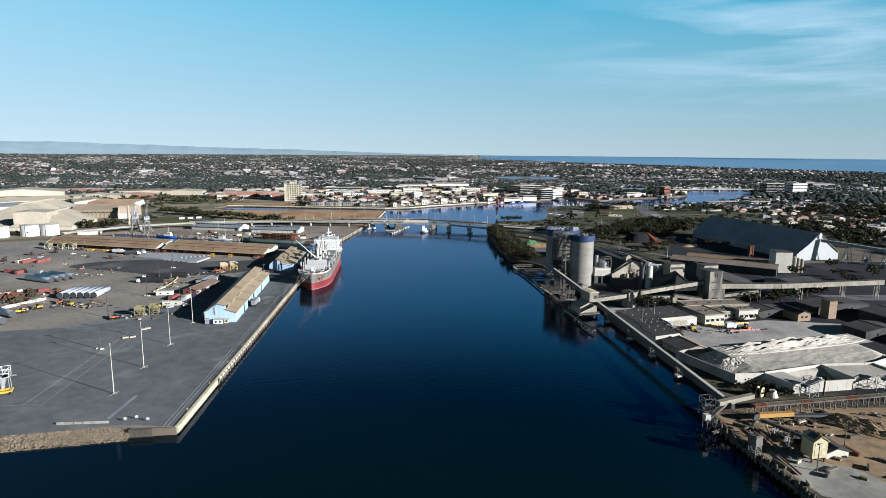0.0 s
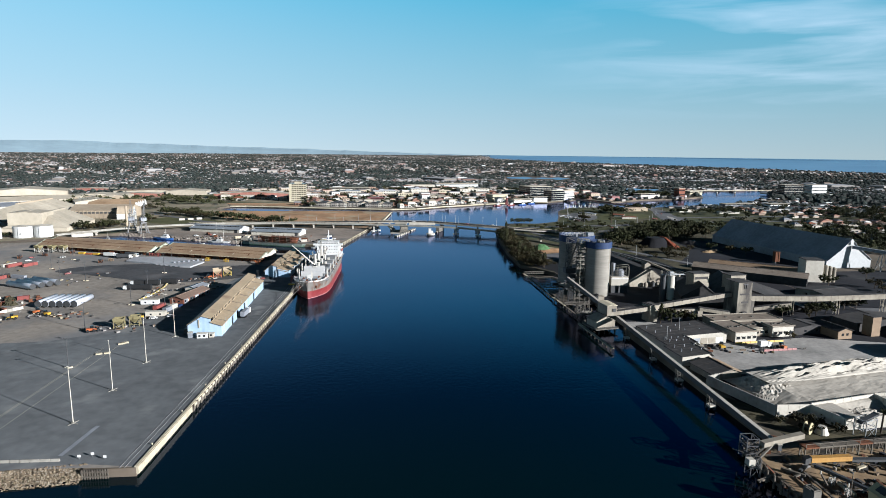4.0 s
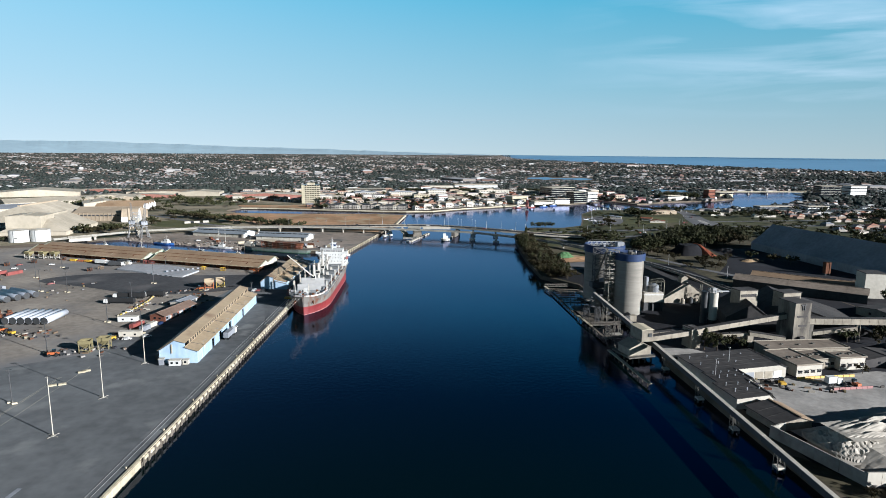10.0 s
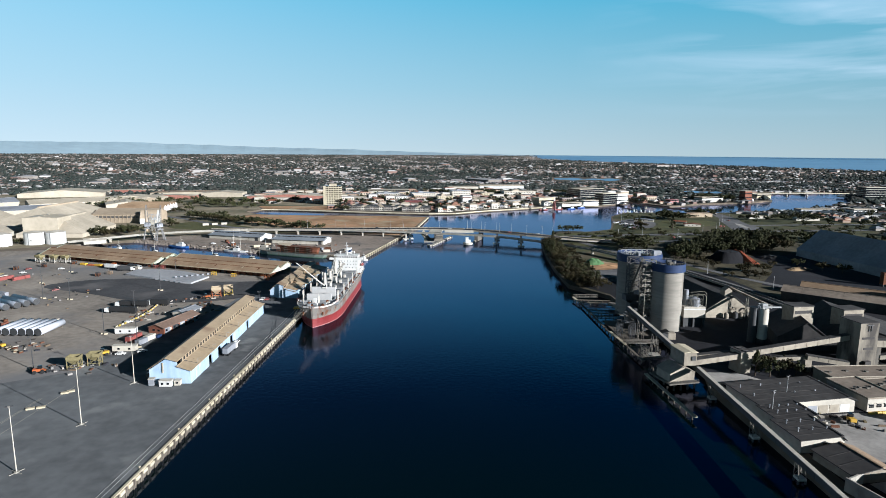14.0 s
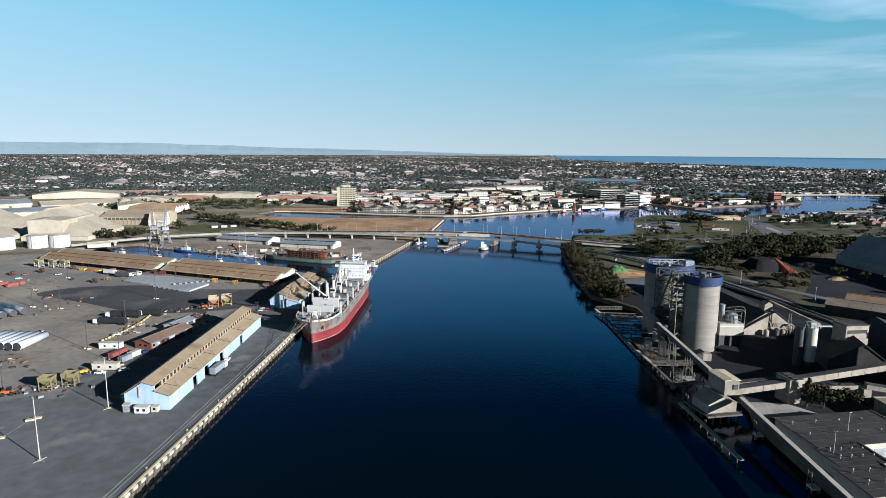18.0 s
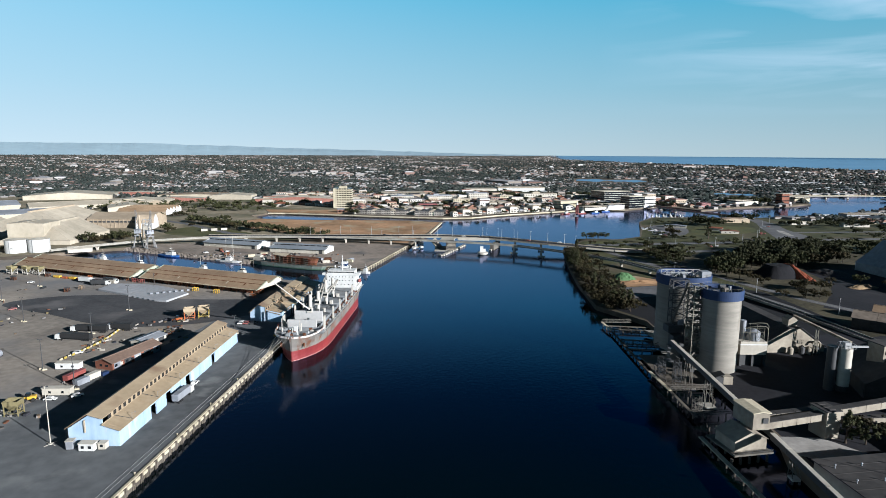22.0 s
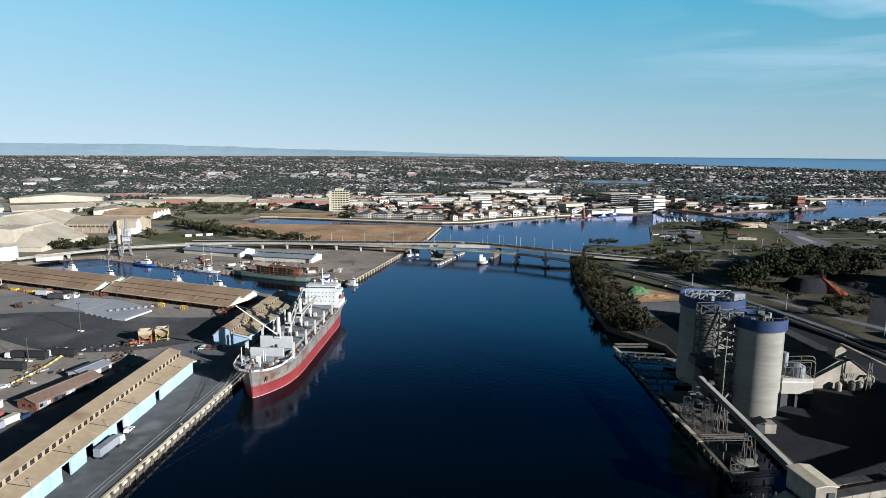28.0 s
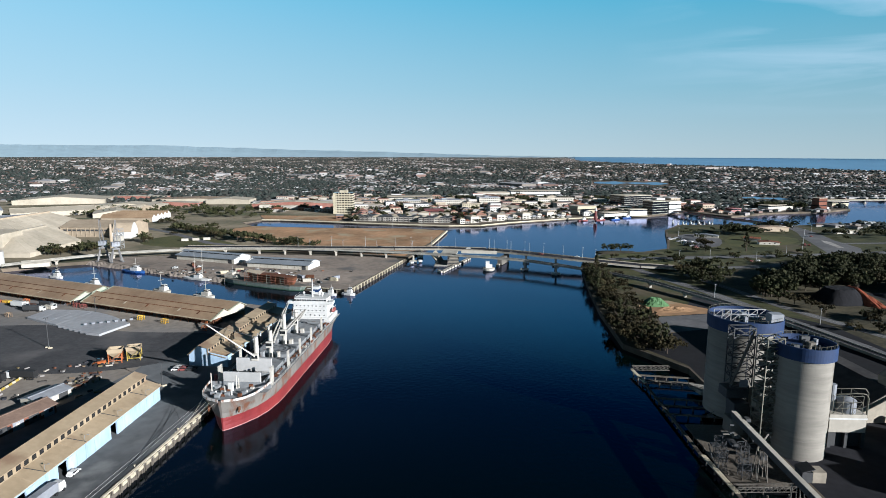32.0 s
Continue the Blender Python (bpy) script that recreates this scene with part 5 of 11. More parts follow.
STRIPE = surface("faded_pink_stripe", (0.42, 0.2, 0.18), (0.58, 0.36, 0.33), 0.7, fine=0.6, bump=0.0)
hull_band([-1.5, -0.1], HULLRED, "hull_bottom")
hull_band([-0.1, 0.3], STRIPE, "waterline_stripe", "faded pink waterline stripe")
hull_band([0.3, 2.0, 3.6, 5.1], HULLRED, "lower_hull", "faded red antifouling paint")
hull_band([5.1, 7.0, "top"], HULLGREY, "upper_hull", "grey paint with rust streaks")
bm = bmesh.new()
for seg, z in (([i for i in range(12) if WL[i][0] < 19], FORE - 0.4), ([i for i in range(12) if WL[i][0] > 17], DECK - 0.02)):
    ring = [(DK[i][1] - 0.1, DK[i][0]) for i in seg] + [(-DK[i][1] + 0.1, DK[i][0]) for i in seg[::-1]]
    bm.faces.new([bm.verts.new((x, y, z)) for x, y in ring])
part("deck", bm, DECKGREY, ship, "grey painted steel deck")
bm = bmesh.new()
box(bm, -11.5, 11.5, 17.4, 17.7, DECK - 0.02, FORE - 0.4)
part("forecastle_bulkhead", bm, DECKGREY, ship)
for side in (1, -1):
    bm = bmesh.new()
    pts = [(side * (DK[i][1] + 0.05), DK[i][0]) for i in range(5)] + [(side * 11.75, 17.5)]
    for a, b in zip(pts, pts[1:]):
        duct(bm, (a[0], a[1], FORE - 0.4), (b[0], b[1], FORE - 0.4), 0.25, 0.9)
    part("bulwark", bm, HULLWHITE, ship, "white bow bulwark with rust stains")
    bm = bmesh.new()
    bar(bm, (side * 11.7, 18, DECK + 1.05), (side * 11.7, 124, DECK + 1.05), 0.06)
    bar(bm, (side * 11.7, 18, DECK + 0.55), (side * 11.7, 124, DECK + 0.55), 0.05)
    for i in range(54):
        bar(bm, (side * 11.7, 18 + i * 2, DECK), (side * 11.7, 18 + i * 2, DECK + 1.05), 0.05)
    part("rail", bm, CRANECREAM, ship)
rr = random.Random(4)
for i in range(26):
    bm = bmesh.new()
    s = rr.uniform(1.5, 13)
    x = rr.uniform(-1, 1) * (4.5 + s * 0.4)
    k = i % 3
    if k == 0:
        bar(bm, (x - 0.8, s, FORE + 0.4), (x + 0.8, s, FORE + 0.4), 0.7, n=12)
        part("winch_drum", bm, DECKGREY, ship)
    elif k == 1:
        cyl(bm, x, s, FORE - 0.4, FORE + rr.uniform(0.5, 1.4), 0.3, n=8)
        part("bitts", bm, WHITE, ship)
    else:
        box(bm, x - 0.7, x + 0.7, s - 0.5, s + 0.5, FORE - 0.4, FORE + rr.uniform(0.2, 1.0))
        part("deck_locker", bevelled(bm, 0.06), rr.choice((DECKGREY, RUSTY, CRANECREAM)), ship)
for x, s, h in ((-6.2, 6, 7.5), (1.0, 11, 5.0), (1.6, 11.6, 3.6), (-0.8, 5, 3.0)):
    bm = bmesh.new()
    cyl(bm, x, s, FORE - 0.4, FORE + h, 0.28, 0.18, n=8)
    part("fore_mast", bm, CRANECREAM, ship)
bm = bmesh.new()
box(bm, -1.2, 0.6, 8.4, 9.4, FORE - 0.4, FORE + 2.9)
part("ventilator", bm, WHITE, ship)
for side in (1, -1):
    bm = bmesh.new()
    box(bm, side * 5.4 - 0.5, side * 5.4 + 0.5, 1.8, 2.5, 7.2, 8.6)
    bar(bm, (side * 5.6, 1.6, 6.6), (side * 5.6, 1.6, 8.6), 0.3)
    part("anchor", bm, RUSTY, ship, "rust-stained anchor in its pocket")

HATCHPALE = surface("pale_grey_hatch_paint", (0.42, 0.42, 0.41), (0.54, 0.53, 0.51), 0.65, fine=0.6, bump=0.03)
# hatches, the first two standing open
for s0, s1, state in ((19, 30, 0), (33.5, 46, 1), (50, 64, 2), (67, 81, 1), (84.5, 98, 1), (100, 106, 1)):
    bm = bmesh.new()
    for a in ((-7.6, -7.2, s0, s1), (7.2, 7.6, s0, s1), (-7.2, 7.2, s0, s0 + 0.4), (-7.2, 7.2, s1 - 0.4, s1)):
        box(bm, a[0], a[1], a[2], a[3], DECK, DECK + 1.6)
    part("hatch_coaming", bm, DECKGREY, ship)
    if state:
        for x0, x1 in ((-8, -0.06), (0.06, 8)):
            bm = bmesh.new()
            slab(bm, (x0, s0 - 0.2, DECK + 2.2 + (0.25 if x1 < 1 else 0)), (x1, s0 - 0.2, DECK + 2.2 + (0.25 if x0 > -1 else 0)), (x1, s1 + 0.2, DECK + 2.2 + (0.25 if x0 > -1 else 0)), (x0, s1 + 0.2, DECK + 2.2 + (0.25 if x1 < 1 else 0)), 0.7)
            part("hatch_cover", bm, DECKGREY, ship, "grey steel hatch cover")
        bm = bmesh.new()
        for i in range(6):
            yy = s0 + (s1 - s0) * i / 5
            for x in (-7.7, 7.7):
                box(bm, x - 0.35, x + 0.35, yy - 0.15, yy + 0.15, DECK, DECK + 1.6)
        part("coaming_bracket", bm, DECKGREY, ship)
    if state == 2:
        for r0, r1 in ((4.6, 5.2), (2.6, 3.0)):
            bm = bmesh.new()
            n = 40
            a = [bm.verts.new((1 + r0 * math.cos(6.28319 * i / n), 57 + r0 * math.sin(6.28319 * i / n), DECK + 2.56)) for i in range(n)]
            b = [bm.verts.new((1 + r1 * math.cos(6.28319 * i / n), 57 + r1 * math.sin(6.28319 * i / n), DECK + 2.56)) for i in range(n)]
            for i in range(n):
                bm.faces.new((a[i], b[i], b[(i + 1) % n], a[(i + 1) % n]))
            part("deck_marking", bm, DARKSTEEL, ship, "dark painted ring on the hatch cover")
# black slab on the deck paints the darkness of the open hold
bm = bmesh.new()
box(bm, -7.1, 7.1, 19.5, 29.5, DECK - 0.01, DECK + 0.15)
part("hold_opening", bm, BLACK, ship)
for s, z0, z1 in ((17.9, 10.3, 15.2), (30.0, 11.0, 16.6)):
    bm = bmesh.new()
    slab(bm, (-7.4, s + 0.2, z1), (7.4, s + 0.2, z1), (7.4, s + 1.1, z1), (-7.4, s + 1.1, z1), z1 - z0)
    part("open_hatch_panel", bevelled(bm, 0.1), HATCHPALE, ship, "grey hatch cover standing open on edge")
    bm = bmesh.new()
    for x in (-7, 7):
        bar(bm, (x, s + 1.2, DECK), (x, s + 0.8, z0 + 1), 0.18)
    part("hatch_hinge", bm, DECKGREY, ship)

# deck cranes
for s, jib, top_z in ((32.2, (-13.5, 19.5, 33.5), 25.0), (48, (-1.5, 78, 27.5), 23.0), (65.6, (2.5, 88, 20.5), 25.5), (82.6, (-1, 103, 17.5), 23.0)):
    bm = bmesh.new()
    cyl(bm, 0.6, s, DECK, top_z, 1.1, 0.85, n=18)
    part("crane_post", bm, CRANECREAM, ship, "cream deck crane post")
    bm = bmesh.new()
    box(bm, -0.9, 2.1, s - 2.4, s - 0.9, 15.6, 18.4)
    part("crane_cab", bevelled(bm, 0.2), CRANECREAM, ship, "cream crane cab")
    bm = bmesh.new()
    box(bm, -0.7, 1.9, s - 2.46, s - 2.38, 16.6, 17.9)
    part("cab_window", bm, GLASS, ship)
    base, tip = Vector((0.6, s - 1.2 if jib[1] < s else s + 1.2, 17.0)), Vector(jib)
    across = (tip - base).cross(Vector((0, 0, 1))).normalized() * 0.9
    for o in (across, -across):
        bm = bmesh.new()
        bar(bm, base + o, tip + o * 0.4, 0.36, r2=0.24)
        part("jib_chord", bm, CRANECREAM, ship, "cream crane jib chord")
    bm = bmesh.new()
    for i in range(9):
        f = (i + 0.5) / 9
        bar(bm, base.lerp(tip, f) + across * (1 - 0.6 * f), base.lerp(tip, f + 0.05) - across * (1 - 0.6 * f), 0.15)
    part("jib_lacing", bm, CRANECREAM, ship)
    bm = bmesh.new()
    bar(bm, (0.3, s, top_z), tip + across * 0.2, 0.08), bar(bm, (0.9, s, top_z), tip - across * 0.2, 0.08)
    part("crane_cable", bm, DARKSTEEL, ship)
    for x in (-3.2, 3.6):
        bm = bmesh.new()
        box(bm, x - 0.8, x + 0.8, s - 1.0, s + 1.0, DECK, 13.4)
        part("mast_house", bevelled(bm, 0.1), CRANECREAM if x > 0 else DECKGREY, ship)
for s in (21, 22.2, 23.4, 41, 42.3, 57, 58.2, 74, 75.2, 92, 93.2):
    for x in (-10.4, 10.4):
        bm = bmesh.new()
        box(bm, x - 0.27, x + 0.27, s - 0.27, s + 0.27, DECK, 16.4)
        part("cargo_stanchion", bm, CRANECREAM, ship, "cream deck cargo stanchion")
rr = random.Random(14)
for i in range(70):
    bm = bmesh.new()
    s, x = rr.uniform(19, 106), rr.choice((-1, 1)) * rr.uniform(8.6, 10.8)
    box(bm, x - rr.uniform(0.2, 0.6), x + rr.uniform(0.2, 0.6), s - rr.uniform(0.2, 0.9), s + rr.uniform(0.2, 0.9), DECK, DECK + rr.uniform(0.4, 1.3))
    part("deck_fitting", bm, rr.choice((DECKGREY, CRANECREAM, RUSTY, BRICK)), ship)
bm = bmesh.new()
for x in (-8.4, 8.4):
    bar(bm, (x, 19, DECK + 0.5), (x, 107, DECK + 0.5), 0.18, n=6)
    bar(bm, (x + 0.5, 19, DECK + 0.35), (x + 0.5, 107, DECK + 0.35), 0.12, n=6)
part("deck_pipe", bm, RUSTY, ship)

# accommodation block
for w, s0, s1, z0, z1 in ((10.6, 107.5, 124, DECK, 12.0), (9.3, 108, 122, 12.0, 14.6), (9.3, 108.2, 121, 14.6, 17.1), (9.2, 108.4, 120, 17.1, 19.3), (8.6, 108.8, 118, 19.3, 21.9)):
    bm = bmesh.new()
    box(bm, -w, w, s0, s1, z0, z1)
    part("accommodation_deck", bevelled(bm, 0.08), WHITE, ship, "white painted accommodation tier")
bm = bmesh.new()
box(bm, -12.2, 12.2, 108.2, 112.6, 19.1, 19.4)
box(bm, -12.2, -10.2, 108.2, 112.6, 19.4, 20.6)
box(bm, 10.2, 12.2, 108.2, 112.6, 19.4, 20.6)
box(bm, -10.2, 10.2, 108.2, 108.5, 19.4, 20.5)
part("bridge_wing", bm, WHITE, ship, "white bridge wing deck")
for i in range(13):
    bm = bmesh.new()
    x = -8 + i * 16 / 12
    box(bm, x - 0.5, x + 0.5, 108.72, 108.82, 20.7, 21.5)
    part("bridge_window", bm, GLASS, ship)
for z, k in ((12.9, 7), (15.4, 8), (17.8, 8)):
    for i in range(k):
        bm = bmesh.new()
        x = -7.5 + i * 15 / (k - 1)
        y0 = 108.0 if z < 14 else 108.2 if z < 17 else 108.4
        box(bm, x - 0.26, x + 0.26, y0 - 0.05, y0 + 0.02, z, z + 0.6)
        part("porthole", bm, GLASS, ship)
bm = bmesh.new()
box(bm, -8.8, 8.8, 108.7, 118.2, 21.9, 22.1)
for x in (-8.7, 8.7):
    bar(bm, (x, 109, 23), (x, 118, 23), 0.05)
bar(bm, (-8.7, 109, 23), (8.7, 109, 23), 0.05)
for i in range(10):
    bar(bm, (-8.7 + i * 1.93, 109, 22), (-8.7 + i * 1.93, 109, 23), 0.05)
part("monkey_island_rail", bm, WHITE, ship)
bm = bmesh.new()
cyl(bm, 0, 113, 22, 31.5, 0.55, 0.2, n=10)
bar(bm, (-2.6, 113, 26.5), (2.6, 113, 26.5), 0.14), bar(bm, (-1.5, 113, 29), (1.5, 113, 29), 0.1)
bar(bm, (-1.4, 113, 25), (1.4, 113, 25), 0.28)
part("radar_mast", bm, WHITE, ship, "white radar mast")
bm = bmesh.new()
along(bm, [(-2.2, 12), (2.2, 12), (1.9, 26), (-1.9, 26)], 118.6, 122.6)
part("funnel", bm, WHITE, ship, "white funnel")
bm = bmesh.new()
box(bm, -1.95, 1.95, 118.5, 122.7, 23.2, 24.8)
part("funnel_band", bm, BLUE, ship)
for x, z in ((-5, 22), (5.2, 22), (3.4, 22)):
    bm = bmesh.new()
    cyl(bm, x, 114, z, z + 1.6, 0.2, n=8)
    bmesh.ops.create_uvsphere(bm, u_segments=10, v_segments=6, radius=0.7, matrix=Matrix.Translation((x, 114, z + 2)))
    part("antenna_dome", bm, WHITE, ship)
for side in (1, -1):
    bm = bmesh.new()
    bmesh.ops.create_uvsphere(bm, u_segments=12, v_segments=8, radius=1.0, matrix=Matrix.Translation((side * 10.9, 115, 14.6)) @ Matrix.Diagonal((1.1, 3.4, 1.2, 1)))
    part("lifeboat", bm, REDPAINT, ship, "orange-red enclosed lifeboat", smooth=True)
    bm = bmesh.new()
    for yy in (112.6, 117.4):
        bar(bm, (side * 9.6, yy, 12), (side * 11.3, yy, 16.6), 0.2)
    part("davit", bm, WHITE, ship)
# mooring lines to the quay
for (x, s, z), (bx, by) in (((-4.5, 1.2, 10.6), (-62.2, 390)), ((-6, 2.4, 10.6), (-62.8, 379)), ((-2.5, 0.2, 10.4), (-63.8, 366)), ((-9, 5, 10.6), (-60.6, 417))):
    line = thing("mooring_line", "pale mooring rope from the ship's bow to the quay", "rope", 0, 0, 0, 0, "mooring lines")
    a, b = ship.matrix_world @ Vector((x, s, z)), Vector((bx, by, Q + 0.6))
    bm = bmesh.new()
    for i in range(10):
        f, g = i / 10, (i + 1) / 10
        p, q = a.lerp(b, f), a.lerp(b, g)
        p.z -= 2.2 * 4 * f * (1 - f) * 0.35
        q.z -= 2.2 * 4 * g * (1 - g) * 0.35
        bar(bm, p, q, 0.05, n=5)
    part("rope", bm, CRANECREAM, line)
# shore gear beside the bow
t = thing("gangway_cage", "red and yellow work cage hanging beside the ship", "work cage", -63.5, 452, Q)
bm = bmesh.new()
cyl(bm, 0, 0, 0, 0.3, 1.6, n=10)
for i in range(4):
    a = radians(90 * i)
    bar(bm, (1.4 * math.cos(a), 1.4 * math.sin(a), 0.3), (0.3 * math.cos(a), 0.3 * math.sin(a), 6.5), 0.14)
part("frame", bm, REDPAINT, t)
bm = bmesh.new()
box(bm, -2.2, 2.2, -1.8, 1.8, 0.3, 1.2)
part("tub", bevelled(bm, 0.1), YELLOW, t)


# ---- right bank: silos ----
def silo(x, y, r, h, band, base, label, rough_top=8):
    t = thing("cement_silo", label, "silo", x, y, base, 0, "cement silos")
    lifts = 15
    for i in range(lifts):
        bm = bmesh.new()
        z0, z1 = (h - band) * i / lifts, (h - band) * (i + 1) / lifts
        cyl(bm, 0, 0, z0 + 0.01, z1, r + 0.01 * (i % 3), n=128)
        part("concrete_lift", bm, SILO, t, smooth=False)
    bm = bmesh.new()
    n, ro, ri = 64, r + 0.7, r + 0.3
    loops = [[bm.verts.new((q * math.cos(6.28319 * i / n), q * math.sin(6.28319 * i / n), z)) for i in range(n)] for q, z in ((r + 0.02, h - band - 0.02), (ro, h - band), (ro, h), (ri, h), (ri, h - 1.8), (0.1, h - 1.6))]
    for a, b in zip(loops, loops[1:]):
        for i in range(n):
            bm.faces.new((a[i], a[(i + 1) % n], b[(i + 1) % n], b[i]))
    part("parapet_band", bm, BLUE, t, "blue painted sheet parapet")
    bm = bmesh.new()
    for i in range(32):
        a = 6.28319 * i / 32
        bar(bm, (ri * math.cos(a), ri * math.sin(a), h), (ri * math.cos(a), ri * math.sin(a), h + 1.0), 0.05)
        b = 6.28319 * (i + 1) / 32
        bar(bm, (ri * math.cos(a), ri * math.sin(a), h + 1.0), (ri * math.cos(b), ri * math.sin(b), h + 1.0), 0.05)
    part("handrail", bm, OLDSTEEL, t)
    rr = random.Random(int(x))
    for i in range(rough_top):
        bm = bmesh.new()
        a, d = rr.uniform(0, 6.28), rr.uniform(0, r * 0.7)
        px, py = d * math.cos(a), d * math.sin(a)
        if i % 2:
            box(bm, px - rr.uniform(0.5, 1.4), px + rr.uniform(0.5, 1.4), py - 0.8, py + 0.8, h - 1.7, h - 1.7 + rr.uniform(0.8, 2.2))
        else:
            cyl(bm, px, py, h - 1.7, h - 1.7 + rr.uniform(1.0, 2.4), rr.uniform(0.3, 0.7), n=10)
        part("roof_equipment", bm, rr.choice((CEMENTDARK, DARKSTEEL, GREYROOF)), t)
    bm = bmesh.new()
    for a in (0.3, 1.6):
        bar(bm, ((r + 0.15) * math.cos(a), (r + 0.15) * math.sin(a), 0), ((r + 0.15) * math.cos(a), (r + 0.15) * math.sin(a), h - band), 0.12)
    part("riser_pipe", bm, OLDSTEEL, t)
    return t


R0 = 3.0
s1 = silo(147.3, 411.6, 8.3, 37.0, 4.2, R0, "tall round concrete cement silo with blue parapet")
bm = bmesh.new()
prism(bm, [(-5.7, -20.5), (-1.8, -20.5), (-1.8, -16.5), (-5.7, -16.5)], 0, 3.4)
part("base_room", bm, CEMENTWALL, s1, "small concrete room at the silo foot")
bm = bmesh.new()
slab(bm, (-9.0, -20.9, 3.5), (-5.4, -20.9, 4.6), (-5.4, -16.1, 4.6), (-9.0, -16.1, 3.5), 0.25)
box(bm, -8.8, -5.75, -20.5, -16.5, 0, 3.2)
part("base_annex", bm, DARKSTEEL, s1)
s2 = silo(142.5, 443.0, 12.2, 37.2, 4.6, R0, "tall round concrete cement silo with roof trusses", 12)
for yy in (-3.5, 3.5):
    bm = bmesh.new()
    for i in range(6):
        x0, x1 = -10 + i * 3.2, -10 + (i + 1) * 3.2
        bar(bm, (x0, yy, 35.5), (x0, yy, 38.2), 0.18), bar(bm, (x0, yy, 38.2), (x1, yy, 38.2), 0.18)
        bar(bm, (x0, yy, 35.5), (x1, yy, 38.2), 0.15), bar(bm, (x0, yy, 35.5), (x1, yy, 35.5), 0.18)
    part("roof_truss", bm, STEEL, s2)
bm = bmesh.new()
box(bm, 5.5, 10, -8, -4, 35.4, 39.4)
part("lift_head", bevelled(bm, 0.1), GREYROOF, s2, "grey lift head house")


def lattice(t, x, y, w, d, z0, z1, bays, material, r=0.16, name="lattice_tower"):
    for cx, cy in ((-w / 2, -d / 2), (w / 2, -d / 2), (w / 2, d / 2), (-w / 2, d / 2)):
        bm = bmesh.new()
        bar(bm, (x + cx, y + cy, z0), (x + cx, y + cy, z1), r)
        part("column", bm, material, t)
    bm = bmesh.new()
    c = ((-w / 2, -d / 2), (w / 2, -d / 2), (w / 2, d / 2), (-w / 2, d / 2))
    for i in range(bays):
        a, b = z0 + (z1 - z0) * i / bays, z0 + (z1 - z0) * (i + 1) / bays
        for k in range(4):
            p, q = c[k], c[(k + 1) % 4]
            bar(bm, (x + p[0], y + p[1], b), (x + q[0], y + q[1], b), r * 0.8)
            bar(bm, (x + p[0], y + p[1], a), (x + q[0], y + q[1], b), r * 0.6)
            if i % 2:
                bar(bm, (x + q[0], y + q[1], a), (x + p[0], y + p[1], b), r * 0.6)
    part("bracing", bm, material, t)


lift = thing("lift_tower", "tall steel lattice stair tower between the silos", "steel tower", 137.2, 413.0, R0, 12)
lattice(lift, 0, 0, 6.0, 5.0, 0, 38, 14, OLDSTEEL, 0.2)
for i in range(13):
    bm = bmesh.new()
    box(bm, -2.9, 2.9, -2.4, 2.4, 2.8 * (i + 1), 2.8 * (i + 1) + 0.1)
    part("landing", bm, OLDSTEEL if i % 3 else DARKSTEEL, lift)
    bm = bmesh.new()
    bar(bm, (-2.6, -1.2 + 2.4 * (i % 2), 2.8 * i), (2.6, -1.2 + 2.4 * (i % 2), 2.8 * (i + 1)), 0.28)
    part("stair_flight", bm, OLDSTEEL, lift)
rr = random.Random(21)
for i in range(24):
    bm = bmesh.new()
    z = rr.uniform(0, 36)
    if i % 2:
        bar(bm, (rr.uniform(-5, 4), rr.uniform(-3, 3), z), (rr.uniform(-5, 4), rr.uniform(-3, 3), z + rr.uniform(-3, 5)), rr.uniform(0.15, 0.5), n=8)
    else:
        x, y = rr.uniform(-4, 3), rr.uniform(-2, 2)
        box(bm, x - 1, x + 1, y - 1, y + 1, z, z + rr.uniform(0.6, 2.0))
    part("plant_fitting", bm, rr.choice((OLDSTEEL, DARKSTEEL, DARKSTEEL, CEMENTDARK)), lift)
feed = thing("feed_frame", "dark steel lattice frame carrying the elevator in front of the silo", "steel tower", 134.6, 427.5, R0, 4)
lattice(feed, 0, 0, 7.6, 4.0, 16, 37, 6, DARKSTEEL, 0.24)
lattice(feed, 0.4, 0, 5.0, 3.4, 0, 16, 3, DARKSTEEL, 0.3)
for x0, x1, y0, y1, z0, z1, m in ((-5.5, 2, -3.5, 2.5, 12.2, 15.6, DARKSTEEL), (-4.2, 1.2, -6.5, -1, 5.5, 11.6, DARKSTEEL), (-6.4, -2, -9.5, -4, 1.5, 7.2, CEMENTDARK), (0.6, 4.2, -4.5, 0.5, 0, 9.4, DARKSTEEL), (-0.6, 2.4, -2.3, -2.1, 15.8, 18.4, GREYROOF)):
    bm = bmesh.new()
    box(bm, x0, x1, y0, y1, z0, z1)
    part("casing", bevelled(bm, 0.15), m, feed)
bm = bmesh.new()
bar(bm, (-3.6, -2.2, 17), (3.4, -2.2, 36), 0.5, n=8)
part("chute", bm, CEMENTDARK, feed)

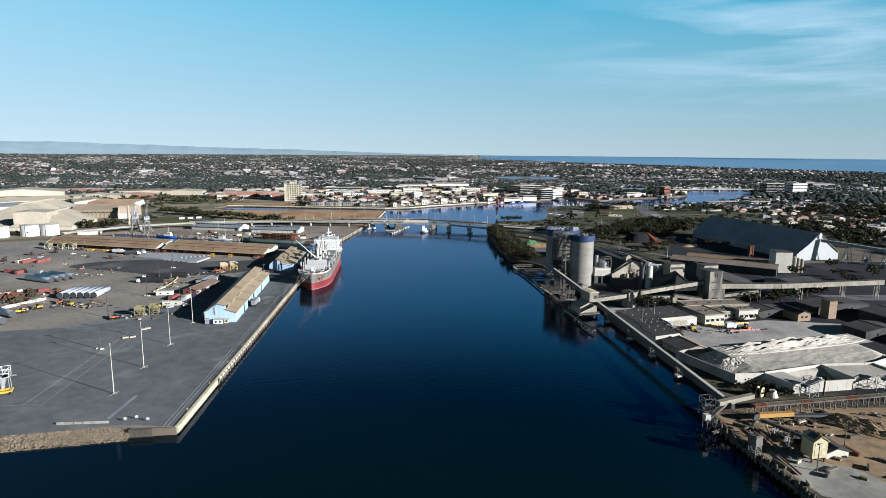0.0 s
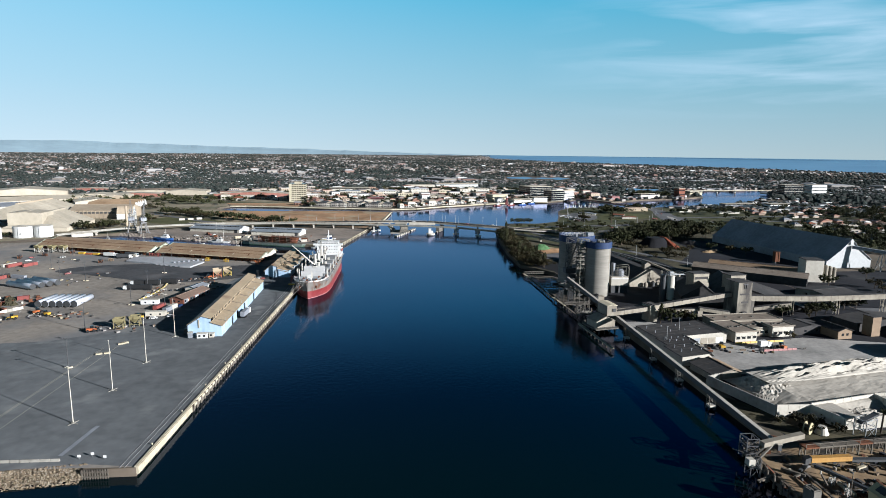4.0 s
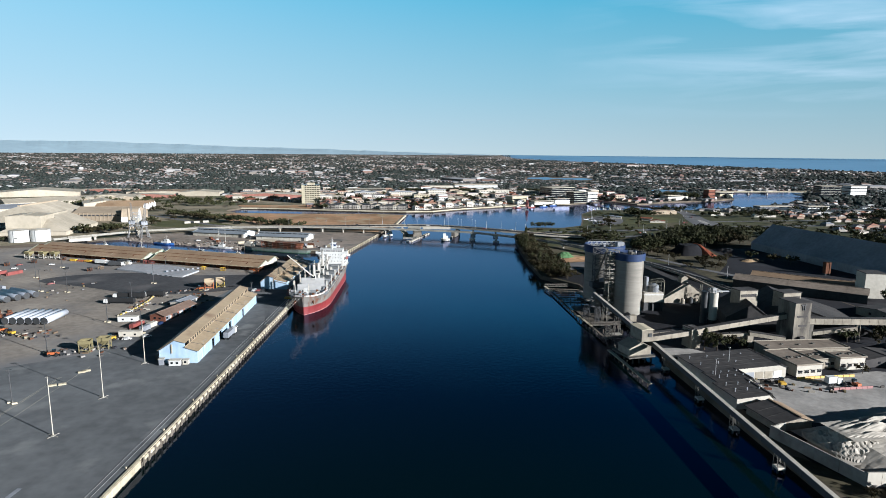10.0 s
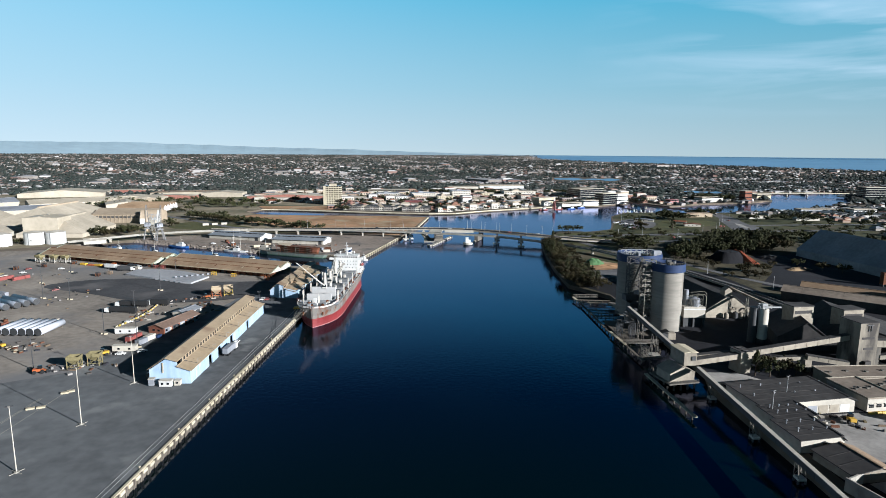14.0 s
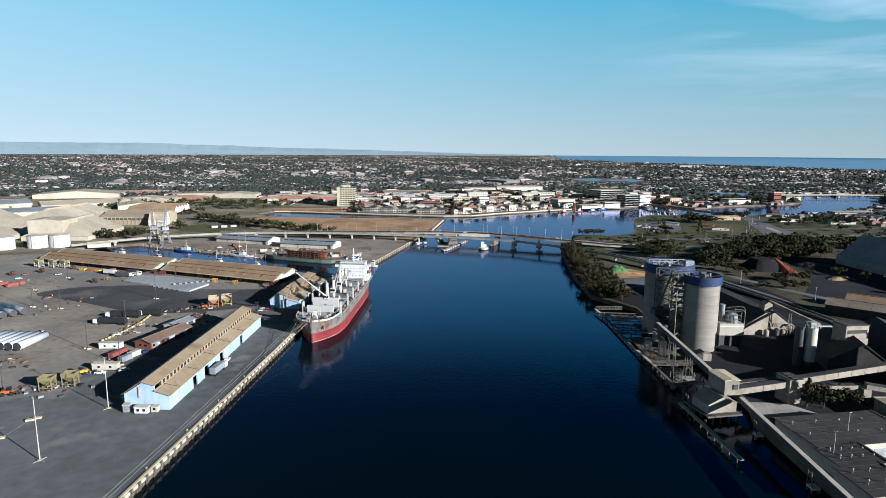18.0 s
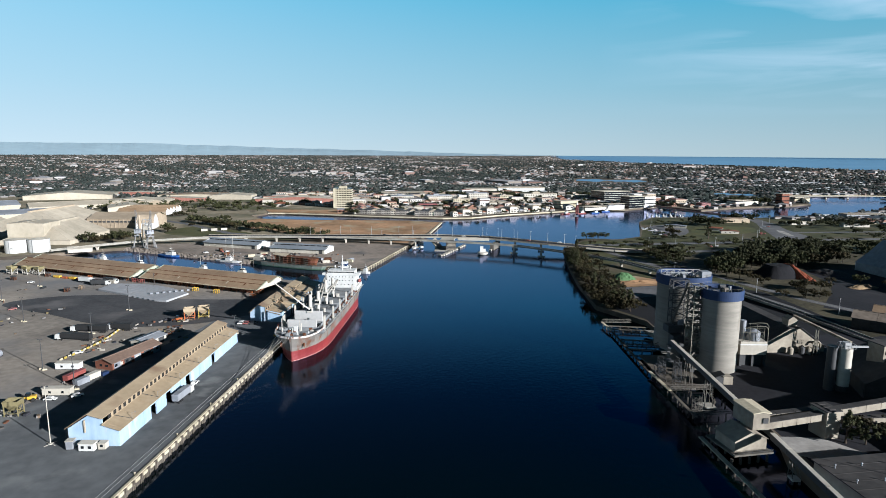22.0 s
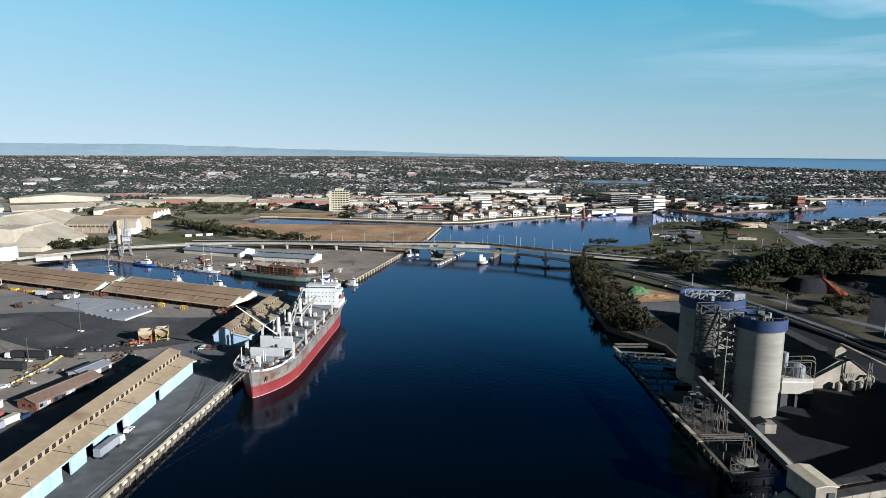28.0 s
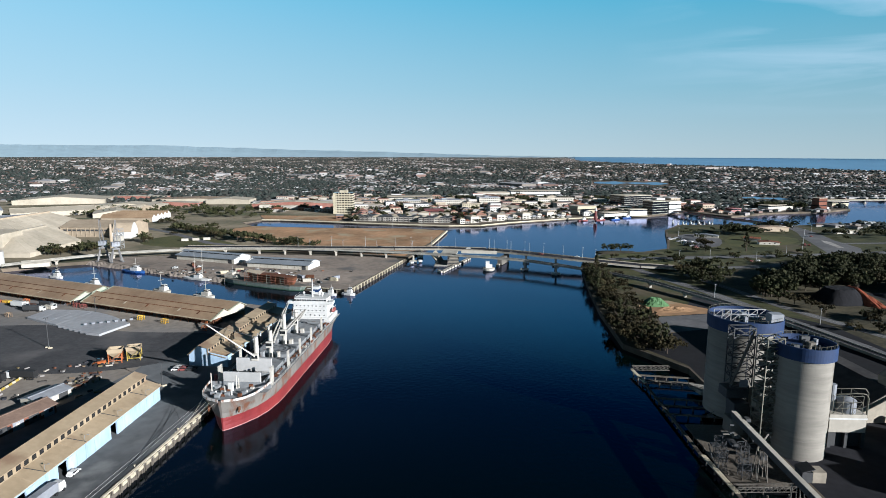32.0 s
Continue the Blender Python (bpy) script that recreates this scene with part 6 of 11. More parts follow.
annex = thing("silo_annex", "white filter house with steel hopper beside the silo", "plant building", 164.6, 417.5, R0, 0)
bm = bmesh.new()
box(bm, -6, 6, -4, 4, 5.4, 11.6)
part("body", bevelled(bm, 0.1), OFFWHITE, annex, "white sheeted filter house")
# solid dark box added for the shade under the filter house
bm = bmesh.new()
box(bm, -5, 5, -2.6, 3, 0, 5.4)
part("base_room", bm, DARKSTEEL, annex, "dark box standing in for the shade in the open bay")
bm = bmesh.new()
box(bm, -6.15, 6.15, -4.15, 4.15, 10.0, 10.5)
part("belt_course", bm, WHITE, annex)
for x in (-5.4, 0, 5.4):
    for y in (-3.5, 3.5):
        bm = bmesh.new()
        box(bm, x - 0.5, x + 0.5, y - 0.5, y + 0.5, 0, 5.4)
        part("column", bm, DARKSTEEL, annex)
bm = bmesh.new()
cyl(bm, 1.0, -0.5, 11.6, 15.6, 3.0, n=28)
cyl(bm, 1.0, -0.5, 15.6, 16.6, 3.0, 1.0, n=28)
part("hopper_tank", bm, GREYROOF, annex, "round steel tank", smooth=False)
bm = bmesh.new()
cyl(bm, -3.4, 0.5, 11.6, 20.5, 1.3, n=16)
part("filter_tank", bm, GREYROOF, annex)
bm = bmesh.new()
path = [(6.5, -3, 3), (6.5, -3, 17), (5.8, -3, 18.2), (4.5, -3, 18.6), (2, -2.5, 18.4), (-2, -1, 17.5)]
for a, b in zip(path, path[1:]):
    bar(bm, a, b, 0.2, n=8)
path = [(7.6, -1, 3), (7.6, -1, 18), (6.5, -1, 19.5), (3, -1, 19.6), (-1, 0, 19)]
for a, b in zip(path, path[1:]):
    bar(bm, a, b, 0.16, n=8)
part("dust_pipe", bm, OLDSTEEL, annex)
bm = bmesh.new()
for x in (-5.2, -2.0, 1.2, 4.4):
    for y in (-3.8, 2.8):
        bar(bm, (x, y, 11.6), (x, y, 18.0), 0.1)
for z in (13.8, 15.9, 18.0):
    for y in (-3.8, 2.8):
        bar(bm, (-5.2, y, z), (4.4, y, z), 0.08)
    for x in (-5.2, 4.4):
        bar(bm, (x, -3.8, z), (x, 2.8, z), 0.08)
for x in (-5.2, -2.0, 1.2):
    bar(bm, (x, -3.8, 11.6), (x + 3.2, -3.8, 15.9), 0.07)
part("access_frame", bm, OLDSTEEL, annex)

# ---- conveyors and transfer houses ----
conv = thing("wharf_conveyor", "long pale enclosed conveyor gallery along the bank", "conveyor", 0, 0, 0)
A, B, C, D = (127.9, 414.5, 12.6), (128.6, 346.5, 10.5), (131.6, 334.5, 7.4), (127.2, 189.5, 6.4)
for p, q, k in ((A, B, 6), (C, D, 14)):
    for i in range(k):
        f, g = Vector(p).lerp(Vector(q), i / k), Vector(p).lerp(Vector(q), (i + 0.985) / k)
        bm = bmesh.new()
        duct(bm, f, g, 1.25, 1.9)
        part("gallery_side", bm, DARKSTEEL, conv)
        bm = bmesh.new()
        duct(bm, f + Vector((0, 0, 2.0)), g + Vector((0, 0, 2.0)), 1.5, 0.22)
        part("gallery_roof", bm, OFFWHITE, conv, "pale sheet roof")
for y, z in ((321, 7.3), (288, 7.1), (261.5, 6.9), (235, 6.7)):
    x = 132.0 - (334.5 - y) * 2.2 / 145
    bm = bmesh.new()
    for dx, dy in ((-1.3, -1.5), (1.3, -1.5), (1.3, 1.5), (-1.3, 1.5)):
        bar(bm, (x + dx, y + dy * 0.8, 1.9), (x - 0.7 + dx * 0.6, y + dy * 0.5, z), 0.13)
        bar(bm, (x + dx, y + dy * 0.8, 1.9), (x - 0.7 - dx * 0.7, y - dy * 0.5, z - 0.6), 0.08)
    part("trestle", bm, CEMENTDARK, conv)
    bm = bmesh.new()
    box(bm, x - 1.35, x + 1.35, y - 1.5, y + 1.5, 1.1, 1.9)
    for dx, dy in ((-1.1, -1.1), (1.1, -1.1), (1.1, 1.1), (-1.1, 1.1)):
        pile_bm = bmesh.new()
        cyl(pile_bm, x + dx, y + dy, -4, 1.1, 0.35, n=8)
        part("pile", pile_bm, DARKSTEEL, conv)
    part("dolphin_cap", bevelled(bm, 0.15), OFFWHITE, conv, "pale concrete dolphin cap")
for y in (375, 395):
    bm = bmesh.new()
    z = 12.6 - (414.5 - y) * 2.1 / 68
    for dx in (-1.6, 1.6):
        for dy in (-1.6, 1.6):
            bar(bm, (128.2 + dx, y + dy, 1), (128.2 + dx * 0.6, y + dy * 0.6, z), 0.16)
        bar(bm, (128.2 + dx, y - 1.6, 1), (128.2 + dx * 0.7, y + 1.3, z - 2), 0.1)
        bar(bm, (128.2 + dx, y + 1.6, 4), (128.2 - dx, y - 1.5, 8), 0.1)
    part("trestle", bm, CEMENTDARK, conv)
    bm = bmesh.new()
    box(bm, 125.4, 131, y - 2.4, y + 2.4, 0.2, 1.0)
    part("dolphin_cap", bm, CONCRETE, conv)

house = thing("transfer_house", "pale concrete conveyor transfer house over the water", "plant building", 0, 0, 0)
bm = bmesh.new()
v = prism(bm, [(127, 338), (132.7, 338.6), (131.6, 349.2), (125.3, 348.4)], 8.6, 14.4)
part("upper_room", bm, CEMENTWALL, house)
bm = bmesh.new()
slab(bm, (126.7, 337.6, 14.6), (129.9, 338.0, 15.0), (128.5, 349.2, 15.0), (125.0, 348.8, 14.6), 0.3)
slab(bm, (129.9, 338.0, 15.0), (133.1, 338.3, 14.6), (131.9, 349.6, 14.6), (128.5, 349.2, 15.0), 0.3)
part("roof", bm, CREAM, house)
bm = bmesh.new()
v = [bm.verts.new(p) for p in ((119.9, 334.4, 2.6), (131.5, 337.0, 2.6), (131.5, 337.0, 6.4), (125.7, 335.7, 9.0), (119.9, 334.4, 6.4), (117.8, 344, 2.6), (129.4, 346.6, 2.6), (129.4, 346.6, 6.4), (123.6, 345.3, 9.0), (117.8, 344, 6.4))]
for f in ((0, 1, 2, 3, 4), (9, 8, 7, 6, 5), (0, 5, 6, 1), (1, 6, 7, 2), (2, 7, 8, 3), (3, 8, 9, 4), (4, 9, 5, 0)):
    bm.faces.new([v[i] for i in f])
part("lower_room", bm, CEMENTWALL, house, "white gabled lower room")
for a, b, c, d in (((119.5, 334.0, 6.35), (125.7, 335.4, 9.1), (123.5, 345.5, 9.1), (117.4, 344.2, 6.35)), ((125.7, 335.4, 9.1), (131.9, 336.8, 6.35), (129.8, 346.9, 6.35), (123.5, 345.5, 9.1))):
    bm = bmesh.new()
    slab(bm, a, b, c, d, 0.15)
    part("roof", bm, CEMENTWALL, house, "pale dusty sheet roof")
bm = bmesh.new()
prism(bm, [(119, 332.2), (133, 335), (129, 350), (115.6, 346.5)], 2.0, 2.6)
part("platform", bm, CEMENTDARK, house)
for i in range(12):
    bm = bmesh.new()
    bar(bm, (119.2 + i * 1.23, 332.4 + 0.24 * i, 2.6), (119.2 + i * 1.23, 332.4 + 0.24 * i, 3.7), 0.06)
    part("rail_post", bm, DARKSTEEL, house)
bm = bmesh.new()
bar(bm, (119.2, 332.4, 3.6), (132.8, 335.1, 3.6), 0.06)
bar(bm, (119.2, 332.4, 3.1), (132.8, 335.1, 3.1), 0.06)
part("rail", bm, DARKSTEEL, house)
for i in range(5):
    for j in range(3):
        bm = bmesh.new()
        cyl(bm, 117.5 + i * 3.2 - j * 1.6, 331 + i * 0.7 + j * 7, -4, 2.1, 0.45, n=10)
        part("pile", bm, WHARFWOOD, house)
bm = bmesh.new()
box(bm, 130.3, 132.0, 338.0, 338.25, 11.0, 12.8)
part("louvre", bm, DARKSTEEL, house)

gal = thing("raised_gallery", "pale concrete conveyor gallery on piers across the works", "conveyor", 0, 0, 0)
for p, q, w, h, k in (((132.6, 340.5, 8.4), (154, 345.5, 9.4), 2.6, 2.4, 4), ((159, 347.5, 9.8), (211.5, 357, 14.4), 2.6, 2.5, 9), ((132.2, 346, 8.6), (153, 350, 9.2), 2.2, 1.9, 3), ((186, 347, 8.5), (203, 344, 6.4), 2.4, 2.0, 4), ((160, 348, 7.2), (186, 348.5, 7.6), 2.2, 1.8, 4), ((224, 354, 6.0), (246, 352, 9.0), 2.4, 2.0, 4), ((220, 354.5, 12.0), (262, 352, 11.8), 3.0, 3.2, 9), ((262, 352, 11.8), (338, 354, 12.6), 3.0, 3.2, 16)):
    for i in range(k):
        f, g = Vector(p).lerp(Vector(q), i / k), Vector(p).lerp(Vector(q), (i + 0.975) / k)
        bm = bmesh.new()
        duct(bm, f, g, w, h)
        part("gallery_panel", bm, CEMENTWALL, gal, "cement-dusted side panel")
        bm = bmesh.new()
        duct(bm, f + Vector((0, 0, h)), g + Vector((0, 0, h)), w + 0.4, 0.2)
        part("gallery_roof", bm, CEMENTROOF, gal)
for x, y, h in ((186, 346.5, 8.5), (187.5, 350.5, 7.6), (247, 352, 11.8), (277, 352.5, 11.8), (308, 353, 12.2), (334, 354, 12.6)):
    bm = bmesh.new()
    if x > 240:
        for dx in (-0.9, 0.9):
            for dy in (-1.2, 1.2):
                bar(bm, (x + dx, y + dy, 2.8), (x + dx * 0.8, y + dy, h), 0.16)
            bar(bm, (x + dx, y - 1.2, 3.2), (x + dx, y + 1.2, h - 1), 0.1)
    else:
        box(bm, x - 1.5, x + 1.5, y - 1.2, y + 1.2, 2.8, h)
    part("pier", bm, CEMENTWALL, gal)
t2 = thing("gallery_tower", "small pale concrete junction tower", "plant building", 156.3, 347.2, R0, 12)
bm = bmesh.new()
box(bm, -2.8, 2.8, -3.6, 3.6, 0, 9.8)
part("body", bevelled(bm, 0.08), CEMENTWALL, t2)
bm = bmesh.new()
box(bm, -3.1, 3.1, -3.9, 3.9, 9.8, 10.1)
for i in range(3):
    box(bm, -1.2, 1.2, -2.8 + i * 2.2, -1.4 + i * 2.2, 10.1, 10.35)
part("roof", bm, CEMENTROOF, t2)
tower = thing("elevator_tower", "tall weathered concrete elevator tower", "tower", 211.6, 350.6, R0, 8)
for i in range(6):
    bm = bmesh.new()
    box(bm, 0, 9.6, 0, 11.5, i * 3.45, (i + 1) * 3.45 - 0.04)
    part("storey", bm, STAINED, tower)
bm = bmesh.new()
box(bm, -0.2, 9.8, -0.2, 11.7, 20.7, 21.0)
part("roof", bm, CEMENTROOF, tower)
for x0, z in ((2.6, 8.3), (1.4, 13.2)):
    bm = bmesh.new()
    box(bm, x0, 7.6, -0.12, 0.0, z, z + 1.0)
    part("louvre", bm, CEMENTROOF, tower)
for x0, x1, z0, z1 in ((4.2, 4.5, 17.0, 20.2), (5.4, 5.7, 17.0, 20.2), (3.4, 6.6, 19.6, 20.0)):
    bm = bmesh.new()
    box(bm, x0, x1, -0.3, 0.0, z0, z1)
    part("hoist_beam", bm, DARKSTEEL, tower)
bm = bmesh.new()
box(bm, 9.6, 12.8, 0.8, 8, 0, 9.5)
part("side_wing", bm, CEMENTDARK, tower)
bm = bmesh.new()
box(bm, 3.0, 6.0, -1.6, 0, 0, 3.2)
part("porch", bm, CEMENTROOF, tower)

# ---- cement sheds ----
cone = thing("clinker_shed", "cement-dusted gabled clinker shed with roof lantern", "shed", 178.5, 432.5, R0, 3)
bm = bmesh.new()
along(bm, [(-1, 0), (31, 0), (31, 3.4), (19, 12.2), (13, 12.2), (-1, 3.4)], 0, 0.4)
part("gable_wall", bm, CEMENTWALL, cone)
for x0, z0, x1, z1 in ((-1.6, 3.1, 13, 12.4), (31.6, 3.1, 19, 12.4), (13, 12.4, 19, 12.5)):
    bm = bmesh.new()
    slab(bm, (x0, -0.5, z0), (x1, -0.5, z1), (x1, 98, z1), (x0, 98, z0), 0.3)
    part("roof", bm, CEMENTROOF, cone, "dark dusty sheet roof")
bm = bmesh.new()
along(bm, [(14, 12.3), (18.5, 12.3), (18.5, 15.6), (16.2, 17.2), (14, 15.6)], 3, 8)
part("lantern", bm, CEMENTWALL, cone)
bm = bmesh.new()
for x in (-1, 30.7):
    box(bm, x, x + 0.3, 0.4, 97.6, 0, 3.2)
part("side_wall", bm, CEMENTWALL, cone)
for i, (x, s) in enumerate(((13, 1.3), (18.5, 1.5), (22, 1.2), (25.5, 1.4))):
    bm = bmesh.new()
    cyl(bm, x, -2.2, 0, 2.2 * s, s, n=14)
    cyl(bm, x, -2.2, 2.2 * s, 2.9 * s, s, 0.3, n=14)
    part("dust_collector", bm, DARKSTEEL if i % 2 else CEMENTWALL, cone)
bm = bmesh.new()
for a, b in zip(((28, -1.5, 0), (28, -1.5, 5), (27, -1.5, 6), (25, -1.5, 6)), ((28, -1.5, 5), (27, -1.5, 6), (25, -1.5, 6), (24, -1.5, 4.5))):
    bar(bm, a, b, 0.45, n=10)
for i in range(5):
    bar(bm, (16 + i, -0.4, 4.5), (16.3 + i, -0.4, 6.6), 0.14)
part("duct_pipe", bm, CEMENTWALL, cone)
belt = thing("roof_conveyor", "narrow conveyor descending from the shed lantern", "conveyor", 0, 0, 0)
for i in range(9):
    f, g = Vector((198, 442, 18.6)).lerp(Vector((206.5, 411, 14.8)), i / 9), Vector((198, 442, 18.6)).lerp(Vector((206.5, 411, 14.8)), (i + 0.96) / 9)
    bm = bmesh.new()
    duct(bm, f, g, 1.3, 1.1)
    part("gallery_panel", bm, CEMENTWALL if i % 3 else LONGROOF, belt)
    if i in (4, 8):
        bm = bmesh.new()
        for d in (-0.6, 0.6):
            bar(bm, (f.x + d * 1.6, f.y, R0), (f.x + d, f.y, f.z), 0.16)
            bar(bm, (f.x + d * 1.6, f.y, R0), (f.x - d, f.y, f.z), 0.1)
        part("trestle", bm, OLDSTEEL, belt)
small = thing("small_silo", "small white cement silo with railed top", "silo", 187.5, 386, R0, 0)
bm = bmesh.new()
cyl(bm, 0, 0, 2.5, 18.4, 2.35, n=48)
part("shell", bm, OFFWHITE, small, smooth=False)
bm = bmesh.new()
cyl(bm, -4.4, 1.6, 0, 18.6, 2.0, n=36)
part("green_shell", bm, DARKSTEEL, small, "dark green steel silo")
bm = bmesh.new()
cyl(bm, 0, 0, 0, 2.5, 2.2, n=16)
part("skirt", bm, CEMENTROOF, small)
bm = bmesh.new()
for i in range(14):
    a = 6.28319 * i / 14
    bar(bm, (3.2 * math.cos(a), 3.2 * math.sin(a), 18.4), (3.2 * math.cos(a), 3.2 * math.sin(a), 20.0), 0.08)
    b = 6.28319 * (i + 1) / 14
    bar(bm, (3.2 * math.cos(a), 3.2 * math.sin(a), 20.0), (3.2 * math.cos(b), 3.2 * math.sin(b), 20.0), 0.08)
box(bm, -1.4, 1.0, -1.2, 1.2, 18.4, 20.8)
box(bm, 1.5, 8.5, -0.5, 0.5, 18.6, 19.2)
part("top_platform", bm, STEEL, small)

store = thing("raw_material_shed", "huge dark dusty twin-gabled shed with white headhouses", "shed", 0, 0, R0, 12)
store.matrix_world = pose(207.5, 388, R0, 0, 0, -16)
for x0, xr, x1, l, e0, e1 in ((-13, 0, 11, 22, 6.0, 6.0), (11, 22.5, 62, 40, 6.0, 2.0)):
    for a, za, b, zb in ((x0, e0, xr, 14.2), (xr, 14.2, x1, e1)):
        for i in range(4):
            bm = bmesh.new()
            y0, y1 = (-14 + (l + 14) * i / 4), (-14 + (l + 14) * (i + 0.995) / 4)
            drop = 0.0
            slab(bm, (a, y0, max(0.6, za - drop)), (b, y0, max(0.6, zb - drop)), (b, y1, zb), (a, y1, za), 0.3)
            part("roof_panel", bm, CEMENTROOF, store, "dark dust-covered sheet roof")
    bm = bmesh.new()
    along(bm, [(x0, -0.5), (x1, -0.5), (x1, e1), (xr, 13.8), (x0, e0)], l - 0.6, l - 0.2)
    part("gable_wall", bm, CEMENTROOF, store)
bm = bmesh.new()
along(bm, [(-12.8, -0.5), (61.8, -0.5), (61.8, 1.7), (22.5, 13.9), (11, 5.8), (0, 13.9), (-12.8, 5.8)], -13.6, -13.2)
part("front_wall", bm, CEMENTROOF, store)
for x in (0, 22.5):
    turned = pose(x, 4, 0, 0, 0, 24)
    for nm, (x0, x1, y0, y1, z0, z1), m, lab in (("headhouse", (-5.7, 5.7, -4, 4, 9, 18.6), CEMENTWALL, "pale headhouse on the roof"), ("headhouse_roof", (-6, 6, -4.3, 4.3, 18.6, 19.0), CEMENTROOF, ""),
                                                 ("louvre_band", (-4.9, 4.9, -4.14, -4.0, 15.0, 16.6), CEMENTROOF, ""), ("chute_wall", (-5.7, 5.7, -4.5, -4.02, 9.6, 12.6), CEMENTWALL, "")):
        bm = bmesh.new()
        box(bm, x0, x1, y0, y1, z0, z1)
        bm.transform(turned)
        part(nm, bm, m, store, lab)
gable_shed("long_store", "long low cement store with grey dusty roof", 262, 490, -130, 18, 80, 6, 8.5, CEMENTROOF, LONGROOF, base=R0, ribs=6)
gable_shed("long_store", "long low cement store with reddish dusty roof", 283, 504, -130, 14, 84, 5, 7.5, CEMENTWALL, BROWNROOF, base=R0)

dome = thing("bulk_store", "vast dark-roofed bulk store with white gable end", "store", 401, 492.9, R0, 5.2)
PROF = [(-22.3, 0), (-22.3, 6.6), (-11, 14.9), (0, 24.9), (11, 14.9), (22.3, 6.6), (22.3, 0)]
bm = bmesh.new()
along(bm, PROF, 0, 0.5)
part("gable_wall", bm, GABLESHEET, dome, "pale sheeted gable")
bm = bmesh.new()
along(bm, PROF, 155, 155.5)
part("gable_wall", bm, WHITE, dome)
for (x0, z0), (x1, z1) in zip(PROF[1:5], PROF[2:6]):
    for i in range(6):
        bm = bmesh.new()
        slab(bm, (x0, -1 + i * 26.2, z0 + 0.3), (x1, -1 + i * 26.2, z1 + 0.3), (x1, (i + 1) * 26.2 - 1.1, z1 + 0.3), (x0, (i + 1) * 26.2 - 1.1, z0 + 0.3), 0.3)
        part("roof_panel", bm, GREYROOF, dome, "grey steel roof sheets")
bm = bmesh.new()
along(bm, [(-1.5, 20.5), (1.5, 20.5), (1.5, 24.2), (0, 25.5), (-1.5, 24.2)], -1.2, 5)
part("head_gallery", bm, GABLESHEET, dome)
bm = bmesh.new()
for x in (-22.3, 22.0):
    box(bm, x, x + 0.3, 0.5, 155, 0, 6.6)
part("side_wall", bm, GREYROOF, dome)
ramp = thing("store_conveyor", "raised conveyor on lattice trestles feeding the bulk store", "conveyor", 0, 0, 0)
for i in range(12):
    f, g = Vector((401.3, 491.5, 20.2)).lerp(Vector((470, 440, 11)), i / 12), Vector((401.3, 491.5, 20.2)).lerp(Vector((470, 440, 11)), (i + 0.97) / 12)
    bm = bmesh.new()
    duct(bm, f, g, 3.2, 2.6)
    part("gallery_panel", bm, GREYROOF, ramp)
    if i % 2 and i > 2:
        bm = bmesh.new()
        for dx, dy in ((-3, -3), (3, -3), (3, 3), (-3, 3)):
            bar(bm, (f.x + dx, f.y + dy, R0), (f.x + dx * 0.3, f.y + dy * 0.3, f.z), 0.3)
            bar(bm, (f.x + dx, f.y + dy, R0), (f.x - dx * 0.6, f.y + dy * 0.6, R0 + (f.z - R0) * 0.55), 0.18)
        part("trestle", bm, STEEL, ramp)
white = thing("packing_house", "white packing house with silver silos", "plant building", 322, 441, R0, -12)
bm = bmesh.new()
box(bm, 0, 13, 0, 12, 0, 17)
part("body", bevelled(bm, 0.1), OFFWHITE, white)
bm = bmesh.new()
box(bm, -0.3, 13.3, -0.3, 12.3, 17, 17.4)
part("roof", bm, CEMENTROOF, white)
for i in range(3):
    bm = bmesh.new()
    cyl(bm, 15.6 + 3.4 * i, 2 + i, 0, 12.5 - i, 1.6, n=18)
    cyl(bm, 15.6 + 3.4 * i, 2 + i, 12.5 - i, 13.6 - i, 1.6, 0.4, n=18)
    part("silver_silo", bm, CEMENTWALL, white)
gable_shed("plant_shed", "low cement-grey plant shed with flat pitched roof", 287, 403, -77, 26, 28, 4.6, 6.0, CEMENTWALL, CEMENTROOF, base=R0, windows=2, doors=1)

rust = thing("rusty_bin", "tall rusty steel bin behind the long stores", "bin", 349, 517, R0, 0)
bm = bmesh.new()
for i in range(3):
    box(bm, i * 1.5, i * 1.5 + 1.2, -2 + 0.3 * (i % 2), 2, 1.5, 10.5 - 0.4 * (i % 2))
part("bin", bm, RUSTY, rust)
for x in (0.3, 3.6):
    bm = bmesh.new()
    box(bm, x, x + 0.5, -1.8, 1.8, 0, 1.5)
    part("leg", bm, DARKSTEEL, rust)

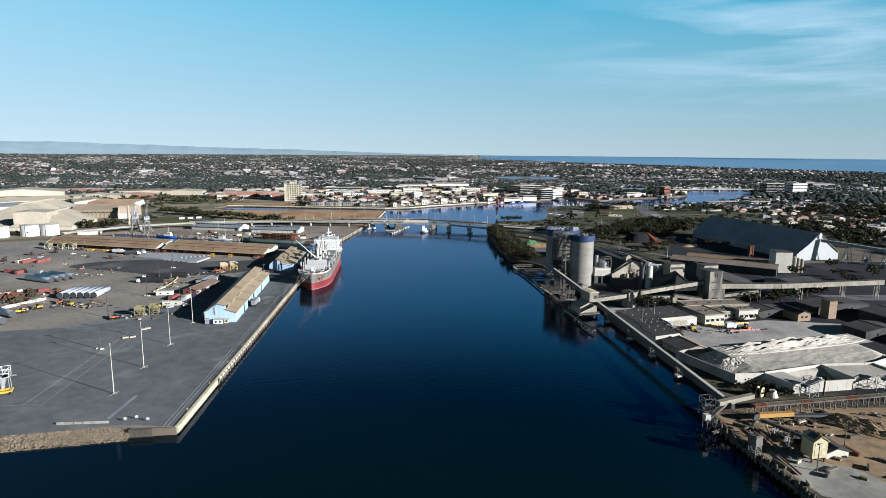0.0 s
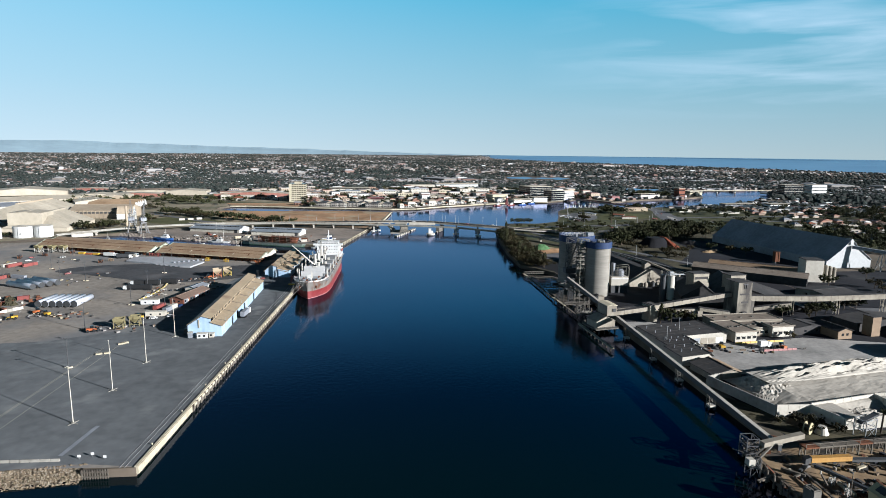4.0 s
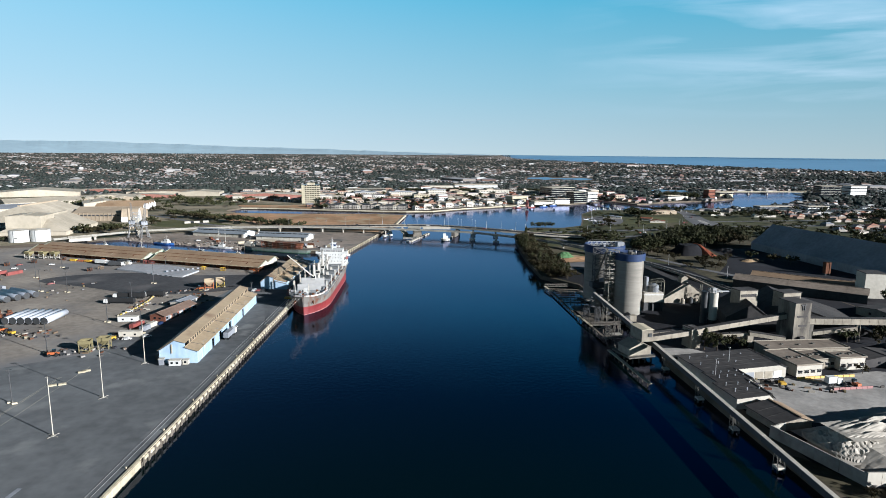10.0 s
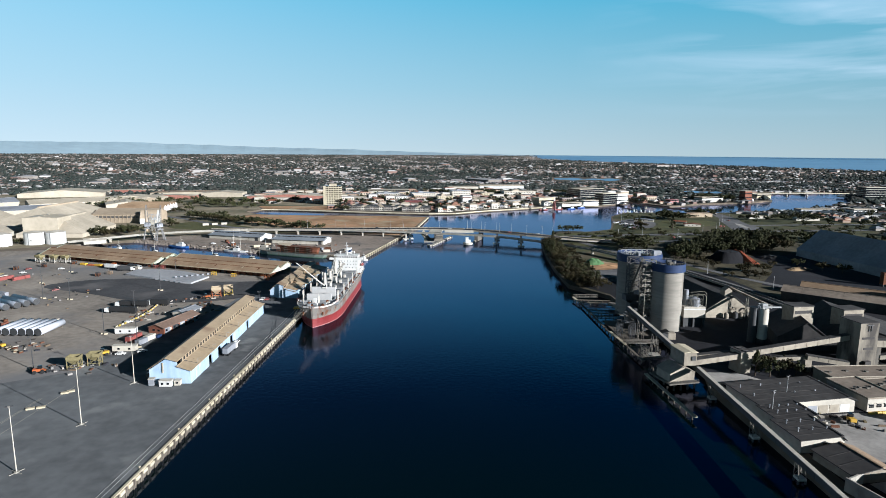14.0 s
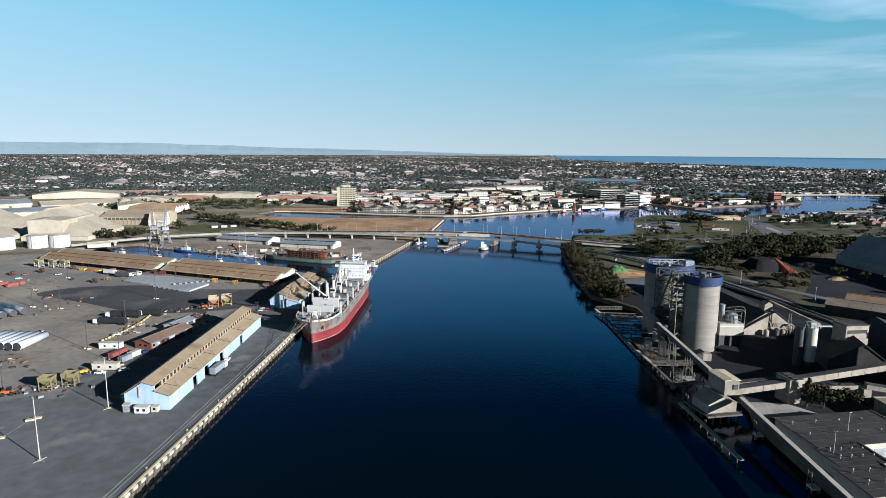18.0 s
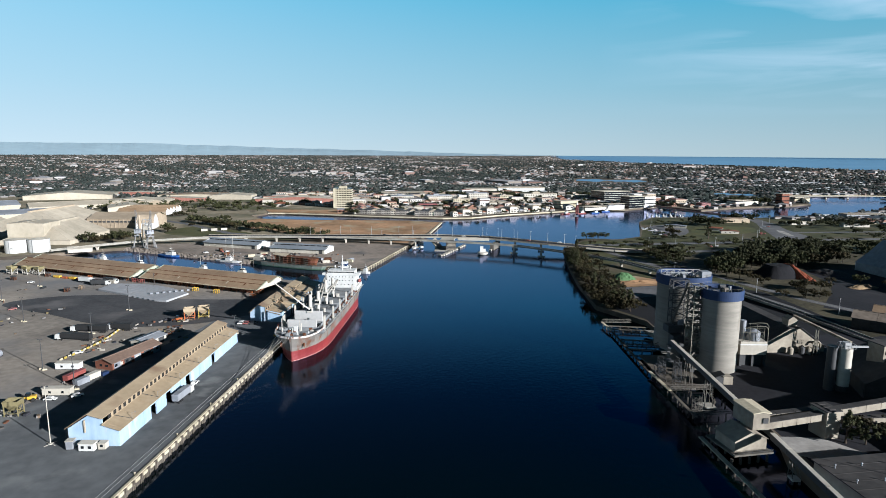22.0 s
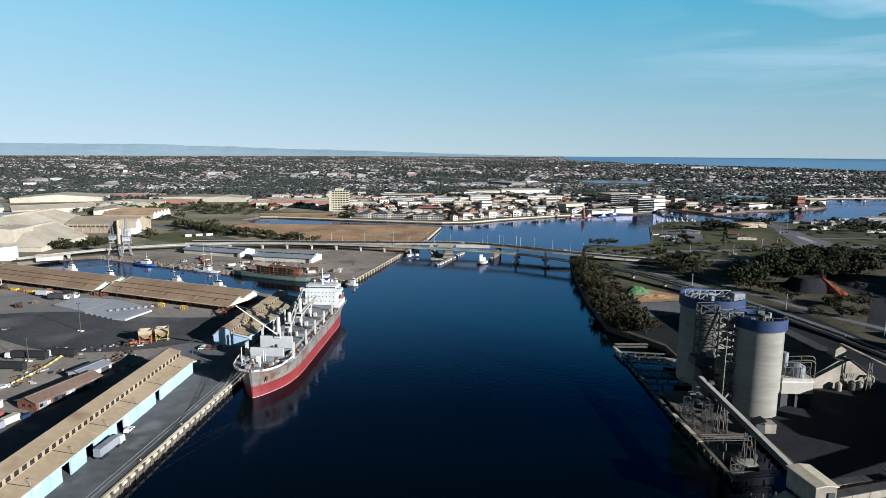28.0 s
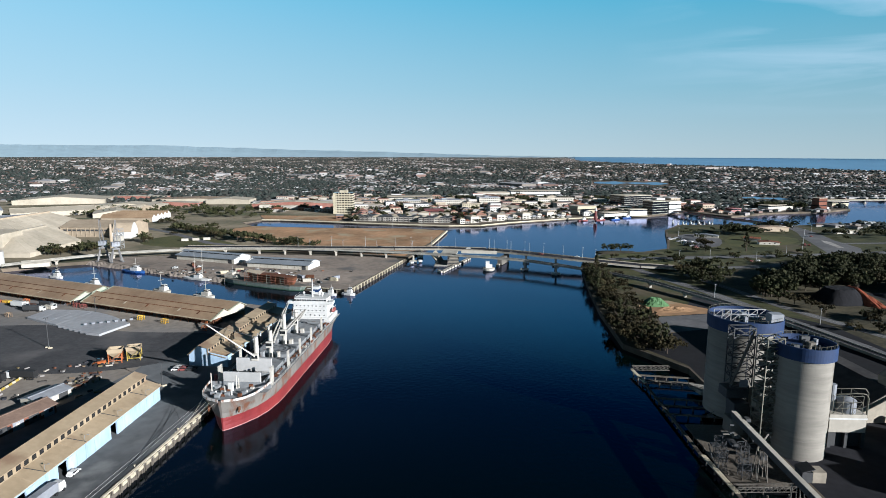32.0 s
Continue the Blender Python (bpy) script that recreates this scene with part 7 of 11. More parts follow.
# dark-roofed workshops by the bank
for i, (x, y, w, l, rz) in enumerate(((138.3, 273.6, 15, 14.9, 4), (139.3, 288.6, 15.6, 11.1, 5), (139.3, 299.9, 39, 20.5, 7))):
    t = gable_shed("workshop", "dark-roofed workshop with roof ventilators", x, y, rz, w, l, 4.4 + 0.2 * i, 5.4 + 0.25 * i, OFFWHITE, CEMENTROOF, base=R0, ridge_at=0.93, group="workshops", ribs=4)
    for j in range(3 + i):
        for k in range(2):
            bm = bmesh.new()
            px, py = 2.5 + j * (w - 5) / (2 + i), l * (0.35 + 0.4 * k)
            cyl(bm, px, py, 4.6, 6.1, 0.16, n=10)
            cyl(bm, px, py, 6.1, 6.4, 0.3, 0.15, n=10)
            part("roof_vent", bm, GREYROOF, t)
    for j in range(4):
        bm = bmesh.new()
        box(bm, w * 0.5 + j * w * 0.115, w * 0.5 + j * w * 0.115 + w * 0.1, -0.08, 0.0, 0.2, 3.3)
        part("roller_door", bm, (GREYROOF, CEMENTWALL, CEMENTWALL, WHITE)[j] if i == 2 else CEMENTWALL, t)
# left slope takes a dark sheet colour for its shade; the right stays tan
gable_shed("lean_to", "low store beside the bins, tan roof with left slope painted shaded", 142.2, 255.2, 8, 14.6, 15, 3.0, 4.6, CEMENTWALL, BROWNROOF, base=R0, ridge_at=0.66, ribs=2, left_roof=CEMENTROOF)
for x, y, w, l, h, rz in ((182.6, 304.3, 13, 19.5, 5.2, 8), (207.7, 311.5, 13, 8, 5.6, 6), (196.2, 313, 11.5, 11.5, 4.4, 8), (184, 326.3, 40, 12, 4.8, 2)):
    t = thing("plant_office", "cement-grey flat-roofed plant office", "building", x, y, R0, rz, "plant offices")
    bm = bmesh.new()
    box(bm, 0, w, 0, l, 0, h)
    part("wall", bevelled(bm, 0.06), OFFWHITE if h > 5 else CEMENTWALL, t)
    bm = bmesh.new()
    box(bm, -0.5, w + 0.5, -0.5, l + 0.5, h, h + 0.35)
    part("roof", bm, LONGROOF, t)
    for dx, dy, ex, ey in ((-0.5, -0.5, w + 0.5, -0.2), (-0.5, l + 0.2, w + 0.5, l + 0.5), (-0.5, -0.2, -0.2, l + 0.2), (w + 0.2, -0.2, w + 0.5, l + 0.2)):
        bm = bmesh.new()
        box(bm, dx, ex, dy, ey, h + 0.35, h + 0.7)
        part("parapet", bm, CEMENTWALL, t)
    for j in range(4):
        bm = bmesh.new()
        box(bm, 0.8 + j * w / 4, 0.8 + j * w / 4 + w / 6, -0.06, 0.0, 1.6, 3.0)
        part("window", bm, GLASS, t)
        bm = bmesh.new()
        box(bm, 0.6 + j * w / 4, 1.0 + j * w / 4 + w / 6, -0.4, 0.0, 3.1, 3.25)
        part("sunshade", bm, OFFWHITE, t)
        bm = bmesh.new()
        box(bm, 2 + j * w / 5, 3.2 + j * w / 5, l * 0.4 + (j % 2), l * 0.4 + (j % 2) + 1.2, h + 0.35, h + 0.8)
        part("roof_unit", bm, CEMENTDARK, t)
for i in range(10):
    t = thing("barrier_block", "yellow plastic traffic barrier", "barrier", 183 + i * 2.75, 302.3 + i * 0.2, R0 + 0.02, 94, "yard barriers")
    bm = bmesh.new()
    along(bm, [(-0.3, 0), (0.3, 0), (0.12, 1.0), (-0.12, 1.0)], -1.25, 1.25)
    part("body", bm, YELLOW, t)
for i in range(7):
    t = thing("barrier_block", "red plastic traffic barrier in the yard", "barrier", 189.8 + i * 2.6, 289.5 + i * 0.2, R0 + 0.3, 94, "yard barriers")
    bm = bmesh.new()
    along(bm, [(-0.3, 0), (0.3, 0), (0.12, 1.0), (-0.12, 1.0)], -1.2, 1.2)
    part("body", bm, REDPAINT, t)
lorry(193, 295.5, 6, WHITE, "white truck parked in the gravel yard", 7, base=R0)
loader(170, 295.5, 30, YELLOW, "yellow loader in the gravel yard").matrix_world = pose(170, 295.5, R0 + 0.28, 0, 0, 80)
loader(200, 292.6, 10, ORANGE, "orange loader beside the red barriers").matrix_world = pose(200, 292.8, R0 + 0.28, 0, 0, 100)
TANWALL = surface("orange_tan_sheet", (0.26, 0.18, 0.11), (0.35, 0.26, 0.165), 0.75, big=0.1, fine=0.6, bump=0.02)
for x, y, w, l, h, m in ((222, 314, 22, 12, 5.0, CEMENTROOF), (240.5, 305.5, 9, 15, 6.0, ORANGE), (262, 318, 40, 16, 6, DARKSTEEL), (252, 270, 24, 14, 6, CEMENTROOF), (285, 290, 30, 20, 7, CEMENTROOF), (270, 250, 20, 14, 6, CEMENTROOF)):
    gable_shed("works_building", "works building with dusty dark sheet roof", x, y, 8, w, l, h * 0.75, h, TANWALL if m is ORANGE else CEMENTROOF, CEMENTROOF, base=R0, windows=2, group="works buildings")
block = thing("hoist_tower", "plain tan sheeted hoist tower among dark sheds", "tower", 262.5, 309, R0, 6)
bm = bmesh.new()
box(bm, 0, 5.6, 0, 6, 0, 10.6)
part("body", bevelled(bm, 0.08), TANWALL, block)
bm = bmesh.new()
box(bm, -0.2, 5.8, -0.2, 6.2, 10.6, 10.9)
part("roof", bm, CEMENTROOF, block)

# ---- crushed stone bins ----
bins = thing("stone_bin", "concrete walled bins of pale crushed stone", "storage bin", 0, 0, R0, 0)
WALLS = (((138, 252), (147.5, 220.5), 4.2), ((147.5, 220.5), (160.5, 220), 4.6), ((160.5, 220), (164.5, 208.2), 4.6), ((164.5, 208.2), (194, 210), 4.6), ((191.5, 226.5), (216, 226), 5.2), ((160.5, 220), (191.5, 226.5), 5.0), ((191.5, 226.5), (194, 210), 5.0), ((216, 226), (240, 236), 5.2), ((216, 226), (218, 212), 5.0), ((138, 252), (150, 258), 3.5))
for a, b, h in WALLS:
    k = max(2, round((Vector(b) - Vector(a)).length / 4))
    for i in range(k):
        f, g = Vector((*a, 0)).lerp(Vector((*b, 0)), i / k), Vector((*a, 0)).lerp(Vector((*b, 0)), (i + 0.98) / k)
        bm = bmesh.new()
        duct(bm, f, g, 0.5, h)
        part("wall_panel", bm, CONCRETE if a[0] < 140 else OFFWHITE, bins)


def heap(name, label, cx, cy, w, l, h, rz, material, seed, category="stockpile", flat=0.5, rough=0.6, base=R0, fall=0.0):
    """A tipped heap; fall: how much lower its near edge is than its far one."""
    n = 44
    verts, faces = [], []
    for j in range(n + 1):
        for i in range(n + 1):
            u, v = i / n * 2 - 1, j / n * 2 - 1
            d = max(abs(u) ** 3 + abs(v) ** 3, 0) ** (1 / 3)
            z = h * max(0.0, min(1.0, (1 - d) / (1 - flat))) * (1 - fall * (1 - v) / 2) * (1 - 0.6 * fall * (1 - u) / 2)
            z += rough * noise.noise((u * 5 + seed, v * 5, 0.5)) * min(1, z) + 0.5 * rough * noise.noise((u * 14 + seed, v * 14, 2.5)) * min(1, z)
            verts.append((u * w / 2, v * l / 2, max(z, 0) if d < 1 else -0.3))
    for j in range(n):
        for i in range(n):
            p = j * (n + 1) + i
            faces.append((p, p + 1, p + n + 2, p + n + 1))
    me = bpy.data.meshes.new(name)
    me.from_pydata(verts, [], faces)
    me.materials.append(material)
    ob = tagged(new(name, me), label, category)
    ob.matrix_world = pose(cx, cy, base, 0, 0, rz)
    return ob


heap("crushed_stone_mound", "broad pale heap of crushed stone behind concrete walls", 195, 242, 97, 47, 7.6, 10, PILE, 3, flat=0.72, rough=0.35, fall=0.5)
heap("crushed_stone_mound", "ridge of tipped crushed stone loads on the heap", 196, 250, 84, 14, 1.8, 10, PILE, 33, flat=0.2, rough=1.9, base=R0 + 6.2)
heap("crushed_stone_mound", "rough tipped loads of pale crushed stone by the bin wall", 159, 243, 23, 24, 3.4, 10, PILE, 14, flat=0.3, rough=0.9, base=R0 + 2.0)
heap("crushed_stone_mound", "low pale heap of crushed stone in a bin", 178, 217, 28, 15, 2.2, 10, PILE, 9, rough=0.5)
heap("crushed_stone_mound", "pale stone spilled by the wall", 205, 217, 22, 14, 2.8, 5, PILE, 12, rough=0.6)
heap("red_soil_mound", "ridge of orange-red soil beside a dark stockpile", 294.5, 620, 12, 48, 9.3, 20, REDMESH, 5, flat=0.15)
heap("dark_soil_mound", "dark covered stockpile beside the red ridge", 285, 618, 32, 28, 9.0, 8, SHADE_AND_PILE, 6, flat=0.5, rough=0.3)
heap("dirt_mound", "low orange-brown mound beside the dark stockpile", 326, 578, 24, 10, 2.2, 15, TANDIRT, 43, flat=0.3, rough=0.35)
heap("grey_sand_mound", "dark grey mound of wet sand behind the red ridge", 334, 628, 26, 34, 3.4, 15, CEMENTROOF, 44, flat=0.3, rough=0.3)
heap("covered_mound", "green tarpaulin over a sand heap", 160, 602, 18, 14, 4.5, 0, GREENTARP, 7, flat=0.3)
heap("sand_mound", "tan sand heap beside the green cover", 168, 590, 30, 14, 1.0, 10, REDLAND, 8, flat=0.4)
heap("dirt_mound", "long brown dirt mound behind the loading berth", 168, 178, 11, 30, 3.2, 40, TANDIRT, 41, flat=0.2, rough=0.8, base=R0 + 0.15)
heap("dirt_mound", "low brown dirt mound beside a longer one", 176, 168, 9, 22, 2.2, 48, TANDIRT, 42, flat=0.2, rough=0.8, base=R0 + 0.15)

# ---- loading berth at the near right ----
berth = thing("loading_gantry", "rusty timber and steel loading gantry on the bank", "gantry", 0, 0, R0, 0)
for i in range(16):
    f, g = Vector((136, 191, 3.6)).lerp(Vector((215, 197, 3.6)), i / 16), Vector((136, 191, 3.6)).lerp(Vector((215, 197, 3.6)), (i + 0.97) / 16)
    bm = bmesh.new()
    duct(bm, f, g, 3.0, 0.5)
    part("deck_panel", bm, WHARFWOOD if i % 4 else RUSTY, berth)
    bm = bmesh.new()
    bar(bm, f + Vector((0, -1.4, 0.5)), f + Vector((0, -1.4, 1.8)), 0.1), bar(bm, f + Vector((0, -1.4, 1.7)), g + Vector((0, -1.4, 1.7)), 0.1)
    part("rail", bm, WHARFWOOD, berth)
    bm = bmesh.new()
    for dy in (-1.2, 1.2):
        bar(bm, f + Vector((0, dy, -3.6)), f + Vector((0, dy, 0)), 0.25)
    bar(bm, f + Vector((0, -1.2, -3.6)), f + Vector((0, 1.2, 0)), 0.15)
    part("trestle", bm, WHARFWOOD, berth)
belt2 = thing("mobile_conveyor", "yellow mobile belt conveyor with blue undercarriage", "conveyor", 134.5, 185.6, R0, 0)
bm = bmesh.new()
duct(bm, (0, 0, 1.8), (13, -0.6, 2.2), 1.8, 1.5)
part("side_panel", bm, surface("weathered_orange_yellow", (0.42, 0.24, 0.04), (0.56, 0.35, 0.08), 0.65, fine=1.0), belt2)
bm = bmesh.new()
duct(bm, (13, -0.6, 1.8), (30, -0.8, 1.2), 1.6, 0.8)
duct(bm, (-2, 0, 1.2), (0, 0, 1.8), 1.6, 1.8)
part("undercarriage", bm, DARKSTEEL, belt2)
for x in (2, 9, 17, 25):
    bm = bmesh.new()
    for dy in (-0.9, 0.7):
        bar(bm, (x, dy - 0.15, 0.6), (x, dy + 0.15, 0.6), 0.6, n=12)
    part("wheel", bm, BLACK, belt2)
shipload = thing("ship_loader", "weathered ship loader head with white control cab over the water", "ship loader", 121, 190, R0, 0)
bm = bmesh.new()
box(bm, -8.6, -6.4, -7.4, -5.2, 2.8, 4.8)
part("control_cab", bevelled(bm, 0.12), OFFWHITE, shipload, "white control cab")
lattice(shipload, -2, 3, 4, 4, 0, 7, 3, DARKSTEEL, 0.2)
lattice(shipload, -5, -4, 3, 3, -2, 4, 2, DARKSTEEL, 0.18)
bm = bmesh.new()
bar(bm, (6, 2, 5), (-8, -7, 2.2), 0.4), bar(bm, (6, 3.5, 5), (-8, -5.5, 2.2), 0.4)
for i in range(8):
    bar(bm, Vector((6, 2, 5)).lerp(Vector((-8, -7, 2.2)), i / 8), Vector((6, 3.5, 5)).lerp(Vector((-8, -5.5, 2.2)), (i + 1) / 8), 0.12)
part("boom", bm, CEMENTDARK, shipload)
bm = bmesh.new()
duct(bm, (1, 1, 4.5), (16, 3, 6.0), 2.0, 1.6)
part("feed_belt", bm, CEMENTWALL, shipload)
rr = random.Random(17)
for i in range(40):
    bm = bmesh.new()
    p = Vector((rr.uniform(-6, 10), rr.uniform(-26, 6), rr.uniform(-1.5, 3)))
    bar(bm, p, p + Vector((rr.uniform(-3, 3), rr.uniform(-3, 3), rr.uniform(-1, 3))), rr.uniform(0.1, 0.4))
    part("berth_timber", bm, rr.choice((RUSTY, WHARFWOOD, DARKSTEEL, WHARFWOOD)), shipload)
for i in range(16):
    bm = bmesh.new()
    cyl(bm, -2.2 + 0.12 * i, -4 - i * 3.1, -7, 1.2, 0.35, n=8)
    part("pile", bm, WHARFWOOD, shipload)
frames = thing("bank_hopper", "old steel hopper on legs at the bank edge", "hopper", 119, 164.5, R0, 10)
lattice(frames, 0, 0, 2.2, 3, -1.5, 6.5, 4, CEMENTDARK, 0.16)
bm = bmesh.new()
box(bm, -1.3, 1.3, -1.7, 1.7, 3.0, 6.2)
part("bin", bm, CEMENTDARK, frames)
hut = thing("control_hut", "tall yellowish weighbridge hut with gabled roof on legs", "hut", 133.0, 156.6, R0, 3)
bm = bmesh.new()
v = along(bm, [(0, 1.5), (5.2, 1.5), (5.2, 7.2), (2.6, 8.8), (0, 7.2)], 0, 4.8)
CREAMY = surface("pale_yellow_sheet", (0.42, 0.375, 0.23), (0.54, 0.48, 0.31), 0.7, fine=0.8, bump=0.03)
part("wall", bm, CREAMY, hut, "pale yellow sheeted walls")
for x0, z0, x1, z1 in ((-0.3, 7.1, 2.6, 9.0), (5.5, 7.1, 2.6, 9.0)):
    bm = bmesh.new()
    slab(bm, (x0, -0.4, z0), (x1, -0.4, z1), (x1, 5.2, z1), (x0, 5.2, z0), 0.15)
    part("roof", bm, CREAMY, hut)
bm = bmesh.new()
slab(bm, (0.5, 0.6, 7.75), (2.2, 0.6, 8.86), (2.2, 3.6, 8.86), (0.5, 3.6, 7.75), 0.04)
part("skylight", bm, DARKSTEEL, hut)
for x in (1.4, 3.8):
    for z in (2.6, 4.9):
        bm = bmesh.new()
        box(bm, x - 0.7, x + 0.7, -0.07, 0.0, z, z + 1.4)
        part("window", bm, CREAM, hut)
for x in (0.3, 4.9):
    for y in (0.3, 4.5):
        bm = bmesh.new()
        box(bm, x - 0.25, x + 0.25, y - 0.25, y + 0.25, 0, 1.5)
        part("leg", bm, RUSTY, hut)
gable_shed("plant_shed", "low grey lean-to behind the yellow hut", 139, 158.5, 5, 9, 7, 2.0, 3.4, OFFWHITE, CEMENTROOF, base=R0)
for x, y, h in ((132.7, 167, 9), (150, 163.5, 10), (131.2, 152, 9), (155, 310, 12), (141.5, 296, 12)):
    mast_light(x, y, h, WHARFWOOD if y < 200 else STEEL, base=R0, arms=1, label="slim pole on the works bank", footing=False, slim=0.13)
for x, y, s in ((168.5, 203.8, 2.0), (205, 206, 2.2)):
    t = thing("screen_trestle", "small steel A-frame trestle by the stone bins", "trestle", x, y, R0, 20)
    lattice(t, 0, 0, 3 * s, 2 * s, 0, 3.2 * s, 2, STEEL, 0.16)
    bm = bmesh.new()
    duct(bm, (-4, 0, 2.6 * s), (6, 0, 3.2 * s), 1.8, 0.8)
    part("belt", bm, DARKSTEEL, t)

# ---- timber berths in front of the silos ----
jetty = thing("timber_jetty", "old timber berth with dark piles and walkways", "jetty", 0, 0, 0)
def walkway(a, b, w, z, m, name="walkway"):
    a, b = Vector((*a, z)), Vector((*b, z))
    k = max(1, round((b - a).length / 5))
    for i in range(k):
        bm = bmesh.new()
        duct(bm, a.lerp(b, i / k), a.lerp(b, (i + 0.98) / k), w, 0.35)
        part(name, bm, m, jetty)
        bm = bmesh.new()
        p = a.lerp(b, (i + 0.5) / k)
        cyl(bm, p.x, p.y, -5, z, 0.3, n=8)
        part("pile", bm, WHARFWOOD, jetty)
def truss_bridge(a, b, z, h=1.6, w=1.6, m=CEMENTDARK):
    a, b = Vector((*a, z)), Vector((*b, z))
    side = Vector((b.y - a.y, a.x - b.x, 0)).normalized() * w / 2
    k = max(2, round((b - a).length / 2))
    bm = bmesh.new()
    for o in (side, -side):
        bar(bm, a + o, b + o, 0.12), bar(bm, a + o + Vector((0, 0, h)), b + o + Vector((0, 0, h)), 0.12)
        for i in range(k):
            p, q = a.lerp(b, i / k) + o, a.lerp(b, (i + 1) / k) + o
            bar(bm, p, q + Vector((0, 0, h)), 0.07), bar(bm, p, p + Vector((0, 0, h)), 0.07)
    part("truss_walkway", bm, m, jetty, "steel truss footbridge")
walkway((114.2, 486), (115.8, 470), 1.4, 2.0, CREAM)
walkway((115.8, 470), (116.3, 408), 1.2, 1.4, WHARFWOOD)
walkway((116.3, 408), (117.8, 386), 1.5, 2.0, CREAM)
walkway((117.8, 386), (118.6, 362), 1.2, 1.8, WHARFWOOD)
walkway((113.8, 346), (116.8, 302), 1.6, 1.9, CREAM)
truss_bridge((114.5, 485.5), (131, 486), 2.2)
truss_bridge((120.5, 468), (137, 462), 2.2)
truss_bridge((118, 387), (135, 388), 2.4)
truss_bridge((118.5, 364), (133, 366), 2.0, 1.0)
for y in (480, 474, 455, 448, 440):
    walkway((116, y), (139, y - 3), 1.3, 1.5, WHARFWOOD)
for x, y in ((124, 396), (119, 401), (121.5, 408), (127, 404), (120, 365)):
    lattice(jetty, x, y, 2.6, 3.0, 1, 8.5, 4, DARKSTEEL if y != 365 else CEMENTDARK, 0.1)
rr = random.Random(31)
for i in range(26):
    bm = bmesh.new()
    p = Vector((rr.uniform(118, 138), rr.uniform(396, 425), rr.uniform(1.5, 14)))
    if i % 2:
        bar(bm, p, p + Vector((rr.uniform(-4, 4), rr.uniform(-4, 4), rr.uniform(-3, 4))), rr.uniform(0.1, 0.35), n=6)
    else:
        box(bm, p.x - rr.uniform(0.4, 1.4), p.x + rr.uniform(0.4, 1.4), p.y - 1, p.y + 1, p.z, p.z + rr.uniform(0.3, 1.5))
    part("plant_fitting", bm, rr.choice((DARKSTEEL, DARKSTEEL, DARKSTEEL, CEMENTDARK)), jetty)
bm = bmesh.new()
prism(bm, [(133, 468), (139, 466), (139.6, 458), (135, 459)], 1.5, 3.2)
part("landing", bm, CONCRETE, jetty)
for i in range(58):
    bm = bmesh.new()
    x, y = rr.uniform(117, 139), rr.uniform(352, 430)
    cyl(bm, x, y, -5, rr.uniform(0.8, 2.6), 0.28, n=7)
    part("pile", bm, WHARFWOOD, jetty)
bm = bmesh.new()
prism(bm, [(119, 392), (139.8, 392), (139.8, 432), (119, 432)], 0.9, 1.5)
part("deck", bm, WHARFWOOD, jetty, "dark timber deck")
# paths and yards on this bank
patch("pavement", [(301, 232), (560, 260), (560, 470), (440, 481), (301, 476)], DARK_ASPHALT, "dark asphalt roads and yards of the works", 0.205)
patch("pavement", [(300, 352), (345, 346), (420, 350), (420, 364), (345, 362), (300, 366)], ROADGREY, "grey works road", 0.24)
# two near-black patches paint the shade lying on the yard
patch("pavement", [(190, 455), (252, 468), (246, 560), (206, 604), (184, 560)], SHADE_AND_PILE, "works yard behind the clinker shed, painted black as shade", 0.24)
patch("pavement", [(141.5, 462), (180, 462), (182, 545), (174, 547.5), (149, 539.5), (135, 528), (128, 512), (141, 490)], SHADE_AND_PILE, "works yard beside the silo, painted black as shade", 0.243)
patch("pavement", [(141, 205), (215, 195), (300, 230), (300, 470), (240, 560), (200, 640), (160, 560), (141, 486)], DARK_ASPHALT, "cement works yard, its asphalt darkened for the shade on it", 0.22)
patch("pavement", [(154.5, 275), (160, 262), (172, 258), (205, 268), (262, 278), (262, 299), (224, 310), (183, 303.2), (179, 303.6), (157, 300.5), (155, 290)], GRAVEL, "pale gravel yard with truck tracks", 0.25)
patch("pavement", [(137, 334), (146, 328), (163, 333), (154, 344.5), (139, 345)], GRAVEL, "pale dusty concrete yard below the silos", 0.25)
patch("pavement", [(122.5, 142), (121, 165), (123, 199), (215, 190), (215, 130)], TANDIRT, "tan dirt yard at the loading berth", 0.22)
patch("ground", rounded([(137, 214), (147, 199), (176, 200), (190, 206), (164, 208), (160, 219), (148, 219), (141, 236), (136, 240)], 1), SCRUB, "dark weedy soil below the stone bins", 0.235, "ground")
patch("pavement", rounded([(122.6, 168), (131, 163), (137, 156), (146, 152), (148, 136), (123, 136), (122.8, 150)], 1), CONCRETE, "worn pale concrete apron beside the hut", 0.25)
patch("ground", [(146, 590), (152, 573.5), (186, 581.5), (191, 592), (172, 613), (150, 613)], REDLAND, "tan sandy clearing", 0.23, "ground")
patch("pavement", [(149, 541), (174, 549), (185, 580), (152, 572)], ROADGREY, "grey concrete slab by the bank", 0.26)

patch("ground", [(119.5, 520), (122, 583), (127, 640), (134, 700), (142, 742), (154, 735), (151, 690), (147, 640), (146, 600), (150, 575), (149, 541), (143, 520), (141, 488)], SCRUB, "dark scrubby bank slope", 0.23, "ground")
bm = bmesh.new()
box(bm, -13.0, -12.7, -13.1, 21.5, -0.3, 5.8)
part("side_wall", bm, CEMENTROOF, store)


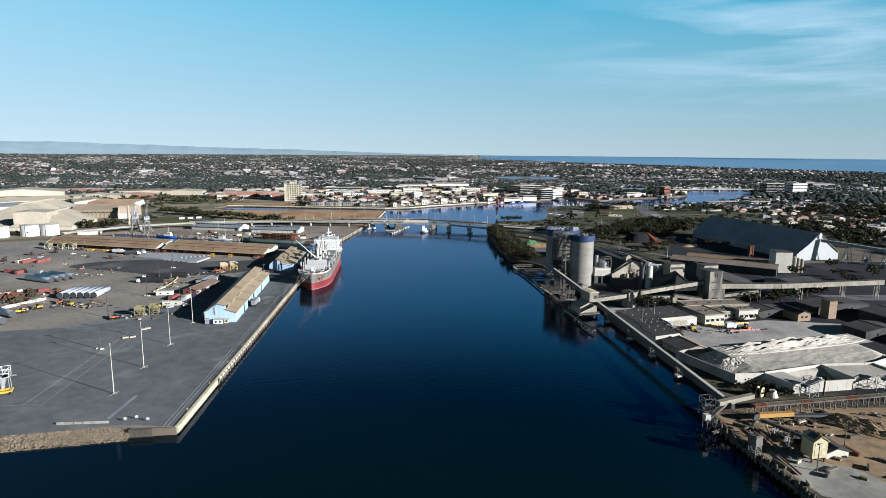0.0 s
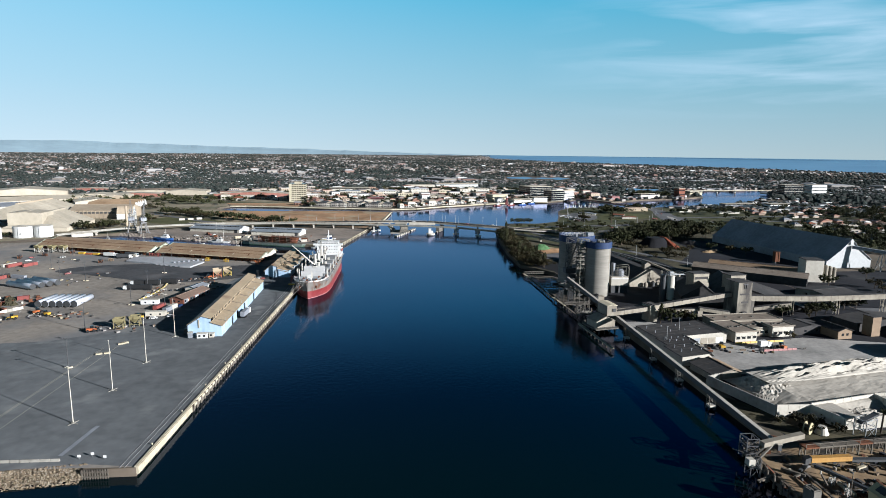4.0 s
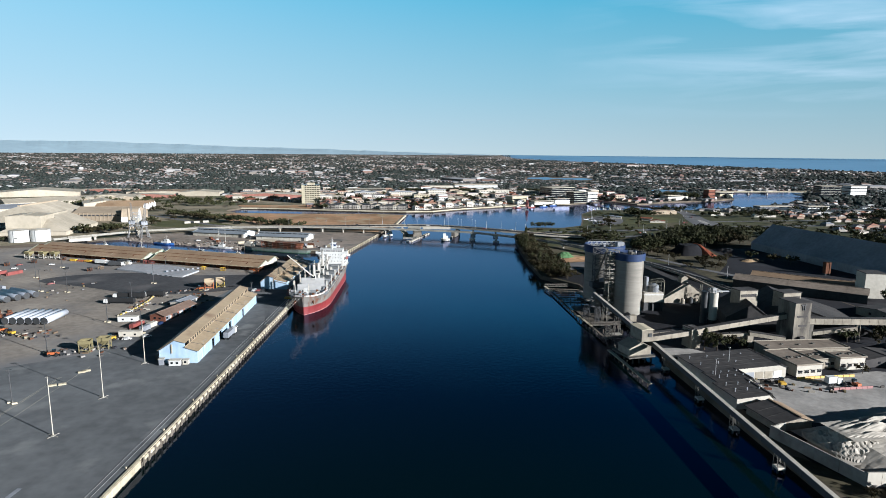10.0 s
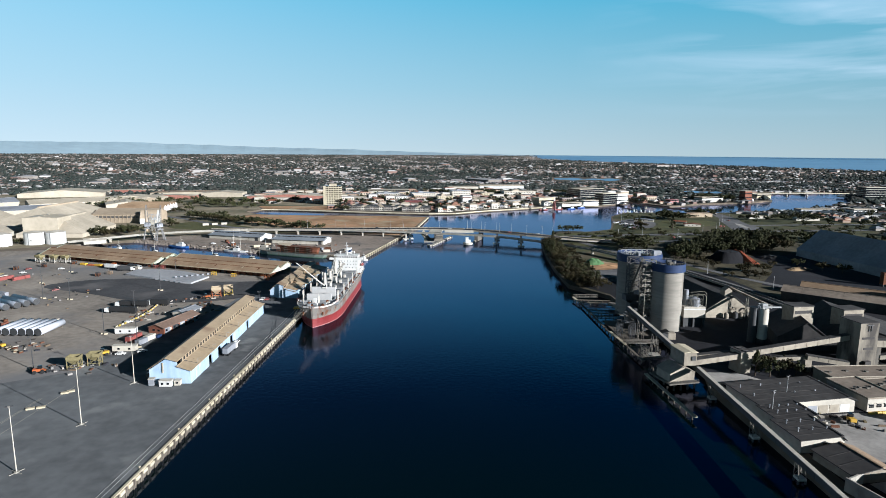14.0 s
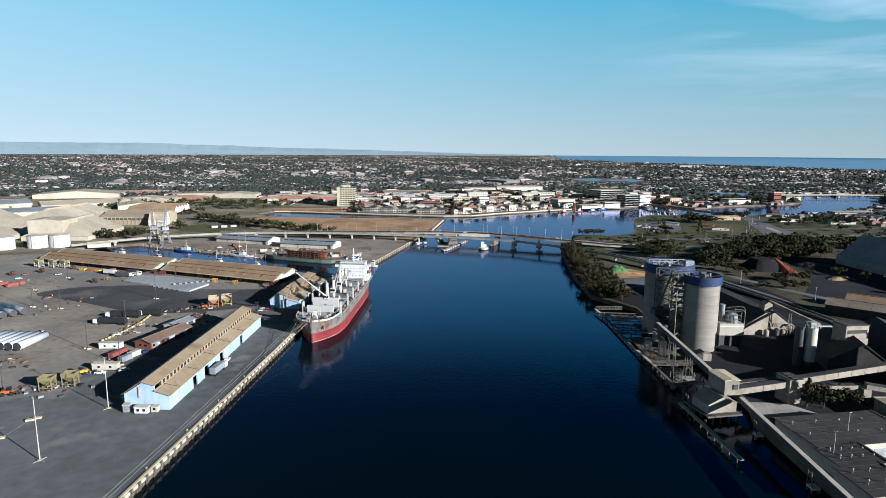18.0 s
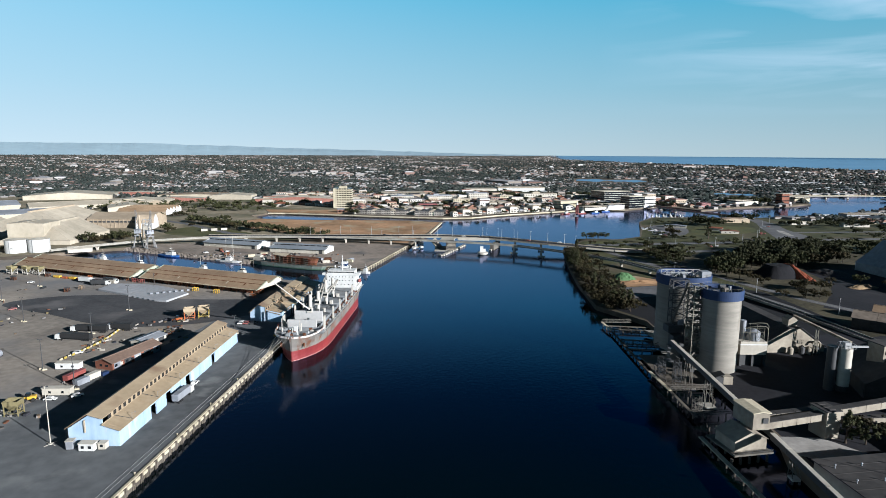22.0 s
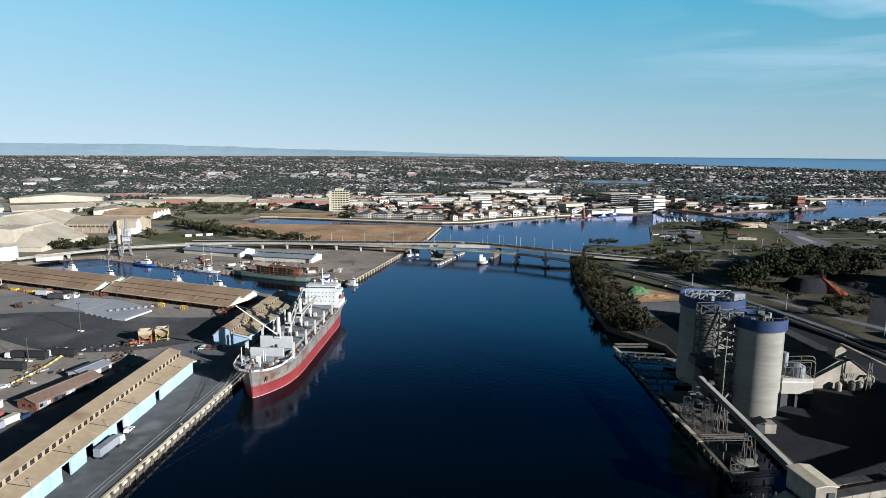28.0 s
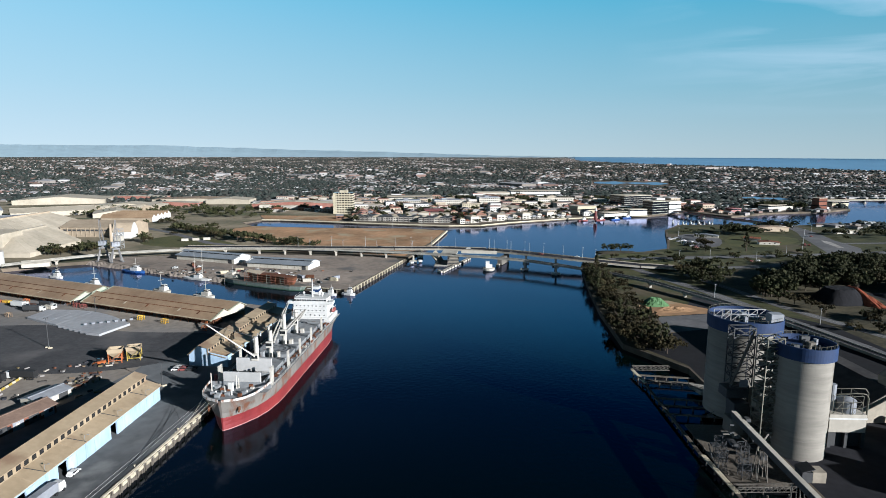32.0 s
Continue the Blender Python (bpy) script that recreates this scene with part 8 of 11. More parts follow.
# ---- bridges ----
def viaduct(name, label, line, width, depth, piers, parapet_mat=CREAM, lamps=0):
    t = thing(name, label, "bridge", 0, 0, 0)
    for (a, b) in zip(line, line[1:]):
        a, b = Vector(a), Vector(b)
        bm = bmesh.new()
        duct(bm, a - Vector((0, 0, depth)), b - Vector((0, 0, depth)), width, depth)
        part("deck_span", bm, CONCRETE, t, "pale concrete deck span")
        bm = bmesh.new()
        duct(bm, a + Vector((0, 0, 0.01)), b + Vector((0, 0, 0.01)), width - 1.2, 0.05)
        part("roadway", bm, DARK_ASPHALT, t)
        side = Vector((b.y - a.y, a.x - b.x, 0)).normalized() * (width / 2 - 0.25)
        for o in (side, -side):
            bm = bmesh.new()
            duct(bm, a + o, b + o, 0.3, 0.65)
            part("parapet", bm, parapet_mat, t)
    for x, y, z0, z1, w, cap in piers:
        bm = bmesh.new()
        box(bm, x - w / 2, x + w / 2, y - 1.0, y + 1.0, z0, z1 - 1.0)
        part("pier", bevelled(bm, 0.1), OFFWHITE, t, "pale concrete pier")
        bm = bmesh.new()
        box(bm, x - w * 0.9, x + w * 0.9, y - 1.3, y + 1.3, z1 - 1.0, z1)
        part("pier_head", bm, OFFWHITE, t)
        if cap:
            bm = bmesh.new()
            box(bm, x - cap, x + cap, y - 1.7, y + 1.7, 0.7, 2.1)
            part("pile_cap", bevelled(bm, 0.15), OFFWHITE, t)
            bm = bmesh.new()
            for o in (-0.7, 0.0, 0.7):
                for e in (-1.0, 1.0):
                    cyl(bm, x + o * cap, y + e, -4, 0.7, 0.4, n=8)
            part("pile_group", bm, DARKSTEEL, t)
    return t


RAIL = [(-345, 690, 6.5), (-317, 717, 7.3), (-284, 746, 7.8), (-240, 765, 8.0), (-192, 777, 8.2), (-137, 778, 8.4), (-82, 774, 8.6), (-27, 762, 8.8), (2, 754, 8.9), (30, 746, 9.0), (60, 737, 9.0), (89, 725, 8.9), (119, 703, 8.5), (149, 678, 8.0), (172, 652, 7.5), (201, 598, 6.3), (221, 556, 5.2), (237, 501, 4.2), (246, 450, 3.3)]
viaduct("rail_viaduct", "pale concrete rail viaduct across the river", RAIL, 5.6, 0.8,
        [(x, y, Q - 0.5, z - 1.3, 1.6, 0) for x, y, z in ((-317, 717, 7.3), (-284, 746, 7.8), (-192, 776, 8.2), (-160, 778, 8.3), (-135, 777.6, 8.4), (-110, 776, 8.5), (-85, 774.3, 8.6), (-60, 769.5, 8.7), (-36, 764, 8.8), (149, 678, 8.0), (172, 652, 7.5), (187, 624, 6.9), (201, 598, 6.3), (211, 577, 5.8), (221, 556, 5.2))]
        + [(x, y, 0, z - 1.1, 1.5, 3.4) for x, y, z in ((-10, 757, 8.9), (88, 725, 8.9), (112, 707, 8.6))], CONCRETE)
ROAD = [(-250, 812, 3.6), (-170, 806, 5.0), (-101, 793, 7.4), (-60, 787, 8.6), (-29, 783, 9.3), (14, 782, 9.8), (56, 776, 9.8), (87, 763, 9.4), (125, 743, 8.7), (152, 733, 7.6), (185, 727, 5.6), (230, 724, 3.8)]
road = viaduct("road_bridge", "pale concrete road bridge with opening span", ROAD, 15.0, 1.1,
               [(x, y, 0, z - 1.1, 1.7, 3.0) for x, y, z in ((-6, 783, 9.5), (74, 769, 9.6), (93, 763, 9.3), (118, 750, 8.9), (150, 734, 7.8))], CEMENTWALL)
for x, y, z in ((5, 786, 9.9), (12, 778, 9.9), (60, 779, 9.9), (64, 771, 9.8), (92, 766, 9.4), (95, 758, 9.4), (108, 757, 9.0), (124, 748, 8.8), (140, 742, 8.3), (-30, 789, 9.4), (-60, 792, 8.7), (-95, 799, 7.6), (-130, 805, 6.4), (76, 773, 9.7), (79, 764, 9.6), (150, 736, 7.8), (-15, 787, 9.6), (28, 784, 9.9)):
    mast_light(x, y, 9.5, STEEL, base=z, arms=1, label="slim street lamp on the road bridge", footing=False, slim=0.12)
for x, y, a, m in ((40, 779, -8, WHITE), (70, 770, -25, DARKSTEEL), (105, 752, -28, REDPAINT), (-45, 785, -10, DARKSTEEL), (135, 740, -20, WHITE)):
    car(x, y, a, m, "car crossing the road bridge", base=9.3)
# opening span piers and fenders
basc = thing("bascule_pier", "open dark bascule pier with slanted walls and pale fenders", "bridge pier", 0, 0, 0, 0)
for (x0, y0), (x1, y1) in (((6.5, 752), (14.5, 744.5)), ((26, 750), (18.5, 741))):
    bm = bmesh.new()
    slab(bm, (x0, y0, 9.0), (x1, y1, 0.4), (x1 + 3, y1 + 24, 0.4), (x0 + 3, y0 + 24, 9.0), 1.5)
    part("slanted_wall", bm, CEMENTWALL, basc, "grey slanted concrete wall")
bm = bmesh.new()
box(bm, 10, 30, 740, 768, -3, 1.0)
part("pier_base", bevelled(bm, 0.2), CONCRETE, basc)
bm = bmesh.new()
box(bm, 21.5, 31.5, 740, 752, 1.0, 7.4)
part("machine_room", bm, DARKSTEEL, basc, "dark louvred machinery room")
for k in range(5):
    bm = bmesh.new()
    box(bm, 21.2 + 0.5 * k, 31.9 - 0.25 * k, 739.2, 752.3, 1.9 + 1.3 * k, 2.35 + 1.3 * k)
    part("louvre", bm, CEMENTWALL, basc)
bm = bmesh.new()
slab(bm, (15.5, 756, 9.6), (29.5, 747, 10.2), (31, 752, 12.4), (18, 760, 12.2), 0.7)
part("counterweight", bm, OFFWHITE, basc, "pale tilted counterweight slab")
bm = bmesh.new()
duct(bm, (33.5, 767.4, 7.4), (66, 763.2, 7.4), 0.6, 2.9)
part("span_girder", bm, OFFWHITE, basc, "pale side girder of the opening span")
bm = bmesh.new()
duct(bm, (18.5, 711, 0.2), (41, 776, 0.2), 3.0, 1.5)
duct(bm, (18.5, 711, 0.2), (15.0, 716, 0.2), 2.6, 1.5)
part("fender_arm", bm, OFFWHITE, basc, "long pale fender pontoon")
for k in range(10):
    bm = bmesh.new()
    f = (k + 0.5) / 10
    cyl(bm, 20.2 + 22.5 * f, 710.6 + 65 * f, -3, 2.3, 0.35, n=8)
    part("fender_pile", bm, DARKSTEEL, basc)
basc2 = thing("bascule_pier", "white round rest pier of the opening span", "bridge pier", 57.4, 735, 0, 0)
bm = bmesh.new()
cyl(bm, 0, -12, 0.8, 2.6, 5.0, n=24)
part("pile_cap", bm, OFFWHITE, basc2)
bm = bmesh.new()
cyl(bm, 0, -12, -4, 0.8, 4.4, n=16)
part("pile_group", bm, DARKSTEEL, basc2)
bm = bmesh.new()
box(bm, -2.6, 0.6, -13.5, -10.5, 2.6, 8.2)
box(bm, 0.6, 3.0, -13.2, -10.8, 2.6, 5.6)
part("tower", bm, WHITE, basc2)
bm = bmesh.new()
duct(bm, (10.5, 12, 0.3), (18.5, 34, 0.3), 4.0, 6.4)
part("pier", bm, CEMENTDARK, basc2)
bm = bmesh.new()
duct(bm, (8, 6, 0.2), (15, 36, 0.2), 2.4, 1.4)
part("fender_arm", bm, OFFWHITE, basc2)
for x, y in ((-11, 748), (-4, 756)):
    t = thing("mooring_dolphin", "white capped mooring dolphin", "dolphin", x, y, 0, 0, "mooring dolphins")
    bm = bmesh.new()
    for i in range(3):
        cyl(bm, 1.2 * math.cos(2.1 * i), 1.2 * math.sin(2.1 * i), -4, 1.2, 0.4, n=8)
    part("pile", bm, DARKSTEEL, t)
    bm = bmesh.new()
    cyl(bm, 0, 0, 1.2, 2.6, 2.2, n=14)
    part("cap", bm, WHITE, t)

# ---- basin: peninsula edge, sheds, cranes, boats ----
verts, faces, n = [], [], 70
for i in range(n + 1):
    p = Vector((-298, 733, 0)).lerp(Vector((-149, 666.5, 0)), i / n)
    for k, (o, z) in enumerate(((-1.5, Q + 0.15), (0.4, Q + 0.2), (1.6, 1.7), (2.8, 0.7), (4.6, -0.8))):
        w = noise.noise((i * 0.9, k * 1.7, 4.0))
        verts.append((p.x - 0.407 * (o + 1.1 * w), p.y - 0.913 * (o + 1.1 * w), z + (0.55 * noise.noise((i * 1.3, k * 2.1, 9.0)) if 0 < k < 4 else 0)))
for i in range(n):
    for k in range(4):
        q = i * 5 + k
        faces.append((q, q + 5, q + 6, q + 1))
loose("rubble_bank", verts, faces, GRITYARD, "sloping bank of weathered grey rubble round the basin", "bank", "structure")
pen = thing("basin_wall", "weathered timber-faced basin quay wall", "wharf", 0, 0, 0, 0, kind="structure")
for a, b in (((-43.5, 636), (-19.6, 751)), ((-151, 667), (-50, 632.5))):
    n = int((Vector(a) - Vector(b)).length / (3.2 if a[0] > -100 else 7.0))
    side = Vector((b[1] - a[1], a[0] - b[0], 0)).normalized() * 0.3
    for i in range(n):
        p = Vector((*a, 0)).lerp(Vector((*b, 0)), (i + 0.5) / n) + side
        bm = bmesh.new()
        box(bm, p.x - 0.35, p.x + 0.35, p.y - 0.35, p.y + 0.35, -3, Q + 0.25)
        part("fender_pile", bm, CREAM if a[0] > -100 and i % 2 else WHARFWOOD, pen)
    bm = bmesh.new()
    duct(bm, (a[0], a[1], Q), (b[0], b[1], Q), 1.4, 0.35)
    part("coping", bm, CREAM, pen)
for name, label, x, y, rz, l, w in (("quay_shed", "white quay shed with pale blue-grey clerestory roof", -148, 714, -12.3, 57, 21), ("quay_shed", "white quay shed with grey clerestory roof", -225, 746, -18, 64, 22)):
    t = thing(name, label, "shed", x, y, Q, rz, "quay sheds")
    for i in range(9):
        bm = bmesh.new()
        box(bm, i * l / 9 + 0.15, (i + 1) * l / 9 - 0.15, 0, 0.3, 0, 4.4)
        part("wall_panel", bm, OFFWHITE, t)
        bm = bmesh.new()
        box(bm, i * l / 9 + 1.2, (i + 1) * l / 9 - 1.2, 7.85, 7.95, 6.0, 6.8)
        part("clerestory_window", bm, GLASS, t)
    bm = bmesh.new()
    box(bm, 0, l, w - 0.3, w, 0, 4.4)
    part("wall", bm, OFFWHITE, t)
    for x0 in (0, l - 0.3):
        bm = bmesh.new()
        v = [bm.verts.new((x0 + d, yy, z)) for d in (0, 0.3) for yy, z in ((0.3, 0), (w - 0.3, 0), (w - 0.3, 4.4), (w * 0.5, 7.0), (0.3, 4.4))]
        for i in range(5):
            bm.faces.new((v[i], v[(i + 1) % 5], v[5 + (i + 1) % 5], v[5 + i]))
        bm.faces.new(v[:5][::-1]), bm.faces.new(v[5:])
        part("gable", bm, WHITE, t, "white gable wall")
    for pts in (((-1, -1.5, 4.2), (l + 1, -1.5, 4.2), (l + 1, 8.2, 6.0), (-1, 8.2, 6.0)), ((-1, 7.4, 7.0), (l + 1, 7.4, 7.0), (l + 1, w / 2, 7.6), (-1, w / 2, 7.6)), ((-1, w / 2, 7.6), (l + 1, w / 2, 7.6), (l + 1, w + 1, 4.3), (-1, w + 1, 4.3))):
        bm = bmesh.new()
        slab(bm, *pts, 0.2)
        part("roof", bm, BLUEGREYROOF, t)
    bm = bmesh.new()
    box(bm, l * 0.9, l * 0.96, -0.05, 0.0, 0, 4)
    part("door", bm, DARKSTEEL, t)


CRANEGREY = surface("weathered_crane_grey", (0.2, 0.2, 0.195), (0.32, 0.31, 0.3), 0.7, fine=0.8)


def portal_crane(x, y, rz):
    t = thing("portal_crane", "old grey portal crane with raised lattice jib", "crane", x, y, Q, rz, "portal cranes")
    for dx in (-4.5, 4.5):
        for dy in (-4, 4):
            bm = bmesh.new()
            bar(bm, (dx, dy, 0), (dx * 0.45, dy * 0.45, 12), 0.7, r2=0.5)
            part("leg", bm, CRANEGREY, t)
            bm = bmesh.new()
            box(bm, dx - 1.2, dx + 1.2, dy - 0.6, dy + 0.6, 0, 0.9)
            part("bogie", bm, DARKSTEEL, t)
    bm = bmesh.new()
    box(bm, -3, 3, -3, 3, 11.5, 12.6)
    cyl(bm, 0, 0, 12.6, 14, 1.4, n=14)
    part("portal_beam", bm, CRANEGREY, t)
    bm = bmesh.new()
    box(bm, -3.2, 3.2, -2.4, 4, 14, 18)
    part("machine_house", bevelled(bm, 0.2), GREYROOF, t, "grey machine house")
    bm = bmesh.new()
    for dx in (-1.4, 1.4):
        bar(bm, (dx, -2, 15), (dx * 0.3, -9, 38), 0.3)
        bar(bm, (dx, 0, 18), (dx * 0.5, -2, 26), 0.25)
        bar(bm, (dx * 0.5, -2, 26), (dx * 0.3, -9, 38), 0.12)
    for i in range(10):
        f = i / 10
        bar(bm, (-1.4 + 0.98 * f, -2 - 7 * f, 15 + 23 * f), (1.4 - 1.0 * (f + 0.1), -2 - 7 * (f + 0.1), 15 + 23 * (f + 0.1)), 0.14)
    part("jib", bm, CRANEGREY, t, "raised lattice jib")


portal_crane(-286, 735, 25)
portal_crane(-271, 729.5, 40)


def boat(x, y, rz, l, w, hull, label, masts=(), name="boat", cab=0.35, h=1.6, cabin_mat=None):
    t = thing(name, label, "boat", x, y, 0, rz, "moored boats")
    bm = bmesh.new()
    rows = []
    for k, (z, s) in enumerate(((-0.6, 0.75), (0.3, 0.9), (h, 1.0))):
        rows.append([bm.verts.new((u * l * (1 + 0.02 * k), vv * w * s, z + (0.35 * h * max(0, u) ** 2 if k == 2 else 0))) for u, vv in ((-0.5, -0.38), (-0.3, -0.5), (0.2, -0.48), (0.4, -0.25), (0.5, 0), (0.4, 0.25), (0.2, 0.48), (-0.3, 0.5), (-0.5, 0.38))])
    for a, b in zip(rows, rows[1:]):
        for i in range(9):
            bm.faces.new((a[i], a[(i + 1) % 9], b[(i + 1) % 9], b[i]))
    bm.faces.new(rows[-1]), bm.faces.new(rows[0][::-1])
    part("hull", bm, hull, t)
    bm = bmesh.new()
    box(bm, -l * 0.12, l * cab * 0.7, -w * 0.3, w * 0.3, h * 0.9, h + 2.2)
    part("cabin", bevelled(bm, 0.12), cabin_mat or WHITE, t, "white cabin")
    bm = bmesh.new()
    box(bm, l * 0.02, l * cab * 0.6, -w * 0.22, w * 0.22, h + 2.2, h + 4.0)
    part("wheelhouse", bevelled(bm, 0.12), cabin_mat or WHITE, t)
    bm = bmesh.new()
    box(bm, l * 0.0, l * cab * 0.6 + 0.06, -w * 0.23, w * 0.23, h + 2.9, h + 3.6)
    part("wheelhouse_window", bm, GLASS, t)
    for u, mh in masts:
        bm = bmesh.new()
        bar(bm, (u * l, 0, h), (u * l, 0, mh), 0.18, n=6, r2=0.08)
        bar(bm, (u * l, -w * 0.35, mh * 0.65), (u * l, w * 0.35, mh * 0.65), 0.1)
        part("mast", bm, CRANECREAM, t)
    return t


boat(-238.5, 700, -22, 24, 7, BLUEPAINT, "blue-hulled white tug moored in the basin", ((0.1, 12),), "tug")
boat(-172, 673.5, -20, 26, 6, WHITE, "white two-masted ketch moored in the basin", ((-0.12, 22), (0.18, 24)), "ketch", 0.15)
boat(-287, 674, -20, 14, 5, WHITE, "white work boat behind the store shed", ((0.1, 11),))
boat(-241, 650, -30, 17, 6, WHITE, "white tug boat at the near basin quay", ((0.05, 14),), "tug")
boat(-179, 632, -25, 16, 6, OFFWHITE, "white trawler with dark funnel", ((-0.1, 13),))
boat(-142, 618, -20, 17, 6, CRANECREAM, "cream harbour tug behind the shed", ((0.05, 14),), "tug", cabin_mat=CRANECREAM)
for x, y in ((-57, 628), (-66, 630), (-44, 629)):
    boat(x, y, -20, 10, 3.5, WHITE, "small white boat at the peninsula tip", ((0.1, 8),))
for i in range(10):
    boat(330 + (i % 5) * 12, 1054 + (i // 5) * 14 + (i % 3) * 3, 60 + 5 * i, 9, 3, GREYROOF if i % 2 else OFFWHITE, "small yacht at the marina pontoon", ((0.05, 8),))
for x, y in ((210, 1108), (238, 1118), (262, 1126), (285, 1150)):
    boat(x, y, 30, 18, 5, BLUEPAINT if x > 250 else REDPAINT, "heritage vessel at the town wharf", ((0.2, 12),))
green = thing("green_barge", "long green barge carrying a rusty old ship hull", "barge", -115, 656, 0, -22)


def loft(bm, rings):
    """Skins closed rings of points, lowest first, and caps both ends."""
    rows = [[bm.verts.new(q) for q in ring] for ring in rings]
    k = len(rows[0])
    for lo, hi in zip(rows, rows[1:]):
        for i in range(k):
            bm.faces.new((lo[i], lo[(i + 1) % k], hi[(i + 1) % k], hi[i]))
    bm.faces.new(rows[0][::-1]), bm.faces.new(rows[-1])
    return bm


def boat_ring(half, width, z, rake):
    side = [(-half - rake, 0.15), (-half * 0.86, 0.55), (-half * 0.6, 0.92), (-half * 0.2, 1.0), (half * 0.35, 1.0), (half * 0.75, 0.86), (half * 0.96, 0.5), (half + rake * 0.4, 0.12)]
    return [(x, -w * width, z) for x, w in side] + [(x, w * width, z) for x, w in side[::-1]]


bm = bmesh.new()
loft(bm, [boat_ring(37, 5.2, -1, 0), boat_ring(38.5, 5.9, 0.8, 0.8)])
part("bottom", bm, GREENPAINT, green, "pale green boot topping")
bm = bmesh.new()
loft(bm, [boat_ring(38.5, 5.92, 0.8, 0.8), boat_ring(39.5, 6.2, 3.2, 2.0)])
part("hull", bm, surface("grey_green_hull_paint", (0.16, 0.2, 0.17), (0.27, 0.31, 0.27), 0.7, fine=0.5, bump=0.02, streak=0.25, rust=(0.24, 0.15, 0.1, 0.25, 0.6)), green, "grey-green rust-streaked hull")
bm = bmesh.new()
loft(bm, [boat_ring(39.6, 6.3, 3.2, 2.0), boat_ring(39.6, 6.3, 3.6, 2.1)])
part("rubbing_strake", bm, CEMENTDARK, green)
bm = bmesh.new()
box(bm, -35, -24, -2.6, 2.6, 3.6, 6.0)
box(bm, -33, -27, -2.0, 2.0, 6.0, 7.8)
part("deckhouse", bevelled(bm, 0.2), OFFWHITE, green, "white deckhouse")
bm = bmesh.new()
bar(bm, (-29, 0, 7.8), (-29, 0, 13), 0.12)
part("mast", bm, STEEL, green)
for k, (z0, z1) in enumerate(((3.7, 5.2), (5.22, 7.0), (7.02, 9.2))):
    bm = bmesh.new()
    f, g = (z0 - 3.7) / 6, (z1 - 3.7) / 6
    loft(bm, [[(x + 10, y, z) for x, y, z in boat_ring(20 + 1.5 * f, 2.6 + 2.2 * f ** 0.5, z0, 2.5 * f)], [(x + 10, y, z) for x, y, z in boat_ring(20 + 1.5 * g, 2.6 + 2.2 * g ** 0.5, z1, 2.5 * g)]])
    part("hull_strake", bm, RUSTY if k != 1 else BRICK, green, "rusty strake of the old ship hull")
bm = bmesh.new()
slab(bm, (-13, -3.5, 10.4), (2, -4.8, 9.6), (2, 1, 11.2), (-13, 1, 11.4), 0.1)
part("cover_sheet", bm, PALEROOF, green, "pale cover sheet over the bow")
for i in range(11):
    bm = bmesh.new()
    x = -12 + i * 4.2
    for z in (4.6, 6.3, 8.0, 9.6):
        bar(bm, (x, -5.7, z), (x + 4.2, -5.7, z), 0.13)
        bar(bm, (x, -5.7, z), (x, -4.4, z), 0.1)
        box(bm, x, x + 4.0, -5.6, -4.7, z - 0.08, z)
    bar(bm, (x, -5.7, 3.6), (x, -5.7, 10.4), 0.13)
    bar(bm, (x, -5.7, 3.6), (x + 4.2, -5.7, 6.3), 0.09)
    part("scaffold_bay", bm, (BRICK, RUSTY, OLDSTEEL)[i % 3], green)
rr = random.Random(41)
for i in range(26):
    x, y = rr.uniform(-215, -60), 0
    y = 672 - (x + 151) * 0.36 + rr.uniform(6, 30)
    if i % 2:
        car(x, y, rr.uniform(0, 360), rr.choice((WHITE, WHITE, DARKSTEEL, REDPAINT)), "parked car on the basin quay")
    else:
        container(x, y, rr.uniform(0, 180), 6, 2.4, 2.4, rr.choice((OFFWHITE, RUSTY, GREYROOF, CREAM)), "weathered container on the basin quay")


# ---- trees ----
def inside(x, y, poly):
    hit = False
    for (x0, y0), (x1, y1) in zip(poly, poly[1:] + poly[:1]):
        if (y0 > y) != (y1 > y) and x < (x1 - x0) * (y - y0) / (y1 - y0) + x0:
            hit = not hit
    return hit


LEFT_POLY, RIGHT_POLY = arc(33, -93) + SHORE_LEFT, SHORE_RIGHT + arc(170, 36.5)

